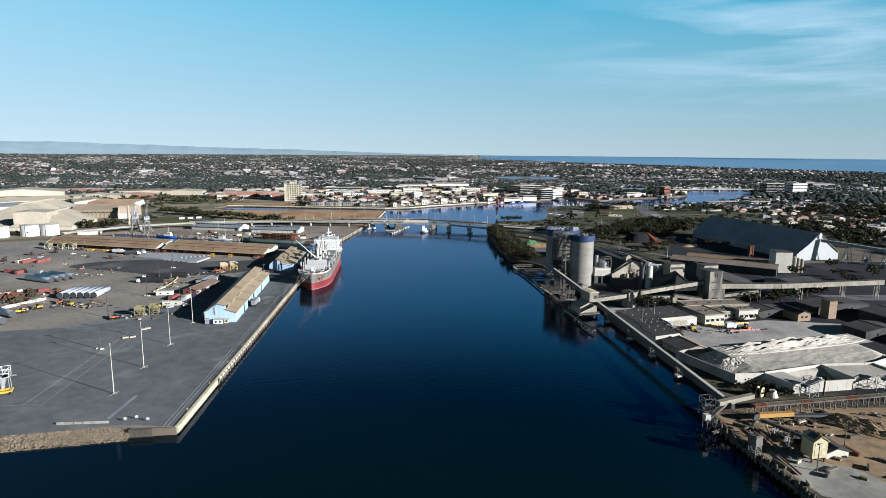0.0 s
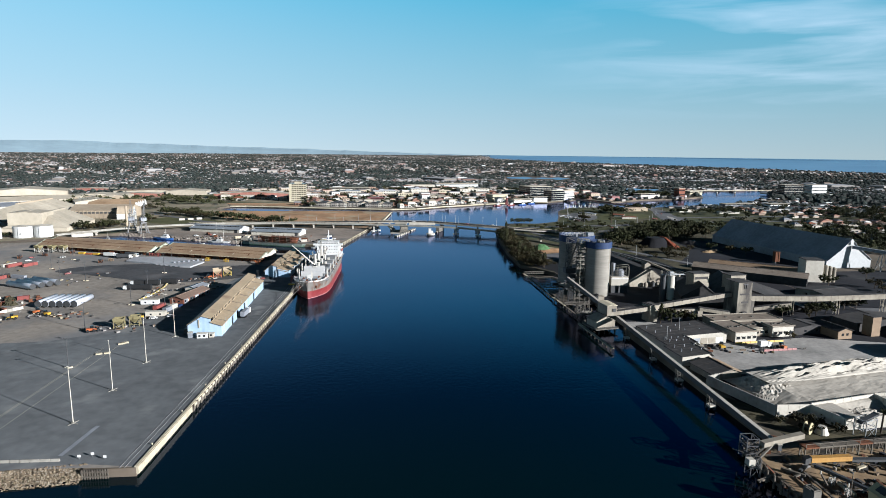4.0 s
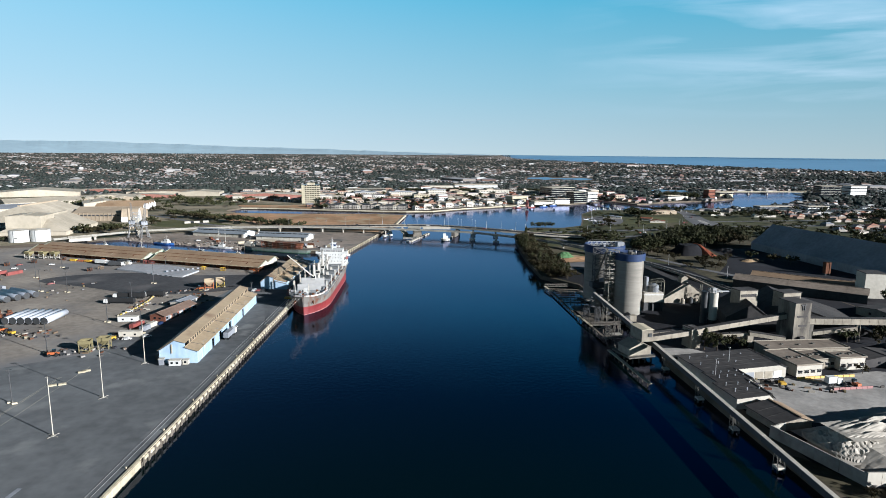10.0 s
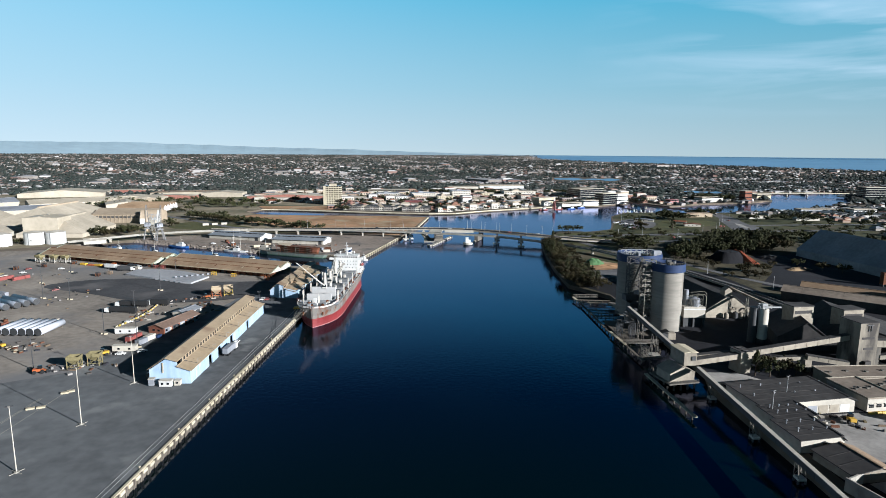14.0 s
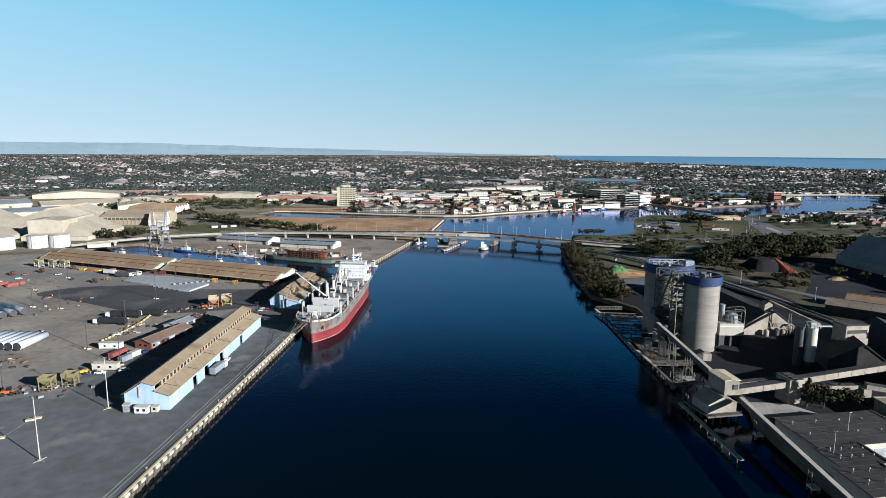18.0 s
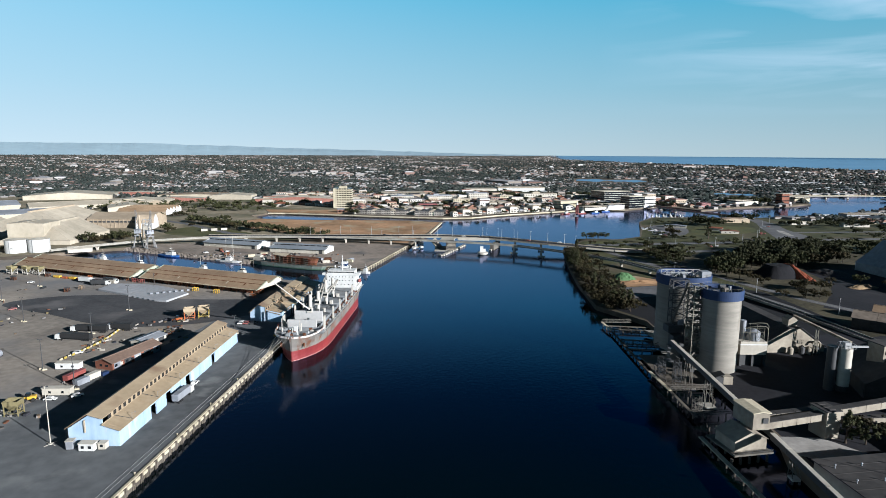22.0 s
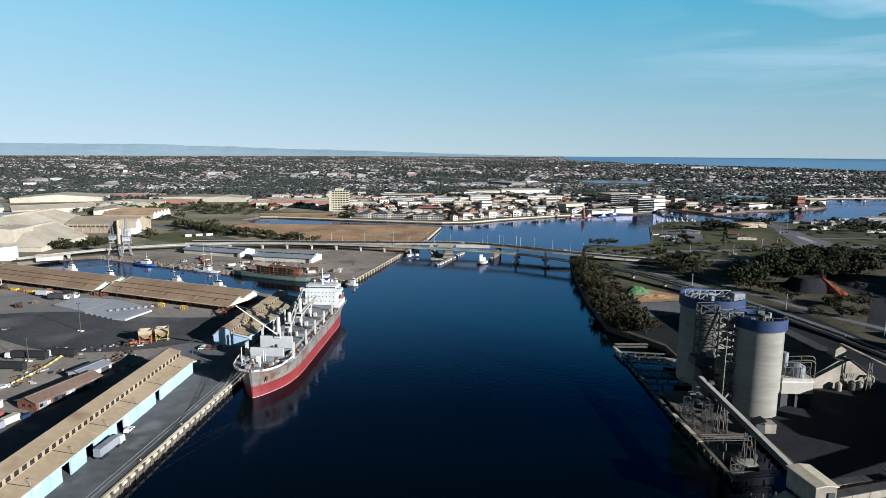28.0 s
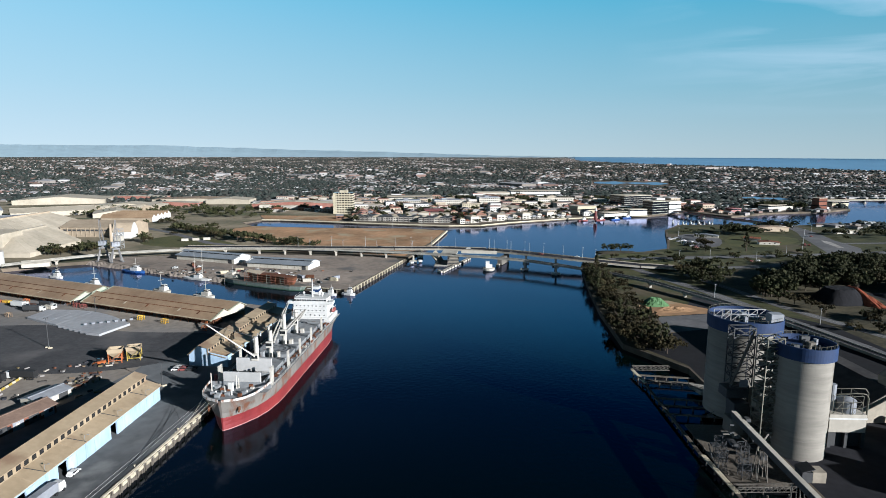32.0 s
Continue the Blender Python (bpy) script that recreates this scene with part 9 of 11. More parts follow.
def tree_meshes(seed, h, spread, leaf, slender=False):
    """Trunk with limbs, and a crown of many small leaf clumps with gaps."""
    rg = random.Random(seed)
    bm = bmesh.new()
    bar(bm, (0, 0, -0.3), (0.2, 0.1, h * 0.45), 0.035 * h, n=7, r2=0.022 * h)
    tips = []
    for i in range(7 if not slender else 4):
        a = rg.uniform(0, 6.28)
        p = Vector((0.15, 0.05, h * rg.uniform(0.25, 0.5)))
        q = Vector((spread * 0.55 * math.cos(a), spread * 0.55 * math.sin(a), h * rg.uniform(0.55, 0.85)))
        bar(bm, p, q, 0.014 * h, n=5, r2=0.006 * h)
        tips.append(q)
    trunk = mesh_of("trunk", bm, BARK)
    verts, faces = [], []
    clumps = []
    for i in range(46):
        if slender:
            z = h * rg.uniform(0.2, 1.0)
            r = spread * 0.42 * (1.08 - z / h) * rg.uniform(0.5, 1)
            a = rg.uniform(0, 6.28)
            clumps.append(Vector((r * math.cos(a), r * math.sin(a), z)))
        else:
            c = rg.choice(tips)
            clumps.append(c + Vector((rg.gauss(0, 0.2) * spread, rg.gauss(0, 0.2) * spread, rg.gauss(0.03, 0.1) * h)))
    for c in clumps:
        rad = spread * rg.uniform(0.08, 0.17) * (0.7 if slender else 1)
        for j in range(26):
            d = Vector((rg.gauss(0, 1), rg.gauss(0, 1), rg.gauss(0, 0.8))).normalized()
            p = c + d * rad * rg.uniform(0.55, 1.05)
            s = rad * rg.uniform(0.2, 0.45)
            u = d.orthogonal().normalized() * s
            w = d.cross(u).normalized() * s * rg.uniform(0.6, 1.0)
            tilt = d * s * rg.uniform(-0.6, 0.6)
            k = len(verts)
            verts += [p - u - w, p + u - w + tilt, p + u * 0.7 + w, p - u * 0.8 + w - tilt]
            faces.append((k, k + 1, k + 2, k + 3))
    me = bpy.data.meshes.new("crown")
    me.from_pydata([tuple(v) for v in verts], [], faces)
    me.materials.append(leaf)
    return trunk, me


KINDS = [tree_meshes(1, 10, 8, LEAF), tree_meshes(2, 12, 9, LEAF), tree_meshes(3, 9, 9, LEAF2), tree_meshes(4, 13, 8, LEAF), tree_meshes(5, 8, 7, LEAF2), tree_meshes(6, 16, 9, LEAF, True)]
TREE_LABEL = ("dark green gum tree with open crown", "tall dark gum tree with broad crown", "olive-brown she-oak tree with ragged crown", "tall grey-green gum tree with ragged crown", "low olive shrub-like tree on the bank", "tall dark pine tree with narrow crown")


def tree(x, y, k, s, base=Q, rg=random.Random(77)):
    t = thing("tree", TREE_LABEL[k], "tree", 0, 0, 0, 0, "trees")
    t.matrix_world = pose(x, y, base - 0.1, 0, 0, rg.uniform(0, 360)) @ Matrix.Diagonal((s * rg.uniform(0.85, 1.2), s * rg.uniform(0.85, 1.2), s, 1))
    for nm, me in zip(("trunk", "crown"), KINDS[k]):
        ob = new(nm, me)
        ob.parent = t


def grove(places, label, leaf=LEAF):
    """Trees too many to tell apart, joined."""
    gr = random.Random(len(places))
    groups = {}
    for x, y, k, s in places:
        groups.setdefault(k, []).append((x, y, s))
    verts, faces = [], []
    for k, rows in groups.items():
        me = KINDS[k][1]
        base = np.array([v.co[:] for v in me.vertices])
        sprays = base[np.array([p.vertices[:] for p in me.polygons])[::4]]
        middle = sprays.mean(axis=1, keepdims=True)
        base = (middle + 1.8 * (sprays - middle)).reshape(-1, 3)
        quads = np.arange(len(base)).reshape(sprays.shape[:2])
        for x, y, s in rows:
            a = gr.uniform(0, 6.28)
            c, d = math.cos(a), math.sin(a)
            pts = base @ np.array([[c, d, 0], [-d, c, 0], [0, 0, 1]]) * s + np.array([x, y, Q])
            faces += (quads + sum(len(v) for v in verts)).tolist()
            verts.append(pts)
    loose("tree_belt", np.concatenate(verts).tolist(), faces, leaf, label, "trees")


rg = random.Random(9)
R = Q + 0.2
# bushes and she-oaks on the near bank slope
for i in range(70):
    f = rg.random()
    y = 505 + 215 * f
    tree(121.5 + 0.1 * max(0, y - 560) + 22 * rg.random() ** 1.4 * (0.6 if y > 600 else 1), y, rg.choice((0, 2, 4, 5, 2)), rg.uniform(0.45, 0.95), R)
grove([(122 + 0.1 * max(0, y - 560) + 24 * rg.random(), y, rg.choice((2, 4)), rg.uniform(0.3, 0.6)) for y in (rg.uniform(508, 700) for i in range(90))], "low dark scrub along the bank", LEAF2)
# wood behind the silos
for i in range(62):
    x = rg.uniform(240, 384)
    y = 626 + max(0, x - 262) * 0.42 + (16 + 60 * min(1, max(0, x - 245) / 70)) * rg.random() ** 1.3
    if 258 < x < 345 and y < 642:
        continue
    tree(x, y, rg.choice((0, 1, 1, 3, 3, 2)), rg.uniform(0.8, 1.3), R)
for x, y, k, s in ((238, 622, 2, 0.9), (243, 612, 0, 0.8), (250, 606, 2, 0.8), (246, 628, 1, 1.0), (256, 598, 2, 0.6), (257, 584, 4, 0.7), (251, 547, 4, 0.6), (266, 546, 4, 0.75), (272, 566, 2, 0.7), (280, 570, 4, 0.9), (288, 566, 2, 0.8), (276, 574, 0, 0.6), (272, 541, 4, 0.7), (281, 548, 4, 0.5), (310, 590, 4, 0.6), (332, 590, 0, 0.7), (340, 570, 2, 0.8), (350, 560, 0, 0.8)):
    tree(x, y, k, s, R)
for i in range(14):
    tree(rg.uniform(210, 232), rg.uniform(660, 715), rg.choice((0, 2, 1)), rg.uniform(0.7, 1.2), R)
for i in range(50):
    x, y = rg.uniform(170, 330), rg.uniform(735, 900)
    if inside(x - 8, y + 8, RIGHT_POLY) and i < 36:
        tree(x, y, rg.choice((0, 2, 4)), rg.uniform(0.4, 0.8), R)
tree(317.6, 822.9, 5, 1.25, R)
land("ground", rounded([(168, 819), (186, 812), (208, 818), (210, 828), (190, 832), (170, 828)], 2), SCRUB, "low scrubby islet at the river bend", z1=1.0)
for x, y in ((180, 822), (187, 819), (194, 824), (201, 822)):
    tree(x, y, 1, 0.72, 1.0)
grove([(rg.uniform(472, 660), rg.uniform(560, 760), rg.choice((0, 1, 3)), rg.uniform(0.5, 0.95)) for i in range(60)] + [(rg.uniform(392, 470), rg.uniform(716, 760), rg.choice((0, 1, 3)), rg.uniform(0.6, 1.0)) for i in range(30)], "dark trees beside the highway")
grove([(540 + 90 * rg.random(), 1285 + rg.uniform(-6, 12), rg.choice((0, 1, 3)), rg.uniform(0.8, 1.2)) for i in range(40)], "dark trees on the river point")
grove([(rg.uniform(474, 860), rg.uniform(560, 1030), rg.choice((0, 1, 3, 4)), rg.uniform(0.4, 0.85)) for i in range(120)], "dark trees scattered over the far bank")
grove([(x, 640 + max(0, x - 262) * 0.4 + rg.uniform(0, 4 + 65 * min(1, max(0, x - 255) / 70)), rg.choice((0, 1, 3)), rg.uniform(0.75, 1.2)) for x in (rg.uniform(248, 386) for i in range(120))], "dense dark wood behind the works")
for i in range(40):
    tree(rg.uniform(330, 520), rg.uniform(380, 480), rg.choice((0, 4, 2)), rg.uniform(0.5, 0.9), R) if rg.random() < 0.4 else None
for x, y, k, s in ((160, 341, 5, 0.75), (166, 340, 0, 0.8), (172, 343, 4, 0.9), (178, 341, 0, 0.6), (215, 307, 4, 0.5), (262, 350, 0, 0.8), (270, 352, 1, 0.7), (255, 346, 4, 0.8), (290, 362, 2, 0.8), (300, 364, 0, 0.7), (240, 349, 0, 0.7), (152, 214, 2, 0.42), (157, 212, 4, 0.45), (149, 207, 2, 0.34), (154, 207, 4, 0.36), (161, 206, 2, 0.36), (145, 215, 4, 0.3)):
    tree(x, y, k, s, R)
palm = thing("palm_tree", "tall palm with shaggy dark crown", "tree", 175.7, 204.8, R, 0)
bm = bmesh.new()
bar(bm, (0, 0, 0), (0.2, 0, 8.4), 0.35, n=8, r2=0.28)
part("trunk", bm, BARK, palm)
bm = bmesh.new()
for i in range(60):
    a, dz = rg.uniform(0, 6.28), rg.uniform(-1.8, 1.2)
    r = rg.uniform(1.0, 1.9)
    bar(bm, (0.2, 0, 8.2), (0.2 + r * math.cos(a), r * math.sin(a), 8.4 + dz), 0.12, n=3, r2=0.02)
part("crown", bm, LEAF, palm)
# a road, small houses and vans between the stores and the vacant land
for a, b in zip(((-470, 1012), (-400, 985), (-322, 925), (-236, 842), (-150, 806)), ((-400, 985), (-322, 925), (-236, 842), (-150, 806), (-100, 800))):
    bm = bmesh.new()
    duct(bm, (*a, Q + 0.035), (*b, Q + 0.035), 9, 0.03)
    piece("road", bm, ROADGREY, "grey road behind the basin", "road")
for i, (x, y) in enumerate(((-270, 856), (-260, 861), (-250, 866))):
    container(x, y, 24, 7, 2.6, 2.8, OFFWHITE, "white site container in the field", base=Q + 0.04)
# left side rows
for x0, y0, x1, y1, n in ((-356, 756, -326, 788, 40), (-312, 838, -300, 850, 6), (-318, 945, -240, 880, 26), (-235, 872, -130, 815, 24), (-300, 900, -260, 1000, 14), (-420, 980, -330, 1040, 14), (-560, 1150, -300, 1150, 20), (-400, 700, -380, 690, 4)):
    for i in range((n + 1) // 2):
        f = rg.random()
        tree(x0 + (x1 - x0) * f + rg.uniform(-6, 6), y0 + (y1 - y0) * f + rg.uniform(-6, 6), rg.choice((0, 1, 4, 2)), rg.uniform(0.5, 0.95))

# ---- left industry: pale roofed stores ----
def round_store(label, x, y, rz, w, l, eave, h, walls, roof, bays, sag=0.35):
    """A bulk store with a broad curved roof made of sheet bays."""
    t = thing("bulk_shed", label, "shed", x, y, Q, rz, "bulk sheds")
    prof = [(0, eave)] + [(w * k / 8, eave + (h - eave) * (1 - abs(k / 4 - 1) ** (1.6 + sag))) for k in range(1, 8)] + [(w, eave)]
    for y0, y1 in ((0, 0.3), (l - 0.3, l)):
        bm = bmesh.new()
        along(bm, [(0, 0)] + prof + [(w, 0)], y0, y1)
        part("end_wall", bm, walls, t)
    for x0 in (0, w - 0.3):
        bm = bmesh.new()
        box(bm, x0, x0 + 0.3, 0.3, l - 0.3, 0, eave)
        part("side_wall", bm, walls, t)
    for i in range(bays):
        bm = bmesh.new()
        along(bm, [(x0, z0 + 0.3) for x0, z0 in prof] + [(x0, z0 + 0.04) for x0, z0 in prof[::-1]], l * i / bays + 0.05, l * (i + 1) / bays - 0.05)
        part("roof_sheet", bm, roof, t)
    return t


PINKBRICK = surface("weathered_pink_brick", (0.3, 0.15, 0.115), (0.42, 0.235, 0.19), 0.9, big=0.05, fine=0.4, bump=0.0)
TANSHEET = surface("tan_sheet_cladding", (0.36, 0.3, 0.22), (0.5, 0.43, 0.33), 0.7, big=0.03, fine=0.25, bump=0.03, spread=0.1)
PALESHEET = surface("weathered_pale_sheet", (0.42, 0.38, 0.3), (0.56, 0.51, 0.42), 0.7, big=0.03, fine=0.25, bump=0.03, spread=0.1)
def hip_store(label, x, y, rz, w, l, eave, h, south, north, walls, roof, bays):
    """A vast low-eaved store; ridge along its own y, hipped by south and north at its ends (0: an upright gable)."""
    t = thing("bulk_shed", label, "shed", x, y, Q, rz, "bulk sheds")
    for x0, x1 in ((0, 0.3), (w - 0.3, w)):
        bm = bmesh.new()
        box(bm, x0, x1, 0.3, l - 0.3, 0, eave)
        part("side_wall", bm, walls, t)
    for y0, inset in ((0, south), (l - 0.3, north)):
        bm = bmesh.new()
        along(bm, [(0, 0), (w, 0), (w, eave)] + ([] if inset else [(w / 2, h - 0.2)]) + [(0, eave)], y0, y0 + 0.3)
        part("end_wall", bm, walls, t)
    ridge0, ridge1 = south, l - north
    for side in (0, 1):
        xe = -0.6 if side == 0 else w + 0.6
        for i in range(bays):
            f, g = i / bays, (i + 0.985) / bays
            bm = bmesh.new()
            slab(bm, (xe, -0.6 + (l + 1.2) * f, eave), (w / 2, ridge0 + (ridge1 - ridge0) * f, h), (w / 2, ridge0 + (ridge1 - ridge0) * g, h), (xe, -0.6 + (l + 1.2) * g, eave), 0.3)
            part("roof_sheet", bm, roof, t)
    for yy, ry in ((-0.6, ridge0), (l + 0.6, ridge1)):
        if abs(ry - yy) > 2:
            bm = bmesh.new()
            v = [bm.verts.new(q) for q in ((-0.6, yy, eave), (w + 0.6, yy, eave), (w / 2, ry, h), (w / 2, ry + (0.3 if yy < 0 else -0.3), h - 0.4))]
            for q in ((0, 1, 2), (0, 3, 1), (0, 2, 3), (1, 3, 2)):
                bm.faces.new([v[k] for k in q])
            bmesh.ops.recalc_face_normals(bm, faces=bm.faces)
            part("hip_sheet", bm, roof, t)
    bm = bmesh.new()
    box(bm, w / 2 - 1.3, w / 2 + 1.3, ridge0 + 1, ridge1 - 1, h - 0.6, h + 1.2)
    part("ridge_vent", bm, walls, t)
    return t


hip_store("huge tan bulk store with broad sheet roof", -430, 740, 5, 68, 84, 4.5, 19, 26, 0, PALESHEET, PALESHEET, 8)
hip_store("long tan bulk store with low eaves", -512, 800, 2, 98, 142, 5, 24, 30, 22, TANSHEET, PALESHEET, 9)
hip_store("tan bulk store behind the tanks", -600, 760, 4, 80, 130, 5, 20, 24, 0, TANSHEET, PALESHEET, 6)
hip_store("pale bulk store beside the rail yard", -520, 690, 8, 84, 84, 5, 17, 22, 20, OFFWHITE, PALESHEET, 6)
t = gable_shed("headhouse", "tall plain tan headhouse over the bulk stores", -426, 746, 5, 36, 30, 21, 22.5, PALESHEET, PALESHEET)
for x, y, rz, w, l, e, r, lab in ((-650, 985, -52, 60, 108, 7, 11, "pale warehouse with grey sheet roof"), (-785, 1265, 20, 150, 80, 8, 14, "very large warehouse with pale roof"), (-660, 1100, -50, 52, 110, 7, 12, "long warehouse with cream sheet roof"), (-590, 1190, 8, 110, 44, 7, 11, "cream warehouse with sawtooth front"), (-450, 1315, 5, 80, 50, 8, 11, "wide warehouse with white roof"), (-760, 900, -45, 60, 120, 8, 13, "pale storage shed at the yard edge"), (-800, 1060, -45, 70, 120, 8, 13, "grey-roofed warehouse beside the road"), (-510, 1070, 30, 60, 60, 6, 10, "cream-roofed warehouse behind trees"), (-330, 1225, 5, 150, 40, 9, 13, "long red brick warehouse with pale roof"), (-700, 1385, 5, 130, 30, 7, 9, "long red brick store with pale roof"), (-545, 1262, 5, 100, 26, 6, 8, "low pink brick store with pale roof"), (-560, 1330, 5, 160, 60, 7, 9, "wide flat warehouse with brown roof"), (-600, 660, 28, 80, 60, 8, 13, "cream-roofed store by the rail yard")):
    gable_shed("warehouse", lab, x, y, rz, w, l, e, r, PINKBRICK if "brick" in lab else PALESHEET, GREYROOF if "grey" in lab else BROWNROOF if "brown" in lab else PALESHEET, doors=2, group="warehouses")
t = gable_shed("transit_store", "long tan storehouse with a louvre band under its eaves", -348, 882, 92, 46, 78, 11, 17, TANSHEET, TANSHEET)
for i in range(14):
    bm = bmesh.new()
    box(bm, -0.12, 0.0, 3 + i * 5.2, 7 + i * 5.2, 6.6, 8.6)
    part("louvre", bm, DARKSTEEL, t)
    bm = bmesh.new()
    box(bm, -0.5, 0.0, 1.6 + i * 5.2, 2.2 + i * 5.2, 0, 10.6)
    part("buttress", bm, TANSHEET, t)
for i in range(5):
    t = gable_shed("warehouse", "brown-roofed warehouse bay with a white gable end", -399 - 1.5 * i, 1028 + 13.2 * i, 93, 13, 70, 6, 10, TANSHEET, BROWNROOF, group="warehouse bays")
    bm = bmesh.new()
    along(bm, [(0, 0), (13, 0), (13, 6), (6.5, 10.4), (0, 6)], -0.5, -0.35)
    part("gable_facing", bm, WHITE, t, "white rendered gable")
for i in range(4):
    round_store("pale vaulted store in a row of four", -562 + 21.6 * i, 1146 + 10 * i, 6, 21, 58, 5, 9.5, TANSHEET, PALESHEET, 1)
round_store("cream storehouse with round white end", -365, 893, -76, 26, 20, 7, 17, WHITE, TANSHEET, 2)
for x, y, r in ((-384, 701, 9.6), (-366, 706, 9.0), (-408, 688, 8.5)):
    t = thing("storage_tank", "white cylindrical storage tank", "tank", x, y, Q, 0, "storage tanks")
    bm = bmesh.new()
    cyl(bm, 0, 0, 0, 12, r, n=36)
    part("shell", bm, WHITE, t)
    bm = bmesh.new()
    cyl(bm, 0, 0, 12, 13.4, r + 0.1, 0.5, n=36)
    part("roof", bm, OFFWHITE, t)
    bm = bmesh.new()
    bar(bm, (0, -r - 0.3, 0), (0, -r - 0.3, 12.5), 0.2)
    part("ladder", bm, STEEL, t)
gable_shed("white_store", "low cream store by the basin end", -338, 706, -62, 10, 20, 3.5, 5, OFFWHITE, OFFWHITE)
t = thing("chimney_stack", "cream kiln tower with pipework behind the cranes", "tower", -318, 800, Q, 0)
bm = bmesh.new()
cyl(bm, 0, 0, 0, 25, 1.6, 1.3, n=16)
cyl(bm, 3.2, 1.5, 0, 15, 1.2, n=14)
bar(bm, (0, 0, 20), (3.2, 1.5, 15), 0.5, n=8)
part("stack", bm, TANSHEET, t)
lattice(t, 7, 2, 6, 6, 0, 20, 5, STEEL, 0.25)
bm = bmesh.new()
box(bm, 4, 10, -1, 5, 8, 13)
part("bin", bm, OFFWHITE, t)

# ---- town ----
def house_parts(w, l, h, roof_h, kind):
    bm = bmesh.new()
    box(bm, -w / 2, w / 2, -l / 2, l / 2, 0, h)
    solid = len(bm.faces)
    for k in range(2):
        for z in ((1.0, 2.3), (3.9, 5.2))[: 2 if h > 5 else 1]:
            x0 = w * (-0.36 + 0.44 * k)
            box(bm, x0, x0 + w * 0.28, -l / 2 - 0.06, -l / 2 + 0.01, *z)
            box(bm, w / 2 - 0.01, w / 2 + 0.06, l * (-0.34 + 0.4 * k), l * (-0.12 + 0.4 * k), *z)
    wall = mesh_of("wall", bm, HOUSEWALL if kind != "white" else OFFWHITE)
    wall.materials.append(GLASS)
    for k in range(solid, len(wall.polygons)):
        wall.polygons[k].material_index = 1
    bm = bmesh.new()
    o = 0.5
    if kind == "flat":
        box(bm, -w / 2 - 0.2, w / 2 + 0.2, -l / 2 - 0.2, l / 2 + 0.2, h, h + 0.5)
    else:
        k = min(w, l) / 2
        iy, ix = (l / 2 - k * 0.9, 0.05) if l >= w else (0.05, w / 2 - k * 0.9)
        v = [bm.verts.new(p) for p in ((-w / 2 - o, -l / 2 - o, h), (w / 2 + o, -l / 2 - o, h), (w / 2 + o, l / 2 + o, h), (-w / 2 - o, l / 2 + o, h), (-ix, -iy, h + roof_h), (ix, -iy, h + roof_h), (ix, iy, h + roof_h), (-ix, iy, h + roof_h))]
        for f in ((3, 2, 1, 0), (4, 5, 6, 7), (0, 1, 5, 4), (1, 2, 6, 5), (2, 3, 7, 6), (3, 0, 4, 7)):
            bm.faces.new([v[i] for i in f])
    roof = mesh_of("roof", bm, {"tile": TILE, "grey": GREYROOF, "white": PALEROOF, "flat": PALEROOF, "dark": DARKSTEEL}[kind])
    return wall, roof


HOUSES = [(house_parts(9, 12, 3.2, 2.4, "tile"), "single-storey house with terracotta tile roof"), (house_parts(10, 13, 3.2, 2.2, "grey"), "single-storey house with grey iron roof"), (house_parts(8, 10, 6.2, 2.0, "white"), "two-storey white house with pale roof"), (house_parts(14, 18, 6, 1.0, "flat"), "pale flat-roofed commercial building in town"), (house_parts(7, 11, 6.4, 1.6, "dark"), "two-storey townhouse with dark roof"), (house_parts(20, 28, 7, 1.0, "flat"), "large pale building with flat roof"), (house_parts(16, 22, 5, 3.0, "tile"), "brick hall with red roof"), (house_parts(13, 16, 9, 2.0, "white"), "three-storey white apartment house")]


def house(x, y, k, rz, base=Q):
    meshes, lab = HOUSES[k]
    t = thing("house", lab, "house", x, y, base, rz, "town houses")
    for nm, me in zip(("wall", "roof"), meshes):
        ob = new(nm, me)
        ob.parent = t


taken = []


def free(x, y, d):
    return all((x - a) ** 2 + (y - b) ** 2 > (d + c) ** 2 * 0.8 for a, b, c in taken)


# townhouses along the dock and waterfront
for i in range(19):
    x, y = -122 + i * 7.4, 1069 - 0.6 * i - (8 if i > 12 else 0)
    house(x, y, 4 if i % 4 else 2, 2)
    taken.append((x, y, 6))
    house(x + 3, y + 18, (4, 2, 4)[i % 3], 2)
    taken.append((x + 3, y + 18, 6))
for i in range(22):
    f = i / 21
    x, y = 30 + 160 * f, 1042 + 92 * f + (12 * math.sin(f * 3))
    house(x, y, (2, 0, 7, 2, 1)[i % 5], 30)
    taken.append((x, y, 7))
# office tower
office = thing("office_tower", "cream eight-storey office block with window bands", "office building", -174, 1157, Q, 2)
for i in range(9):
    bm = bmesh.new()
    box(bm, 0, 31, 0, 22, i * 3.7, i * 3.7 + 1.9)
    part("storey_band", bm, CREAM, office)
    bm = bmesh.new()
    box(bm, 0.6, 30.4, 0.6, 21.4, i * 3.7 + 1.9, i * 3.7 + 3.7)
    part("window_band", bm, GLASS, office)
    for j in range(7):
        bm = bmesh.new()
        box(bm, j * 4.35 + 0.1, j * 4.35 + (4.0 if j == 0 else 1.3), -0.02, 0.6, i * 3.7 + 1.9, i * 3.7 + 3.7)
        part("pillar", bm, CREAM, office)
bm = bmesh.new()
box(bm, 10, 22, 4, 16, 33.3, 36.8)
part("lift_room", bm, CREAM, office)
taken.append((-158, 1168, 22))
light = thing("lighthouse", "red iron lighthouse on the town wharf", "lighthouse", 225, 1093, Q, 0)
bm = bmesh.new()
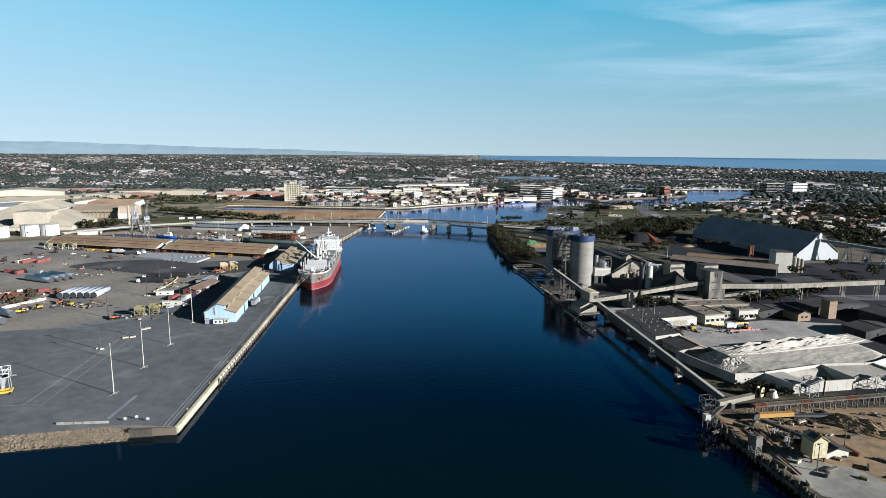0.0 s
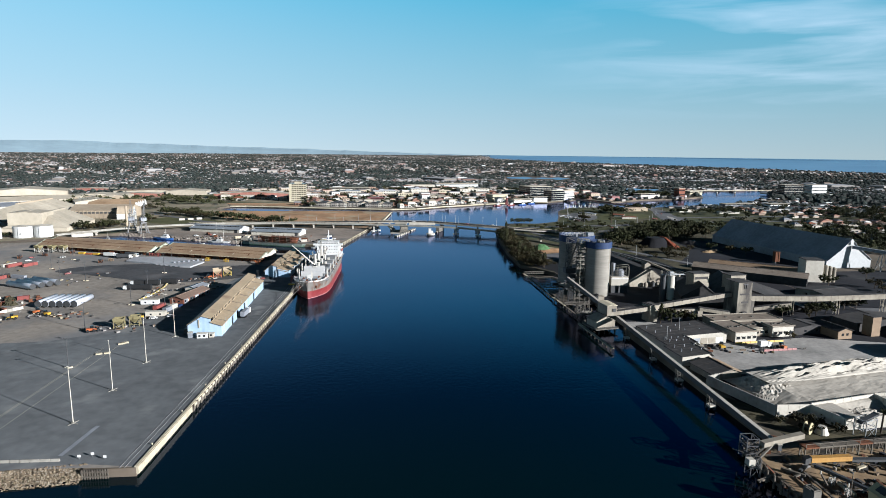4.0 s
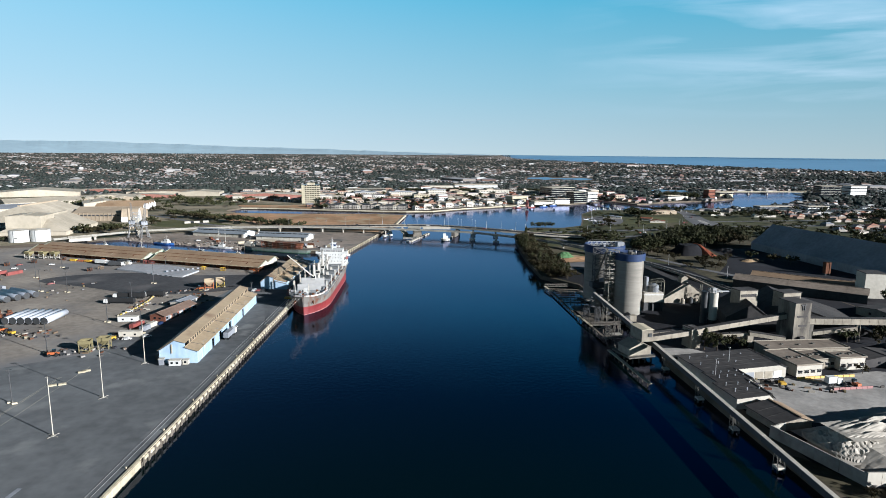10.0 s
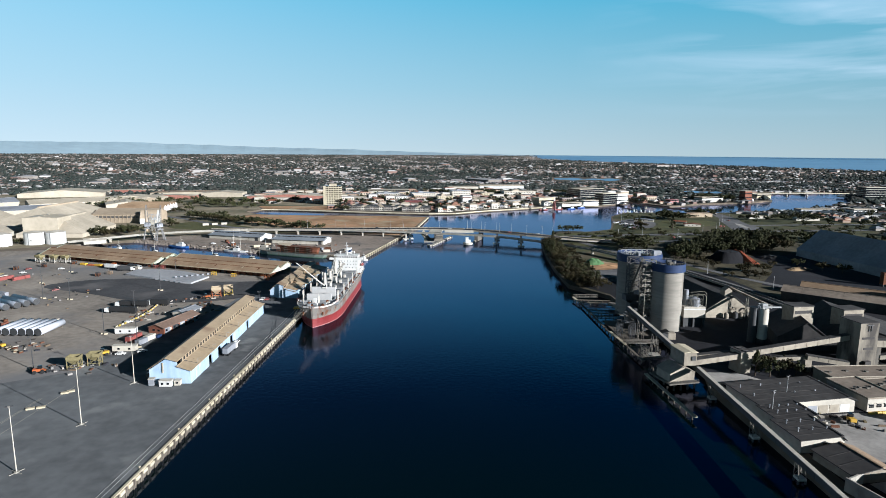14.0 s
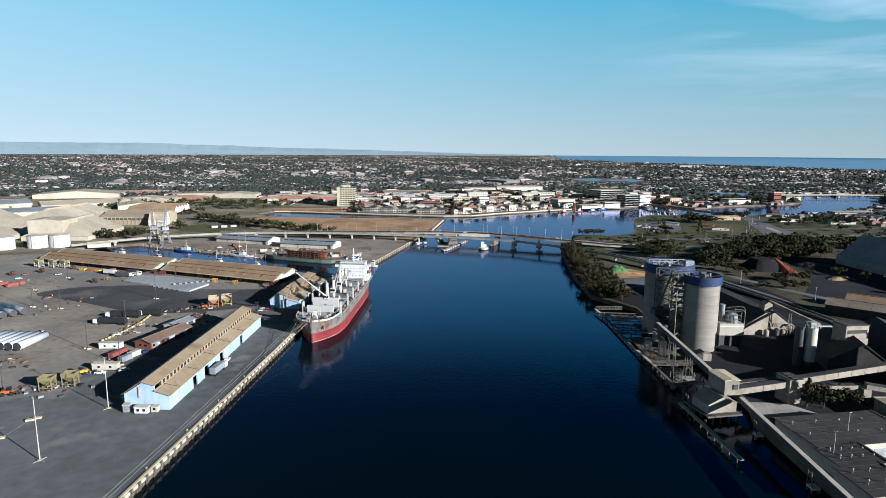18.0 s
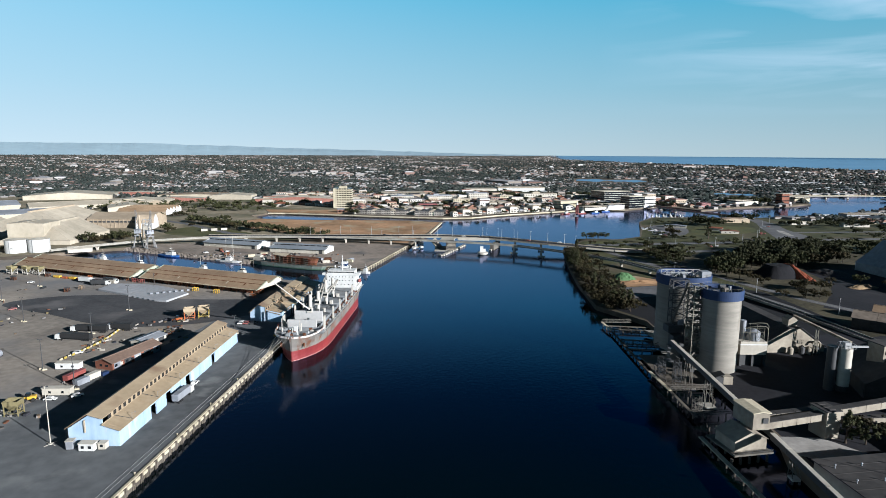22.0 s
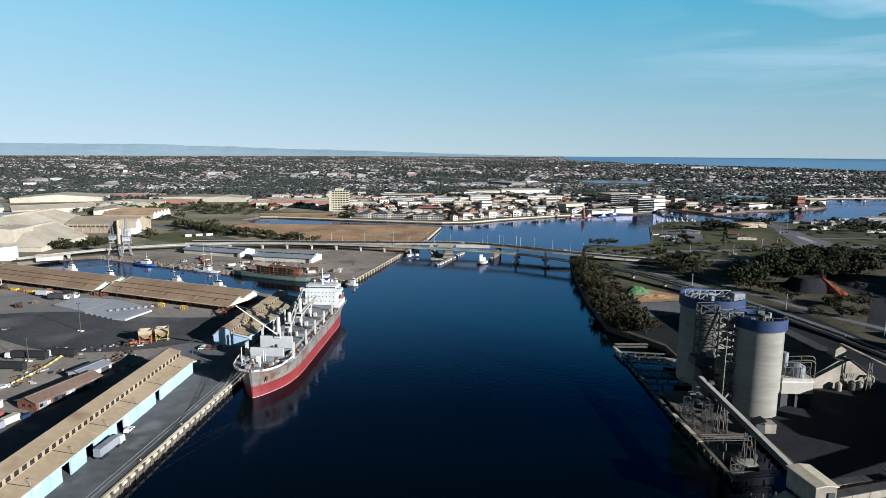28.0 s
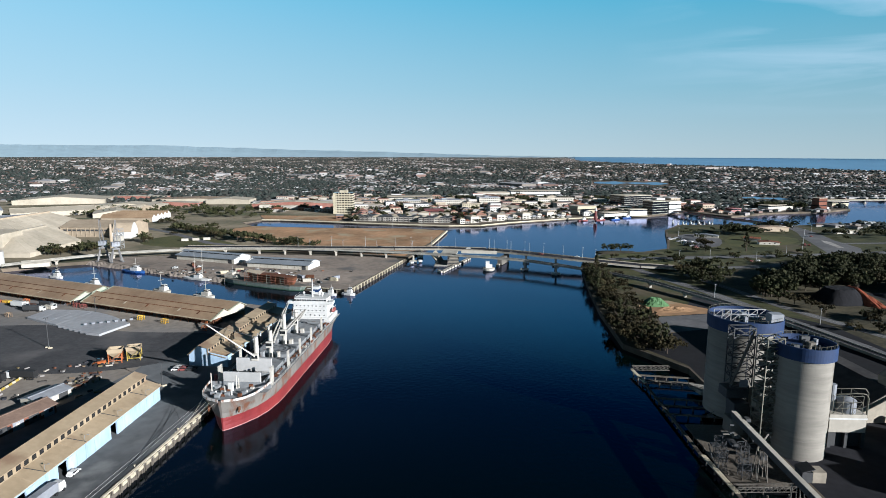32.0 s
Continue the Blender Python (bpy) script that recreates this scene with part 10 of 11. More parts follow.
for i in range(6):
    a = radians(60 * i)
    bar(bm, (3.0 * math.cos(a), 3.0 * math.sin(a), 0), (1.2 * math.cos(a), 1.2 * math.sin(a), 14), 0.4)
cyl(bm, 0, 0, 0, 14, 1.8, 1.2, n=12)
part("tower", bm, REDPAINT, light)
bm = bmesh.new()
cyl(bm, 0, 0, 14, 14.4, 2.3, n=12)
cyl(bm, 0, 0, 14.4, 17, 1.2, n=12)
cyl(bm, 0, 0, 17, 18.6, 1.4, 0.1, n=12)
part("lantern", bm, WHITE, light)
taken.append((225, 1093, 8))
for x, y, rz, w, l, h, m, lab in ((-27, 1140, 8, 30, 26, 8, REDPAINT, "pink-red painted town building"), (214, 1176, 28, 38, 22, 12, CREAM, "tall stone museum building"), (248, 1138, 28, 46, 16, 6, OFFWHITE, "white wharf shed on the town waterfront"), (292, 1160, 20, 32, 16, 9, WHITE, "white wharf building on the waterfront"), (334, 1184, 28, 34, 22, 20, GLASS, "glass-fronted apartment block on the waterfront"), (366, 1202, 28, 26, 18, 19, WHITE, "white apartment block on the waterfront"), (314, 1280, 25, 60, 40, 22, GLASS, "large dark glass office building"), (470, 1212, 20, 20, 14, 7, REDPAINT, "red painted shed beside the river"), (650, 1284, 18, 18, 15, 20, BRICK, "tall brick mill beside the river"), (410, 982, 15, 34, 11, 5, TANROOF, "long tan building beside the water"), (134, 1530, 8, 110, 40, 14, WHITE, "large white commercial building in town"), (60, 1500, 8, 70, 40, 12, OFFWHITE, "large pale commercial building in town"), (-120, 1400, 8, 90, 40, 10, OFFWHITE, "wide pale store building in town"), (930, 1330, 5, 50, 24, 26, GLASS, "glass apartment block across the river"), (1000, 1332, 5, 40, 24, 26, WHITE, "white apartment block across the river"), (550, 1255, 25, 60, 20, 9, OFFWHITE, "pale rendered building beside the river"), (700, 1330, 20, 40, 20, 10, CREAM, "cream rendered building beside the river"), (620, 1050, 5, 60, 18, 6, GREYROOF, "dark riverside boat shed"), (700, 1040, 5, 40, 18, 7, WHITE, "white riverside boat shed")):
    t = thing("town_building", lab, "building", x, y, Q, rz)
    floors = max(2, int(h / 3.4))
    for i in range(floors):
        z0, z1 = h * i / floors, h * (i + 1) / floors
        bm = bmesh.new()
        box(bm, 0, w, 0, l, z0, z0 + (z1 - z0) * (0.12 if m is GLASS else 0.55))
        part("storey_band", bm, m if m is not GLASS else OFFWHITE, t)
        bm = bmesh.new()
        box(bm, 0.25, w - 0.25, 0.25, l - 0.25, z0 + (z1 - z0) * (0.12 if m is GLASS else 0.55), z1)
        part("window_band", bm, GLASS if i % 2 or m is GLASS else m, t)
    bm = bmesh.new()
    box(bm, -0.4, w + 0.4, -0.4, l + 0.4, h, h + 0.8)
    part("roof", bm, PALEROOF if m is not REDPAINT else REDPAINT, t)
    taken.append((x + w / 2, y + l / 2, max(w, l) / 2))
rg = random.Random(23)
count = 0
for i in range(1500):
    x, y = rg.uniform(-330, 460), rg.uniform(1040, 1480)
    if x < -140 and y < 1180 or count > 150:
        continue
    if not inside(x, y, LEFT_POLY) or not inside(x - 12, y - 16, LEFT_POLY) or not inside(x + 14, y - 16, LEFT_POLY) or not free(x, y, 8):
        continue
    house(x, y, rg.choice((0, 0, 1, 1, 1, 2, 2, 3, 3, 5, 6, 7)), rg.choice((8, 98)) + rg.uniform(-4, 4))
    taken.append((x, y, 8))
    count += 1
spread = []
for i in range(640):
    x, y = rg.uniform(-300, 440), rg.uniform(1045, 1480)
    if inside(x, y, LEFT_POLY) and free(x, y, 2) and not (x < -140 and y < 1180):
        spread.append((x, y, rg.choice((0, 1, 2, 4)), rg.uniform(0.5, 1.0)))
grove(spread, "street and garden trees among the town houses")
grove([(-560 + 300 * (i / 89) + rg.uniform(-20, 20), 1150 - 40 * math.sin(i) + rg.uniform(-25, 25), rg.choice((0, 1, 4)), rg.uniform(0.6, 1.0)) for i in range(90)] + [(-330 + 210 * (i / 59) + rg.uniform(-5, 5), 948 - 130 * (i / 59) + rg.uniform(-5, 5), rg.choice((0, 1, 4)), rg.uniform(0.5, 0.9)) for i in range(60)], "belt of trees between the stores and the vacant land")
# waterfront walls
for line in (((-260, 1073), (-233, 1074), (-178, 1062), (-97, 1041), (14, 1019), (56, 1025.6), (97, 1061), (185, 1117), (282, 1168), (322, 1166)), ((1, 858), (13, 964))):
    t = thing("sea_wall", "pale stone promenade wall along the water", "wall", 0, 0, 0, 0, kind="structure")
    for a, b in zip(line, line[1:]):
        bm = bmesh.new()
        duct(bm, (*a, Q - 1.5), (*b, Q - 1.5), 2.2, 1.6)
        part("wall", bm, CREAM, t)
# low bridge and marina pontoons up river
viaduct("low_bridge", "low old road bridge over the upper river", [(380, 1215, 6.2), (400, 1130, 6.2), (442, 1062, 5.5), (470, 1030, 4)], 12, 1.2, [(388, 1180, 0, 5, 2, 2), (398, 1140, 0, 5, 2, 2), (415, 1105, 0, 5, 2, 2)], REDPAINT)
viaduct("far_bridge", "pale road bridge far up the river", [(690, 1440, 7), (780, 1450, 8), (890, 1462, 8), (1000, 1470, 7)], 12, 1.2, [(720, 1443, 0, 6, 2, 2), (780, 1450, 0, 7, 2, 2), (840, 1457, 0, 7, 2, 2), (890, 1462, 0, 7, 2, 2)])
# parkland, roads and car parks on the right bank
patch("ground", [(128, 565), (122.5, 584), (128, 640), (135, 700), (142, 745), (171, 797), (215, 811), (245, 832), (264, 888), (291, 980), (330, 1040), (480, 1043), (630, 1086), (800, 1050), (800, 620), (420, 560), (300, 520), (240, 560), (200, 620), (160, 570)], GRASS, "rough winter grass parkland", 0.21, "ground")
patch("ground", [(246, 458), (300, 474), (445, 530), (445, 725), (330, 770), (236, 722), (222, 660), (238, 600), (246, 540)], SCRUB, "dark leaf-littered soil under trees", 0.222, "ground")
patch("ground", [(262, 520), (300, 476), (445, 526), (445, 600), (366, 652), (318, 642), (314, 600), (296, 566)], DARK_ASPHALT, "dark yard beside the bulk store", 0.236, "ground")
patch("ground", rounded([(170, 722), (215, 735), (232, 775), (206, 800), (172, 790), (150, 745)], 1), LAWN, "lawn below the road embankment", 0.225, "ground")
patch("ground", rounded([(262, 852), (276, 846), (284, 880), (276, 905), (266, 885)], 1), LAWN, "small lawn at the water's edge", 0.225, "ground")
patch("ground", rounded([(316, 846), (372, 858), (420, 905), (408, 950), (352, 936), (322, 890)], 1), LAWN, "open lawn beside the car park", 0.225, "ground")
patch("pavement", rounded([(276, 842), (300, 846), (322, 886), (334, 938), (306, 952), (284, 930), (280, 890)], 1), ROADGREY, "worn grey car park by the river", 0.24)
patch("pavement", [(392, 812), (424, 806), (446, 850), (452, 905), (470, 968), (478, 1036), (464, 1038), (448, 975), (428, 925), (414, 880)], ROADGREY, "broad grey road fanning out at a junction", 0.245)
patch("pavement", [(424, 850), (430, 850), (440, 890), (438, 905), (430, 885)], GRAVEL, "pale paved traffic island", 0.265)
for line, w in (([(170, 768), (212, 775.5), (302, 790), (398, 808), (451, 822), (620, 842), (800, 850)], 13), ([(230, 724), (300, 742), (398, 790), (420, 815)], 10), ([(246, 452), (240, 520), (222, 590), (205, 650), (190, 690), (176, 740)], 9), ([(300, 470), (262, 540), (240, 600), (229, 650), (215, 700), (230, 724)], 7), ([(440, 880), (520, 890), (640, 900), (780, 905)], 9)):
    for a, b in zip(line, line[1:]):
        bm = bmesh.new()
        duct(bm, (*a, Q + 0.24), (*b, Q + 0.24), w, 0.03)
        piece("road", bm, ROADGREY, "grey asphalt road through the parkland", "road")
        bm = bmesh.new()
        duct(bm, (*a, Q + 0.275), (*b, Q + 0.275), 0.3, 0.008)
        piece("road", bm, PAINTLINE, "painted centre line on the road", "marking")
for x, y, rz, w, l, h, m, rf, lab in ((398, 978, 4, 44, 12, 6.5, TANROOF, BROWNROOF, "long orange-tan pavilion by the low bridge"), (352, 868, -12, 20, 9, 3.8, OFFWHITE, TILE, "white kiosk with red roof on the lawn"), (362, 888, 60, 8, 16, 4.5, OFFWHITE, TILE, "small white pavilion with red tiled roof"), (304, 925, -25, 26, 8, 3.6, OFFWHITE, GREYROOF, "low white club house beside the car park"), (488, 962, 2, 30, 9, 4.2, OFFWHITE, PALEROOF, "low cream store beside the shore"), (545, 940, 0, 34, 10, 4.2, OFFWHITE, PALEROOF, "low cream store behind dark trees"), (628, 1010, -20, 34, 34, 5.5, WHITE, DARKSTEEL, "dark-roofed boat shed with a white gable"), (672, 992, -20, 36, 30, 5.5, WHITE, DARKSTEEL, "dark-roofed boat shed beside another"), (712, 1000, 0, 90, 20, 5, OFFWHITE, DARKSTEEL, "long low dark-roofed marina shed")):
    gable_shed("park_building", lab, x, y, rz, w, l, h * 0.75, h, m, rf, base=R, windows=3)
for i in range(46):
    f = i / 45
    if i < 26:
        x, y, a = 268 + rg.uniform(0, 18), 838 + 80 * f * 1.7, 20
    else:
        p = rg.choice(((300, 760), (356, 792), (400, 865), (440, 930), (330, 735), (480, 748)))
        x, y, a = p[0] + rg.uniform(-5, 5), p[1] + rg.uniform(-5, 5), 50
    car(x, y, a, rg.choice((WHITE, WHITE, DARKSTEEL, REDPAINT, GREYROOF)), "car in the riverside car park", base=Q + 0.27, far=True)
for i in range(40):
    x, y = rg.uniform(560, 880), rg.uniform(560, 840)
    if free(x, y, 10):
        house(x, y, rg.choice((0, 1, 1, 0, 3)), rg.choice((8, 98)), R)
        taken.append((x, y, 9))
# shrubs and garden trees over the parkland
rg = random.Random(29)
low = []
for i in range(420):
    x, y = rg.uniform(165, 470), rg.uniform(700, 1010)
    if not inside(x, y, RIGHT_POLY) or not inside(x - 9, y + 9, RIGHT_POLY) or 318 < x < 410 and 850 < y < 935 or 276 < x < 330 and 840 < y < 950 or 390 < x < 480 and y > 806 and abs(x - (y - 806) * 0.33 - 408) < 26:
        continue
    if noise.noise((x / 45, y / 30, 2.2)) + 0.6 * rg.random() > 0.2:
        low.append((x, y, rg.choice((0, 2, 4, 4)), rg.uniform(0.2, 0.55)))
grove(low, "low shrubs and young trees over the parkland")
clump = [(371 + rg.gauss(0, 11), 948 + rg.gauss(0, 7), rg.choice((1, 3, 1)), rg.uniform(0.7, 1.1)) for i in range(22)]
clump += [(rg.uniform(420, 470), rg.uniform(985, 1030), rg.choice((0, 1, 3)), rg.uniform(0.5, 0.9)) for i in range(20)]
clump += [(rg.uniform(470, 580), rg.uniform(935, 960), rg.choice((0, 1)), rg.uniform(0.5, 0.8)) for i in range(16)]
clump += [(rg.uniform(700, 900), rg.uniform(700, 990), rg.choice((0, 1, 3, 2)), rg.uniform(0.5, 1.0)) for i in range(160)]
clump += [(rg.uniform(500, 820), rg.uniform(500, 700), rg.choice((0, 1, 3, 2)), rg.uniform(0.6, 1.1)) for i in range(170)]
clump += [(rg.uniform(500, 960), rg.uniform(590, 1010), rg.choice((0, 1, 4, 2)), rg.uniform(0.35, 0.7)) for i in range(130)]
grove(clump, "dark fig and gum trees about the far bank")


# ---- the old town: close-built streets of houses, shops and stores too many to count ----
def block_of(corners, z0, z1):
    return [(x, y, z) for z in (z0, z1) for x, y in corners]


TOWNWALL = islands("town_walls", ((0.56, 0.52, 0.46), (0.66, 0.64, 0.6), (0.48, 0.41, 0.32), (0.32, 0.19, 0.14), (0.52, 0.45, 0.37), (0.38, 0.33, 0.29), (0.34, 0.26, 0.2)))
TOWNROOF = islands("town_roofs", ((0.36, 0.19, 0.13), (0.5, 0.48, 0.45), (0.3, 0.16, 0.12), (0.26, 0.25, 0.25), (0.62, 0.6, 0.57), (0.4, 0.24, 0.17), (0.4, 0.36, 0.32), (0.2, 0.18, 0.18), (0.46, 0.35, 0.27), (0.32, 0.22, 0.17)), 0.7)
rg = random.Random(47)
walls, wallf, tops, topf, panes, panef = [], [], [], [], [], []
ca, sa = math.cos(radians(14)), math.sin(radians(14))
for row in range(-4, 30):
    for col in range(-24, 36):
        u, v = col * 17.5 + rg.uniform(-3, 3) + (9 if col % 5 == 0 else 0), row * 20 + rg.uniform(-3, 3)
        x, y = u * ca - v * sa + 60, u * sa + v * ca + 1060
        if x < 24 and y < 1075 or x < -150 and y < 1200 or x < -330 or x > 470 or y > 1500 or rg.random() < 0.16:
            continue
        if not (inside(x - 11, y - 14, LEFT_POLY) and inside(x + 13, y - 14, LEFT_POLY)) or not free(x, y, 5):
            continue
        big = rg.random() < (0.3 if y > 1230 else 0.12)
        w, l = (rg.uniform(8, 12), rg.uniform(7, 10)) if big else (rg.uniform(4.5, 7), rg.uniform(5, 8.5))
        h = rg.choice((3.3, 3.6, 4.2, 6.4, 6.8)) if not big else rg.choice((5.5, 7, 9.5, 11))
        a = radians(14 + rg.choice((0, 0, 0, 90)) + rg.uniform(-3, 3))
        c, d = math.cos(a), math.sin(a)
        quad = [(x + p * w * c - q * l * d, y + p * w * d + q * l * c) for p, q in ((-1, -1), (1, -1), (1, 1), (-1, 1))]
        k = len(walls)
        walls += block_of(quad, Q - 0.3, Q + h)
        wallf += [(k, k + 1, k + 5, k + 4), (k + 1, k + 2, k + 6, k + 5), (k + 2, k + 3, k + 7, k + 6), (k + 3, k, k + 4, k + 7)]
        k = len(tops)
        if big:
            tops += block_of([(x + (px - x) * 1.02, y + (py - y) * 1.02) for px, py in quad], Q + h, Q + h + 0.7)
            topf += [(k, k + 1, k + 5, k + 4), (k + 1, k + 2, k + 6, k + 5), (k + 2, k + 3, k + 7, k + 6), (k + 3, k, k + 4, k + 7), (k + 4, k + 5, k + 6, k + 7)]
        else:
            rise_h = rg.uniform(1.4, 2.8)
            over = [(x + (px - x) * 1.08, y + (py - y) * 1.08) for px, py in quad]
            hipped = 0.45 if rg.random() < 0.6 else 1.0
            tops += [(px, py, Q + h) for px, py in over] + [(x - t2 * l * hipped * d, y + t2 * l * hipped * c, Q + h + rise_h) for t2 in (-1, 1)]
            topf += [(k + 1, k + 2, k + 5, k + 4), (k + 3, k, k + 4, k + 5), (k, k + 1, k + 4), (k + 2, k + 3, k + 5)]
        # windows and shopfronts, a little proud of the two walls towards the river
        for p0, p1 in ((quad[0], quad[1]), (quad[1], quad[2]), (quad[3], quad[0])):
            nx, ny = p1[1] - p0[1], p0[0] - p1[0]
            ln = math.hypot(nx, ny)
            for floor in range(max(1, int(h / 3.1))):
                for m in range(max(2, int(ln / 4.2))):
                    f0 = (m + 0.28) / max(2, int(ln / 4.2))
                    f1 = f0 + 0.45 / max(2, int(ln / 4.2))
                    z0 = Q + 1.0 + floor * 3.0
                    k = len(panes)
                    for f, z in ((f0, z0), (f1, z0), (f1, z0 + 1.4), (f0, z0 + 1.4)):
                        panes.append((p0[0] + (p1[0] - p0[0]) * f + nx / ln * 0.08, p0[1] + (p1[1] - p0[1]) * f + ny / ln * 0.08, z))
                    panef.append((k, k + 1, k + 2, k + 3))
for row in range(22):
    for col in range(26):
        x, y = 540 + col * 17 + rg.uniform(-4, 4) + row * 4, 590 + row * 21 + rg.uniform(-3, 3)
        if rg.random() < 0.34 or not free(x, y, 7) or abs(y - 848) < 18 or abs(y - 902) < 14 or not inside(x, y + 25, RIGHT_POLY):
            continue
        w, l, h = rg.uniform(4.5, 7), rg.uniform(4.5, 7.5), rg.uniform(3.0, 3.8)
        quad = [(x + p * w, y + q * l) for p, q in ((-1, -1), (1, -1), (1, 1), (-1, 1))]
        k = len(walls)
        walls += block_of(quad, Q - 0.3, Q + h)
        wallf += [(k, k + 1, k + 5, k + 4), (k + 1, k + 2, k + 6, k + 5), (k + 2, k + 3, k + 7, k + 6), (k + 3, k, k + 4, k + 7)]
        k = len(tops)
        over = [(x + (px - x) * 1.08, y + (py - y) * 1.08) for px, py in quad]
        tops += [(px, py, Q + h) for px, py in over] + [(x, y + t2 * l * 0.5, Q + h + rg.uniform(1.4, 2.4)) for t2 in (-1, 1)]
        topf += [(k + 1, k + 2, k + 5, k + 4), (k + 3, k, k + 4, k + 5), (k, k + 1, k + 4), (k + 2, k + 3, k + 5)]
loose("town_walls", walls, wallf, TOWNWALL, "close-built pale walls of the old town and suburb", "houses")
loose("town_roofs", tops, topf, TOWNROOF, "red, grey and white roofs of the old town", "houses")
loose("town_windows", panes, panef, GLASS, "dark windows of the old town", "windows")
grove([(140 + rg.gauss(0, 60), 1420 + rg.gauss(0, 25), rg.choice((0, 1, 3)), rg.uniform(0.7, 1.1)) for i in range(110)], "dark park trees behind the old town")
# pale public buildings over the roofs
for x, y, rz, w, l, h, lab in ((-20, 1275, 12, 48, 26, 13, "white town store of three storeys"), (60, 1318, 12, 40, 24, 15, "white four-storey town block"), (120, 1300, 14, 26, 20, 12, "cream town block with flat roof"), (170, 1335, 14, 70, 24, 13, "long white town block with window rows"), (262, 1330, 14, 40, 24, 11, "white hall with flat roof"), (-90, 1300, 10, 44, 28, 10, "white store with flat roof"), (30, 1225, 12, 30, 18, 11, "cream hotel with window rows")):
    t = thing("town_building", lab, "building", x, y, Q, rz)
    floors = int(h / 3.4)
    bm = bmesh.new()
    box(bm, 0, w, 0, l, 0, h)
    part("wall", bm, CREAM if "cream" in lab else OFFWHITE, t)
    bm = bmesh.new()
    for i in range(floors):
        for j in range(int(w / 3.6)):
            box(bm, 1.1 + j * 3.6, 2.6 + j * 3.6, -0.1, 0.02, h * (i + 0.35) / floors, h * (i + 0.8) / floors)
        for j in range(int(l / 3.6)):
            box(bm, w - 0.02, w + 0.1, 1.1 + j * 3.6, 2.6 + j * 3.6, h * (i + 0.35) / floors, h * (i + 0.8) / floors)
    tagged(part("glazing", bm, GLASS, t), "dark windows in even rows", kind="stuff")
    bm = bmesh.new()
    box(bm, -0.3, w + 0.3, -0.3, l + 0.3, h, h + 0.9)
    box(bm, w * 0.3, w * 0.5, l * 0.3, l * 0.7, h + 0.9, h + 3.2)
    part("roof", bm, GREYROOF if "store" in lab else PALEROOF, t)

# ---- suburbs to the horizon: roofs, walls and tree crowns too many to count ----
ICO = [(0, 0, 1), (0.89, 0, 0.45), (0.28, 0.85, 0.45), (-0.72, 0.53, 0.45), (-0.72, -0.53, 0.45), (0.28, -0.85, 0.45), (0.72, 0.53, -0.3), (-0.28, 0.85, -0.3), (-0.89, 0, -0.3), (-0.28, -0.85, -0.3), (0.72, -0.53, -0.3)]
ICOF = [(0, 1, 2), (0, 2, 3), (0, 3, 4), (0, 4, 5), (0, 5, 1), (1, 6, 2), (2, 6, 7), (2, 7, 3), (3, 7, 8), (3, 8, 4), (4, 8, 9), (4, 9, 5), (5, 9, 10), (5, 10, 1), (1, 10, 6)]
gen = np.random.default_rng(12)
ico = np.array(ICO)


def scatter(n, r0, r1, a0, a1, power=1.0):
    r = r0 + (r1 - r0) * gen.random(n) ** power
    a = np.radians(a0 + (a1 - a0) * gen.random(n))
    return r * np.sin(a), r * np.cos(a), r


LAGOONS = ((11.6, 17.4, 2060, 2420), (22.4, 25.4, 1590, 1740))
for a0, a1, r0, r1 in LAGOONS:
    verts, faces = [], []
    for i in range(25):
        f = i / 24
        az, wide = radians(a0 + (a1 - a0) * f), math.sin(math.pi * min(1, 0.04 + f * 0.94)) ** 0.5
        for k in (0, 0.5, 1):
            d = (r0 + r1) / 2 + 30 + (k - 0.5) * (r1 - r0) * 0.7 * wide * (0.6 + 0.3 * math.sin(9 * f) + 0.2 * math.sin(23 * f + 1))
            verts.append((d * math.sin(az), d * math.cos(az), rise(d) + 0.6))
    for i in range(24):
        for k in (0, 1):
            p = i * 3 + k
            faces.append((p, p + 3, p + 4, p + 1))
    loose("water", verts, faces, SEA, "calm blue lagoon among the suburbs", "water", "structure")


def spots(n, r0, r1, power=1.0, lean=0.0):
    """Places on the land plain in the seen sector, with their ground height and the shrink of the drawn-together distance."""
    x, y, r = scatter(n, r0, r1, -47, 58, power)
    luck = gen.random(n)
    keep, gz, shrink = [], [], []
    for i in range(n):
        az = math.degrees(math.atan2(x[i], y[i]))
        if lean and lean * (noise.noise((x[i] / 260, y[i] / 190, 3.3)) + 0.6 * noise.noise((x[i] / 80, y[i] / 60, 7.1))) + 0.9 * luck[i] < 0.3:
            continue
        if any(a0 - 0.2 < az < a1 + 0.2 and r0 < r[i] < r1 for a0, a1, r0, r1 in LAGOONS):
            continue
        if r[i] < RIM:
            if not (inside(x[i], y[i], LEFT_POLY) or inside(x[i], y[i], RIGHT_POLY)) or (x[i] < 0 and y[i] < 1330 and x[i] > -1000) or (-330 < x[i] < 470 and y[i] < 1470):
                continue
        elif r[i] > coast_at(az) - 12:
            continue
        keep.append(i)
        gz.append(rise(r[i]))
        shrink.append(1.0 if r[i] < 2400 else max(0.16, math.exp(-(r[i] - 2400) / 2400 * math.log(10)) * r[i] / 2400))
    return x[keep], y[keep], np.array(gz), np.array(shrink)


COAST_ROWS = [coast(-48 + i) for i in range(110)]


def coast_at(az):
    return COAST_ROWS[max(0, min(109, int(az + 48)))]


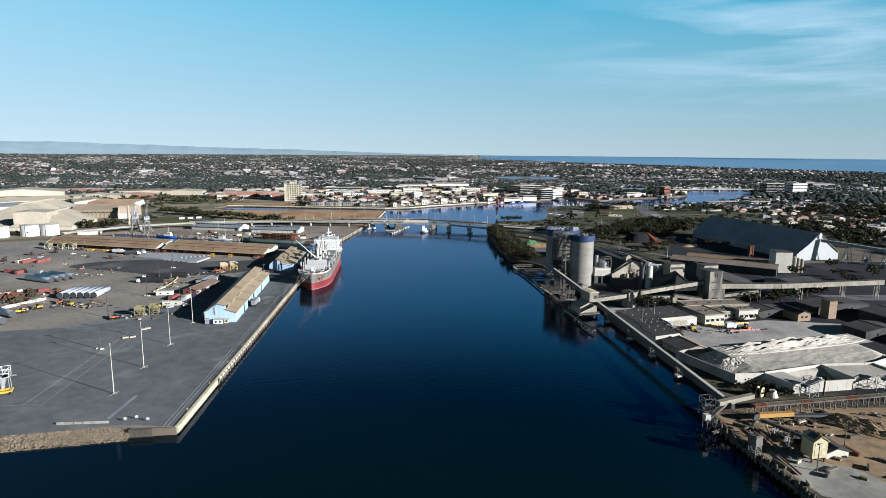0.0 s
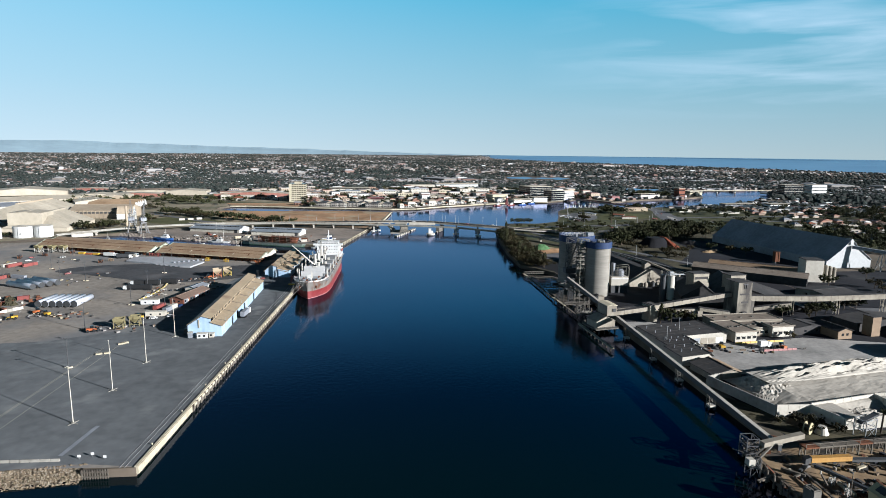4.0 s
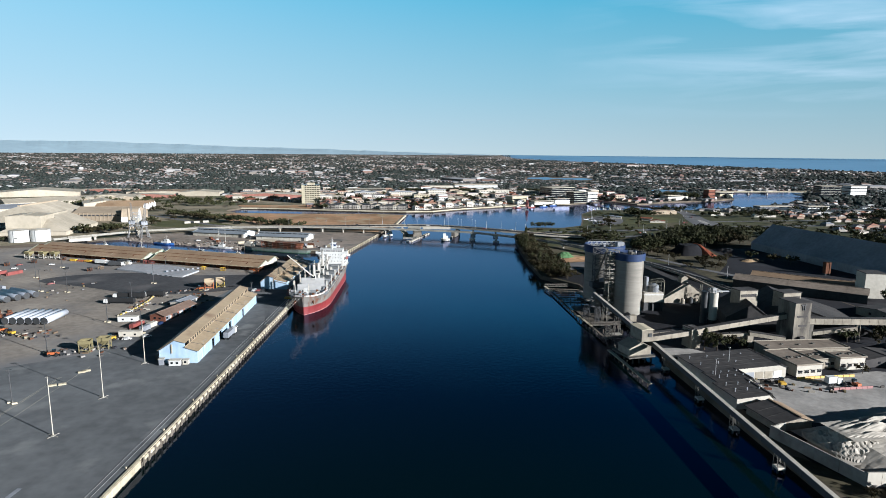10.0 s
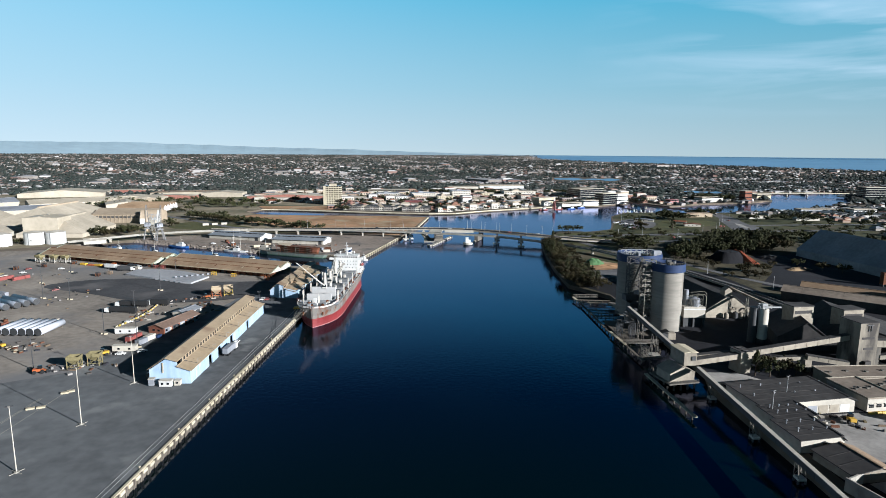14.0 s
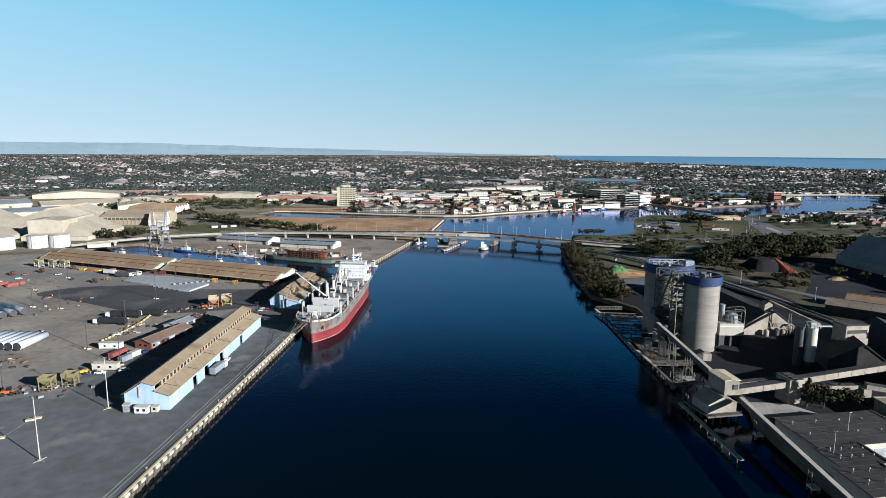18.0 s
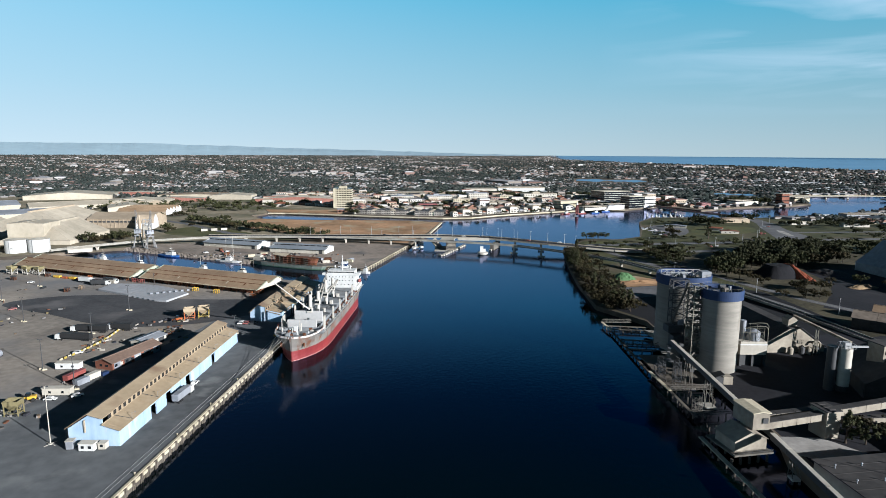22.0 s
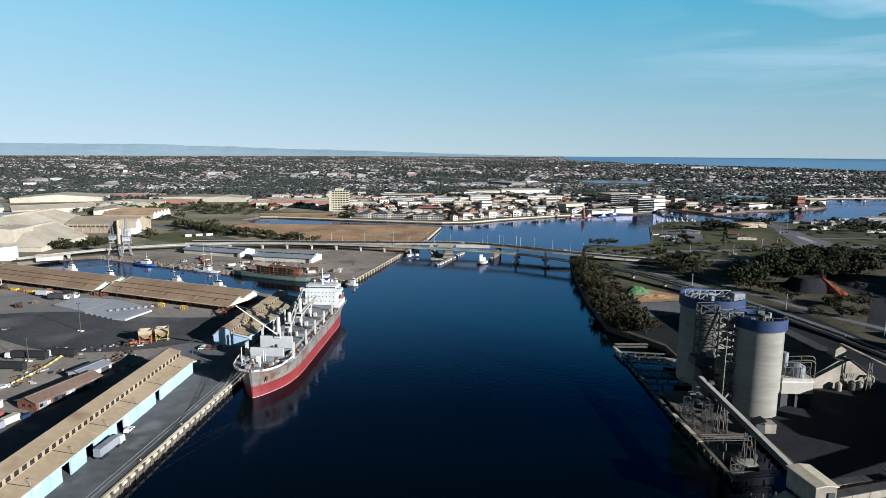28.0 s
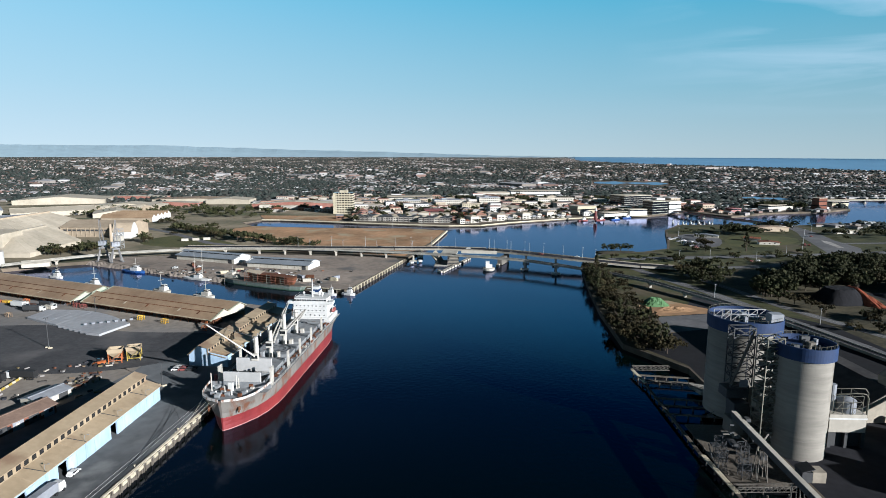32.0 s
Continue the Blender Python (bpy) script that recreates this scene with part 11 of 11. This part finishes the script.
def crowns(name, n, r0, r1, material, label, power, size):
    x, y, z, s = spots(n, r0, r1, power, -1.0)
    m = len(x)
    wide = gen.uniform(0.7, 1.5, (m, 1, 1)) * size * s[:, None, None]
    jig = gen.uniform(0.65, 1.25, (m, 11, 1))
    pts = ico[None] * jig * wide * np.array([1.0, 1.0, 0.8])[None, None]
    pts[:, :, 0] += x[:, None]
    pts[:, :, 1] += y[:, None]
    pts[:, :, 2] += (z + 0.55 * size * s)[:, None]
    faces = (np.array(ICOF)[None] + (np.arange(m) * 11)[:, None, None]).reshape(-1, 3)
    me = bpy.data.meshes.new(name)
    me.from_pydata(pts.reshape(-1, 3).tolist(), [], faces.tolist())
    me.materials.append(material)
    tagged(new(name, me), label, "trees", kind="stuff")


def roofs(name, n, r0, r1, label, power, size):
    x, y, z, s = spots(n, r0, r1, power, 1.0)
    m = len(x)
    w, l = gen.uniform(4, 8, m) * s * size, gen.uniform(6, 13, m) * s * size
    big = gen.random(m) < 0.06
    w, l = np.where(big, w * 2.4, w), np.where(big, l * 2.6, l)
    a = np.radians(gen.choice([8, 98, 30, 120], m) + gen.uniform(-5, 5, m))
    h, rf = gen.uniform(3, 5.5, m) * s * size, gen.uniform(1.0, 2.4, m) * s * size
    u = np.array([-1, 1, 1, -1])
    v = np.array([-1, -1, 1, 1])
    px, py = u[None] * w[:, None], v[None] * l[:, None]
    ca, sa = np.cos(a)[:, None], np.sin(a)[:, None]
    X, Y = x[:, None] + px * ca - py * sa, y[:, None] + px * sa + py * ca
    ridge = np.array([-0.5, 0.5])
    rx, ry = x[:, None] - ridge[None] * l[:, None] * sa, y[:, None] + ridge[None] * l[:, None] * ca
    lo = np.stack([X, Y, np.repeat((z - 0.5)[:, None], 4, 1)], -1)
    hi = np.stack([X, Y, np.repeat((z + h)[:, None], 4, 1)], -1)
    top = np.stack([rx, ry, np.repeat((z + h + rf)[:, None], 2, 1)], -1)
    k = np.arange(m)
    walls = np.concatenate([lo, hi], 1).reshape(-1, 3)
    wf = (np.array([(0, 1, 5, 4), (1, 2, 6, 5), (2, 3, 7, 6), (3, 0, 4, 7)])[None] + (k * 8)[:, None, None]).reshape(-1, 4)
    loose(name + "_walls", walls.tolist(), wf.tolist(), FARWALL, label + ", their pale walls", "houses")
    tops = np.concatenate([hi, top], 1).reshape(-1, 3)
    rf4 = (np.array([(1, 2, 5, 4), (3, 0, 4, 5)])[None] + (k * 6)[:, None, None]).reshape(-1, 4).tolist()
    rf3 = (np.array([(0, 1, 4), (2, 3, 5)])[None] + (k * 6)[:, None, None]).reshape(-1, 3).tolist()
    loose(name + "_roofs", tops.tolist(), rf4 + rf3, FARROOF, label + ", their varied roofs", "houses")


FARWALL = islands("suburb_walls", ((0.36, 0.33, 0.3), (0.26, 0.23, 0.2), (0.5, 0.48, 0.46), (0.24, 0.16, 0.13), (0.3, 0.28, 0.26)))
FARROOF = islands("suburb_roofs", ((0.34, 0.34, 0.35), (0.24, 0.15, 0.12), (0.19, 0.19, 0.2), (0.66, 0.66, 0.65), (0.27, 0.18, 0.14), (0.42, 0.41, 0.4), (0.14, 0.14, 0.15), (0.26, 0.26, 0.27), (0.2, 0.15, 0.12), (0.5, 0.5, 0.5), (0.17, 0.17, 0.18), (0.33, 0.32, 0.31)), 0.75)
# leaf greens shifted towards blue-grey to paint in the distance haze
HAZETREE = islands("suburb_trees", ((0.04, 0.053, 0.046), (0.062, 0.075, 0.064), (0.052, 0.065, 0.056), (0.078, 0.084, 0.074), (0.036, 0.047, 0.043), (0.07, 0.07, 0.062)), 0.9)
crowns("suburb_trees", 52000, 1150, 2500, HAZETREE, "dark street and garden trees of the suburbs", 0.8, 3.6)
crowns("suburb_trees", 6000, 1420, 1750, HAZETREE, "dense belt of trees before the suburbs", 1.0, 5.5)
crowns("suburb_trees", 68000, 2400, 4780, HAZETREE, "tree canopy of the far suburbs, tinted bluish for haze", 0.85, 5.2)
roofs("suburb_house", 9000, 1150, 2500, "mixed suburban houses beyond the port", 0.8, 0.68)
roofs("suburb_house", 22000, 2400, 4780, "far suburban houses on the plain", 0.85, 0.75)
roofs("suburb_shed", 260, 1900, 4300, "large pale commercial sheds among the suburbs", 0.8, 2.0)

# ---- thin high cloud beyond the sea ----
def cloud_material():
    m = bpy.data.materials.new("thin_cirrus")
    m.use_nodes = True
    n, l = m.node_tree.nodes, m.node_tree.links
    n.remove(n["Principled BSDF"])
    geo, mp, tex = n.new("ShaderNodeNewGeometry"), n.new("ShaderNodeMapping"), n.new("ShaderNodeTexNoise")
    mp.inputs["Scale"].default_value = (0.0008, 0.0008, 0.0062)
    mp.inputs["Rotation"].default_value = (0, 0.05, 0)
    tex.inputs["Scale"].default_value, tex.inputs["Detail"].default_value, tex.inputs["Distortion"].default_value = 1.0, 7, 0.5
    l.new(geo.outputs["Position"], mp.inputs["Vector"])
    l.new(mp.outputs[0], tex.inputs["Vector"])
    ramp = n.new("ShaderNodeMapRange")
    ramp.inputs[1].default_value, ramp.inputs[2].default_value, ramp.inputs[4].default_value = 0.4, 0.72, 0.68
    l.new(tex.outputs[0], ramp.inputs[0])
    fade = n.new("ShaderNodeAttribute")
    fade.attribute_name = "fade"
    mul = n.new("ShaderNodeMath")
    mul.operation = "MULTIPLY"
    l.new(ramp.outputs[0], mul.inputs[0])
    l.new(fade.outputs["Fac"], mul.inputs[1])
    glow, clear, mix = n.new("ShaderNodeEmission"), n.new("ShaderNodeBsdfTransparent"), n.new("ShaderNodeMixShader")
    glow.inputs[0].default_value, glow.inputs[1].default_value = (0.85, 0.88, 0.9, 1), 0.31
    l.new(mul.outputs[0], mix.inputs[0])
    l.new(clear.outputs[0], mix.inputs[1])
    l.new(glow.outputs[0], mix.inputs[2])
    l.new(mix.outputs[0], n["Material Output"].inputs["Surface"])
    return m


verts, faces, fades = [], [], []
for i in range(33):
    az = 13 + i * 1.45
    for j in range(17):
        z = 330 + j * 70
        verts.append((4700 * math.sin(radians(az)), 4700 * math.cos(radians(az)), z))
        u, v = i / 32, j / 16
        fades.append(min(1, u * 2.2) * min(1, v * 4) * min(1, (1 - v) * 2.5))
for i in range(32):
    for j in range(16):
        p = i * 17 + j
        faces.append((p, p + 17, p + 18, p + 1))
cloud = loose("backdrop", verts, faces, cloud_material(), "thin white cirrus cloud over the sea", "cloud", "structure")
attr = cloud.data.attributes.new("fade", "FLOAT", "POINT")
attr.data.foreach_set("value", fades)


# ---- scrap and machine yard beside the steel tubes ----
rg = random.Random(61)
yard_wall = thing("yard_wall", "low pale concrete panel wall round the scrap yard", "wall", 0, 0, Q)
for a, b in (((-227, 372), (-213, 395)), ((-216, 358), (-227, 372))):
    a, b = Vector((*a, 0.05)), Vector((*b, 0.05))
    k = round((b - a).length / 3)
    for i in range(k):
        bm = bmesh.new()
        duct(bm, a.lerp(b, i / k), a.lerp(b, (i + 0.97) / k), 0.3, 1.7 + 0.2 * (i % 2))
        part("wall_panel", bm, OFFWHITE if i % 3 else CONCRETE, yard_wall)
for i, (x, y, w, h) in enumerate(((-229, 392, 12, 2.6), (-236, 402, 14, 3.0), (-226, 404, 9, 2.2), (-244, 410, 13, 2.4), (-233, 416, 10, 1.8), (-222, 385, 8, 1.6))):
    heap("scrap_mound", "dark rusty mound of scrap metal", x, y, w, w * 0.8, h, 30 * i, RUSTY if i % 2 else SCRUB, 20 + i, flat=0.2, rough=1.6, base=Q)
for i in range(26):
    x, y = rg.uniform(-248, -214), rg.uniform(384, 424)
    t = thing("scrap_piece", "bent piece of rusty scrap steel", "scrap", x, y, Q + 0.05, rg.uniform(0, 360), "scrap pieces")
    bm = bmesh.new()
    k = i % 3
    if k == 0:
        box(bm, -rg.uniform(0.8, 2.2), rg.uniform(0.8, 2.2), -0.9, 0.9, 0, rg.uniform(0.8, 2.4))
        bevelled(bm, 0.12)
    elif k == 1:
        bar(bm, (-2.4, 0, 0.3), (2.2, 0.6, rg.uniform(0.5, 2.0)), 0.28, n=6)
    else:
        cyl(bm, 0, 0, 0, rg.uniform(0.8, 2.2), rg.uniform(0.5, 1.2), n=12)
    part("body", bm, rg.choice((RUSTY, RUSTY, DARKSTEEL, BRICK, OFFWHITE, GREYROOF)), t)
loader(-211, 363, 30, YELLOW, "yellow loader with raised arms by the scrap wall")
loader(-206, 372, 200, YELLOW, "yellow compact loader beside the wall")
loader(-199, 384, 80, ORANGE, "tan excavator in front of the tubes")
container(-226, 418, 20, 6, 2.4, 2.6, REDPAINT, "faded red container in the scrap yard")
for i in range(9):
    x, y = -200 + i * 2.9, 384 - i * 1.6 + rg.uniform(-2, 2)
    t = thing("pallet_stack", "small stack of timber pallets and steel", "pallet stack", x, y, Q + 0.05, rg.uniform(0, 90), "pallet stacks")
    for j in range(3):
        bm = bmesh.new()
        box(bm, -0.9 + 0.1 * j, 0.9, -0.8, 0.8 - 0.1 * j, 0.35 * j, 0.35 * j + 0.3)
        part("pallet", bm, rg.choice((WHARFWOOD, CREAM, RUSTY)), t)
# hoppers and frames along the brown store
for x, y in ((-315, 601), (-303, 601), (-293, 600)):
    hopper(x, y, -20, 1.0, CRANECREAM, OLIVE, "weathered cream bulk hopper beside the store")
for x, y, a, m, lab in ((-225, 566, 2, DARKSTEEL, "dark flatbed trailer beside the tarpaulin stack"), (-240, 574, -15, WHITE, "white truck beside the store shed"), (-222, 574, -20, DARKSTEEL, "dark truck loaded with timber")):
    lorry(x, y, a, m, lab, 13)
for i in range(8):
    container(-272 + i * 7.5, 590 - i * 2.6, UX, 6, 2.4, rg.uniform(1.2, 2.6), rg.choice((ORANGE, YELLOW, RUSTY, BRICK, OFFWHITE)), "coloured container in front of the store")

# ---- bins filled level with white stone ----
for outline in ([(160.9, 219.6), (170.2, 221.6), (171.6, 208.9), (164.6, 208.5)], [(192.0, 226.1), (215.6, 225.6), (217.4, 212.4), (194.2, 210.4)]):
    bm = bmesh.new()
    prism(bm, outline, 0.3, 4.3)
    part("stone_fill", bevelled(bm, 0.3), PILE, bins, "white crushed stone filled level with the walls")

# ---- clutter at the loading berth ----
for a, b, w, h, m in (((134.1, 182.9, 1.6), (139.6, 167.6, 2.2), 1.1, 0.9, DARKSTEEL), ((130, 181.6, 0.4), (127.8, 158.9, 0.4), 0.7, 0.4, WHARFWOOD), ((126.5, 180, 0.3), (124.5, 150, 0.3), 0.5, 0.4, RUSTY)):
    t = thing("belt_conveyor", "low dark belt conveyor across the berth", "conveyor", 0, 0, R0, 0, "berth conveyors")
    a, b = Vector(a), Vector(b)
    bm = bmesh.new()
    duct(bm, a, b, w, h)
    part("belt_frame", bm, m, t)
    for i in range(4):
        p = a.lerp(b, (i + 0.5) / 4)
        bm = bmesh.new()
        bar(bm, (p.x, p.y, 0.2), (p.x, p.y, p.z + 0.05), 0.22)
        part("leg", bm, CRANECREAM, t)
for x, y in ((133.5, 175), (133.8, 169.2)):
    t = thing("valve_stand", "small pale pipe stand on the berth", "pipe stand", x, y, R0 + 0.2, 0, "pipe stands")
    lattice(t, 0, 0, 1.1, 1.1, 0, 2.2, 2, CRANECREAM, 0.09)
reel = thing("cable_reel", "large yellowish timber cable reel by the bins", "cable reel", 149.4, 206.4, R0 + 0.2, 35)
for dy in (-0.9, 0.9):
    bm = bmesh.new()
    bar(bm, (0, dy - 0.12, 2.1), (0, dy + 0.12, 2.1), 2.1, n=24)
    part("flange", bm, CREAMY, reel)
bm = bmesh.new()
bar(bm, (0, -0.8, 2.1), (0, 0.8, 2.1), 1.2, n=18)
part("drum", bm, WHARFWOOD, reel)
cone_t = thing("hopper_cone", "upturned pale steel hopper cone", "hopper", 154.6, 206.2, R0 + 0.2, 0)
bm = bmesh.new()
cyl(bm, 0, 0, 0, 2.6, 2.3, 1.3, n=18)
part("cone", bm, OFFWHITE, cone_t)
for i in range(34):
    x, y = rg.uniform(121, 160), rg.uniform(144, 206)
    if 131 < x < 142 and 153 < y < 165 or 134 < x < 168 and 183 < y < 201 and rg.random() < 0.7:
        continue
    t = thing("berth_junk", "weathered timber and steel offcuts on the berth", "junk", x, y, R0 + 0.2, rg.uniform(0, 180), "berth junk")
    bm = bmesh.new()
    l = rg.uniform(0.8, 3.5)
    box(bm, -l, l, -rg.uniform(0.2, 0.7), rg.uniform(0.2, 0.7), 0, rg.uniform(0.2, 1.1))
    part("piece", bm, rg.choice((WHARFWOOD, RUSTY, DARKSTEEL, CREAM, WHARFWOOD)), t)
fend = thing("timber_fender", "row of dark timber fender piles at the berth edge", "fender", 0, 0, 0)
for i in range(24):
    y = 141 + i * 2.5
    x = 120.8 - 0.8 * math.sin((y - 140) / 60 * 3.1) + (0.03 * max(0, y - 165))
    bm = bmesh.new()
    cyl(bm, x - 0.6 + rg.uniform(-0.2, 0.2), y, -4, Q + rg.uniform(-0.6, 1.0), 0.32, n=8)
    part("pile", bm, WHARFWOOD, fend)
    if i % 2:
        bm = bmesh.new()
        box(bm, x - 1.0, x - 0.2, y - 2.4, y + 2.4, rg.uniform(0.6, 1.8), 2.1)
        part("waling", bm, DARKSTEEL if i % 4 == 1 else WHARFWOOD, fend)

# ---- lamp posts along the roads and the vacant land ----
for x, y in ((-120, 812), (-85, 806), (-50, 800), (-15, 802), (-60, 1000), (-20, 985), (230, 760), (262, 772), (300, 764), (345, 800), (372, 822), (400, 872), (430, 925), (460, 965), (288, 930), (270, 868), (180, 560), (205, 620), (240, 560), (262, 505)):
    mast_light(x, y, 10, STEEL, label="slim grey street lamp beside the road", footing=False, slim=0.14, arms=1)

# ---- loose timber, pallets and offcuts lying about the yards ----
rr = random.Random(77)
verts, faces = [], []
for cx, cy, wide, deep, count, z in ((-140, 352, 14, 7, 26, Q), (-185, 380, 22, 9, 30, Q), (-205, 420, 26, 18, 18, Q), (-128, 448, 9, 10, 30, Q), (-150, 436, 12, 18, 24, Q), (-128, 480, 14, 8, 22, Q),
                                     (-230, 480, 34, 36, 20, Q), (-133, 378, 8, 10, 24, Q), (-300, 520, 60, 40, 40, Q), (140, 172, 14, 20, 60, R0), (170, 182, 24, 9, 34, R0), (160, 300, 12, 10, 20, R0), (190, 292, 26, 7, 26, R0), (-175, 690, 36, 9, 60, Q), (-95, 664, 26, 8, 60, Q), (-125, 698, 40, 8, 40, Q), (-150, 465, 20, 8, 24, Q), (-122, 455, 9, 14, 40, Q)):
    for i in range(count):
        x, y, a = rr.gauss(cx, wide * 0.5), rr.gauss(cy, deep * 0.5), rr.uniform(0, 3.14)
        w, l, h = rr.uniform(0.15, 0.7), rr.uniform(0.4, 1.5), rr.uniform(0.15, 0.7)
        if z == R0 and x < 127:
            continue
        k, c, s = len(verts), math.cos(a), math.sin(a)
        for dz in (0.0, h + 0.25):
            for dx, dy in ((-w, -l), (w, -l), (w, l), (-w, l)):
                verts.append((x + dx * c - dy * s, y + dx * s + dy * c, z + dz))
        for f in ((4, 5, 6, 7), (0, 1, 5, 4), (1, 2, 6, 5), (2, 3, 7, 6), (3, 0, 4, 7)):
            faces.append(tuple(k + q for q in f))
loose("yard_debris", verts, faces, islands("mixed_debris", ((0.22, 0.17, 0.12), (0.12, 0.11, 0.1), (0.45, 0.42, 0.37), (0.2, 0.1, 0.06), (0.3, 0.29, 0.28), (0.24, 0.2, 0.11), (0.06, 0.06, 0.07), (0.1, 0.09, 0.08), (0.36, 0.34, 0.32)), 0.9), "scattered pallets, timber offcuts and scrap in the yards", "debris")
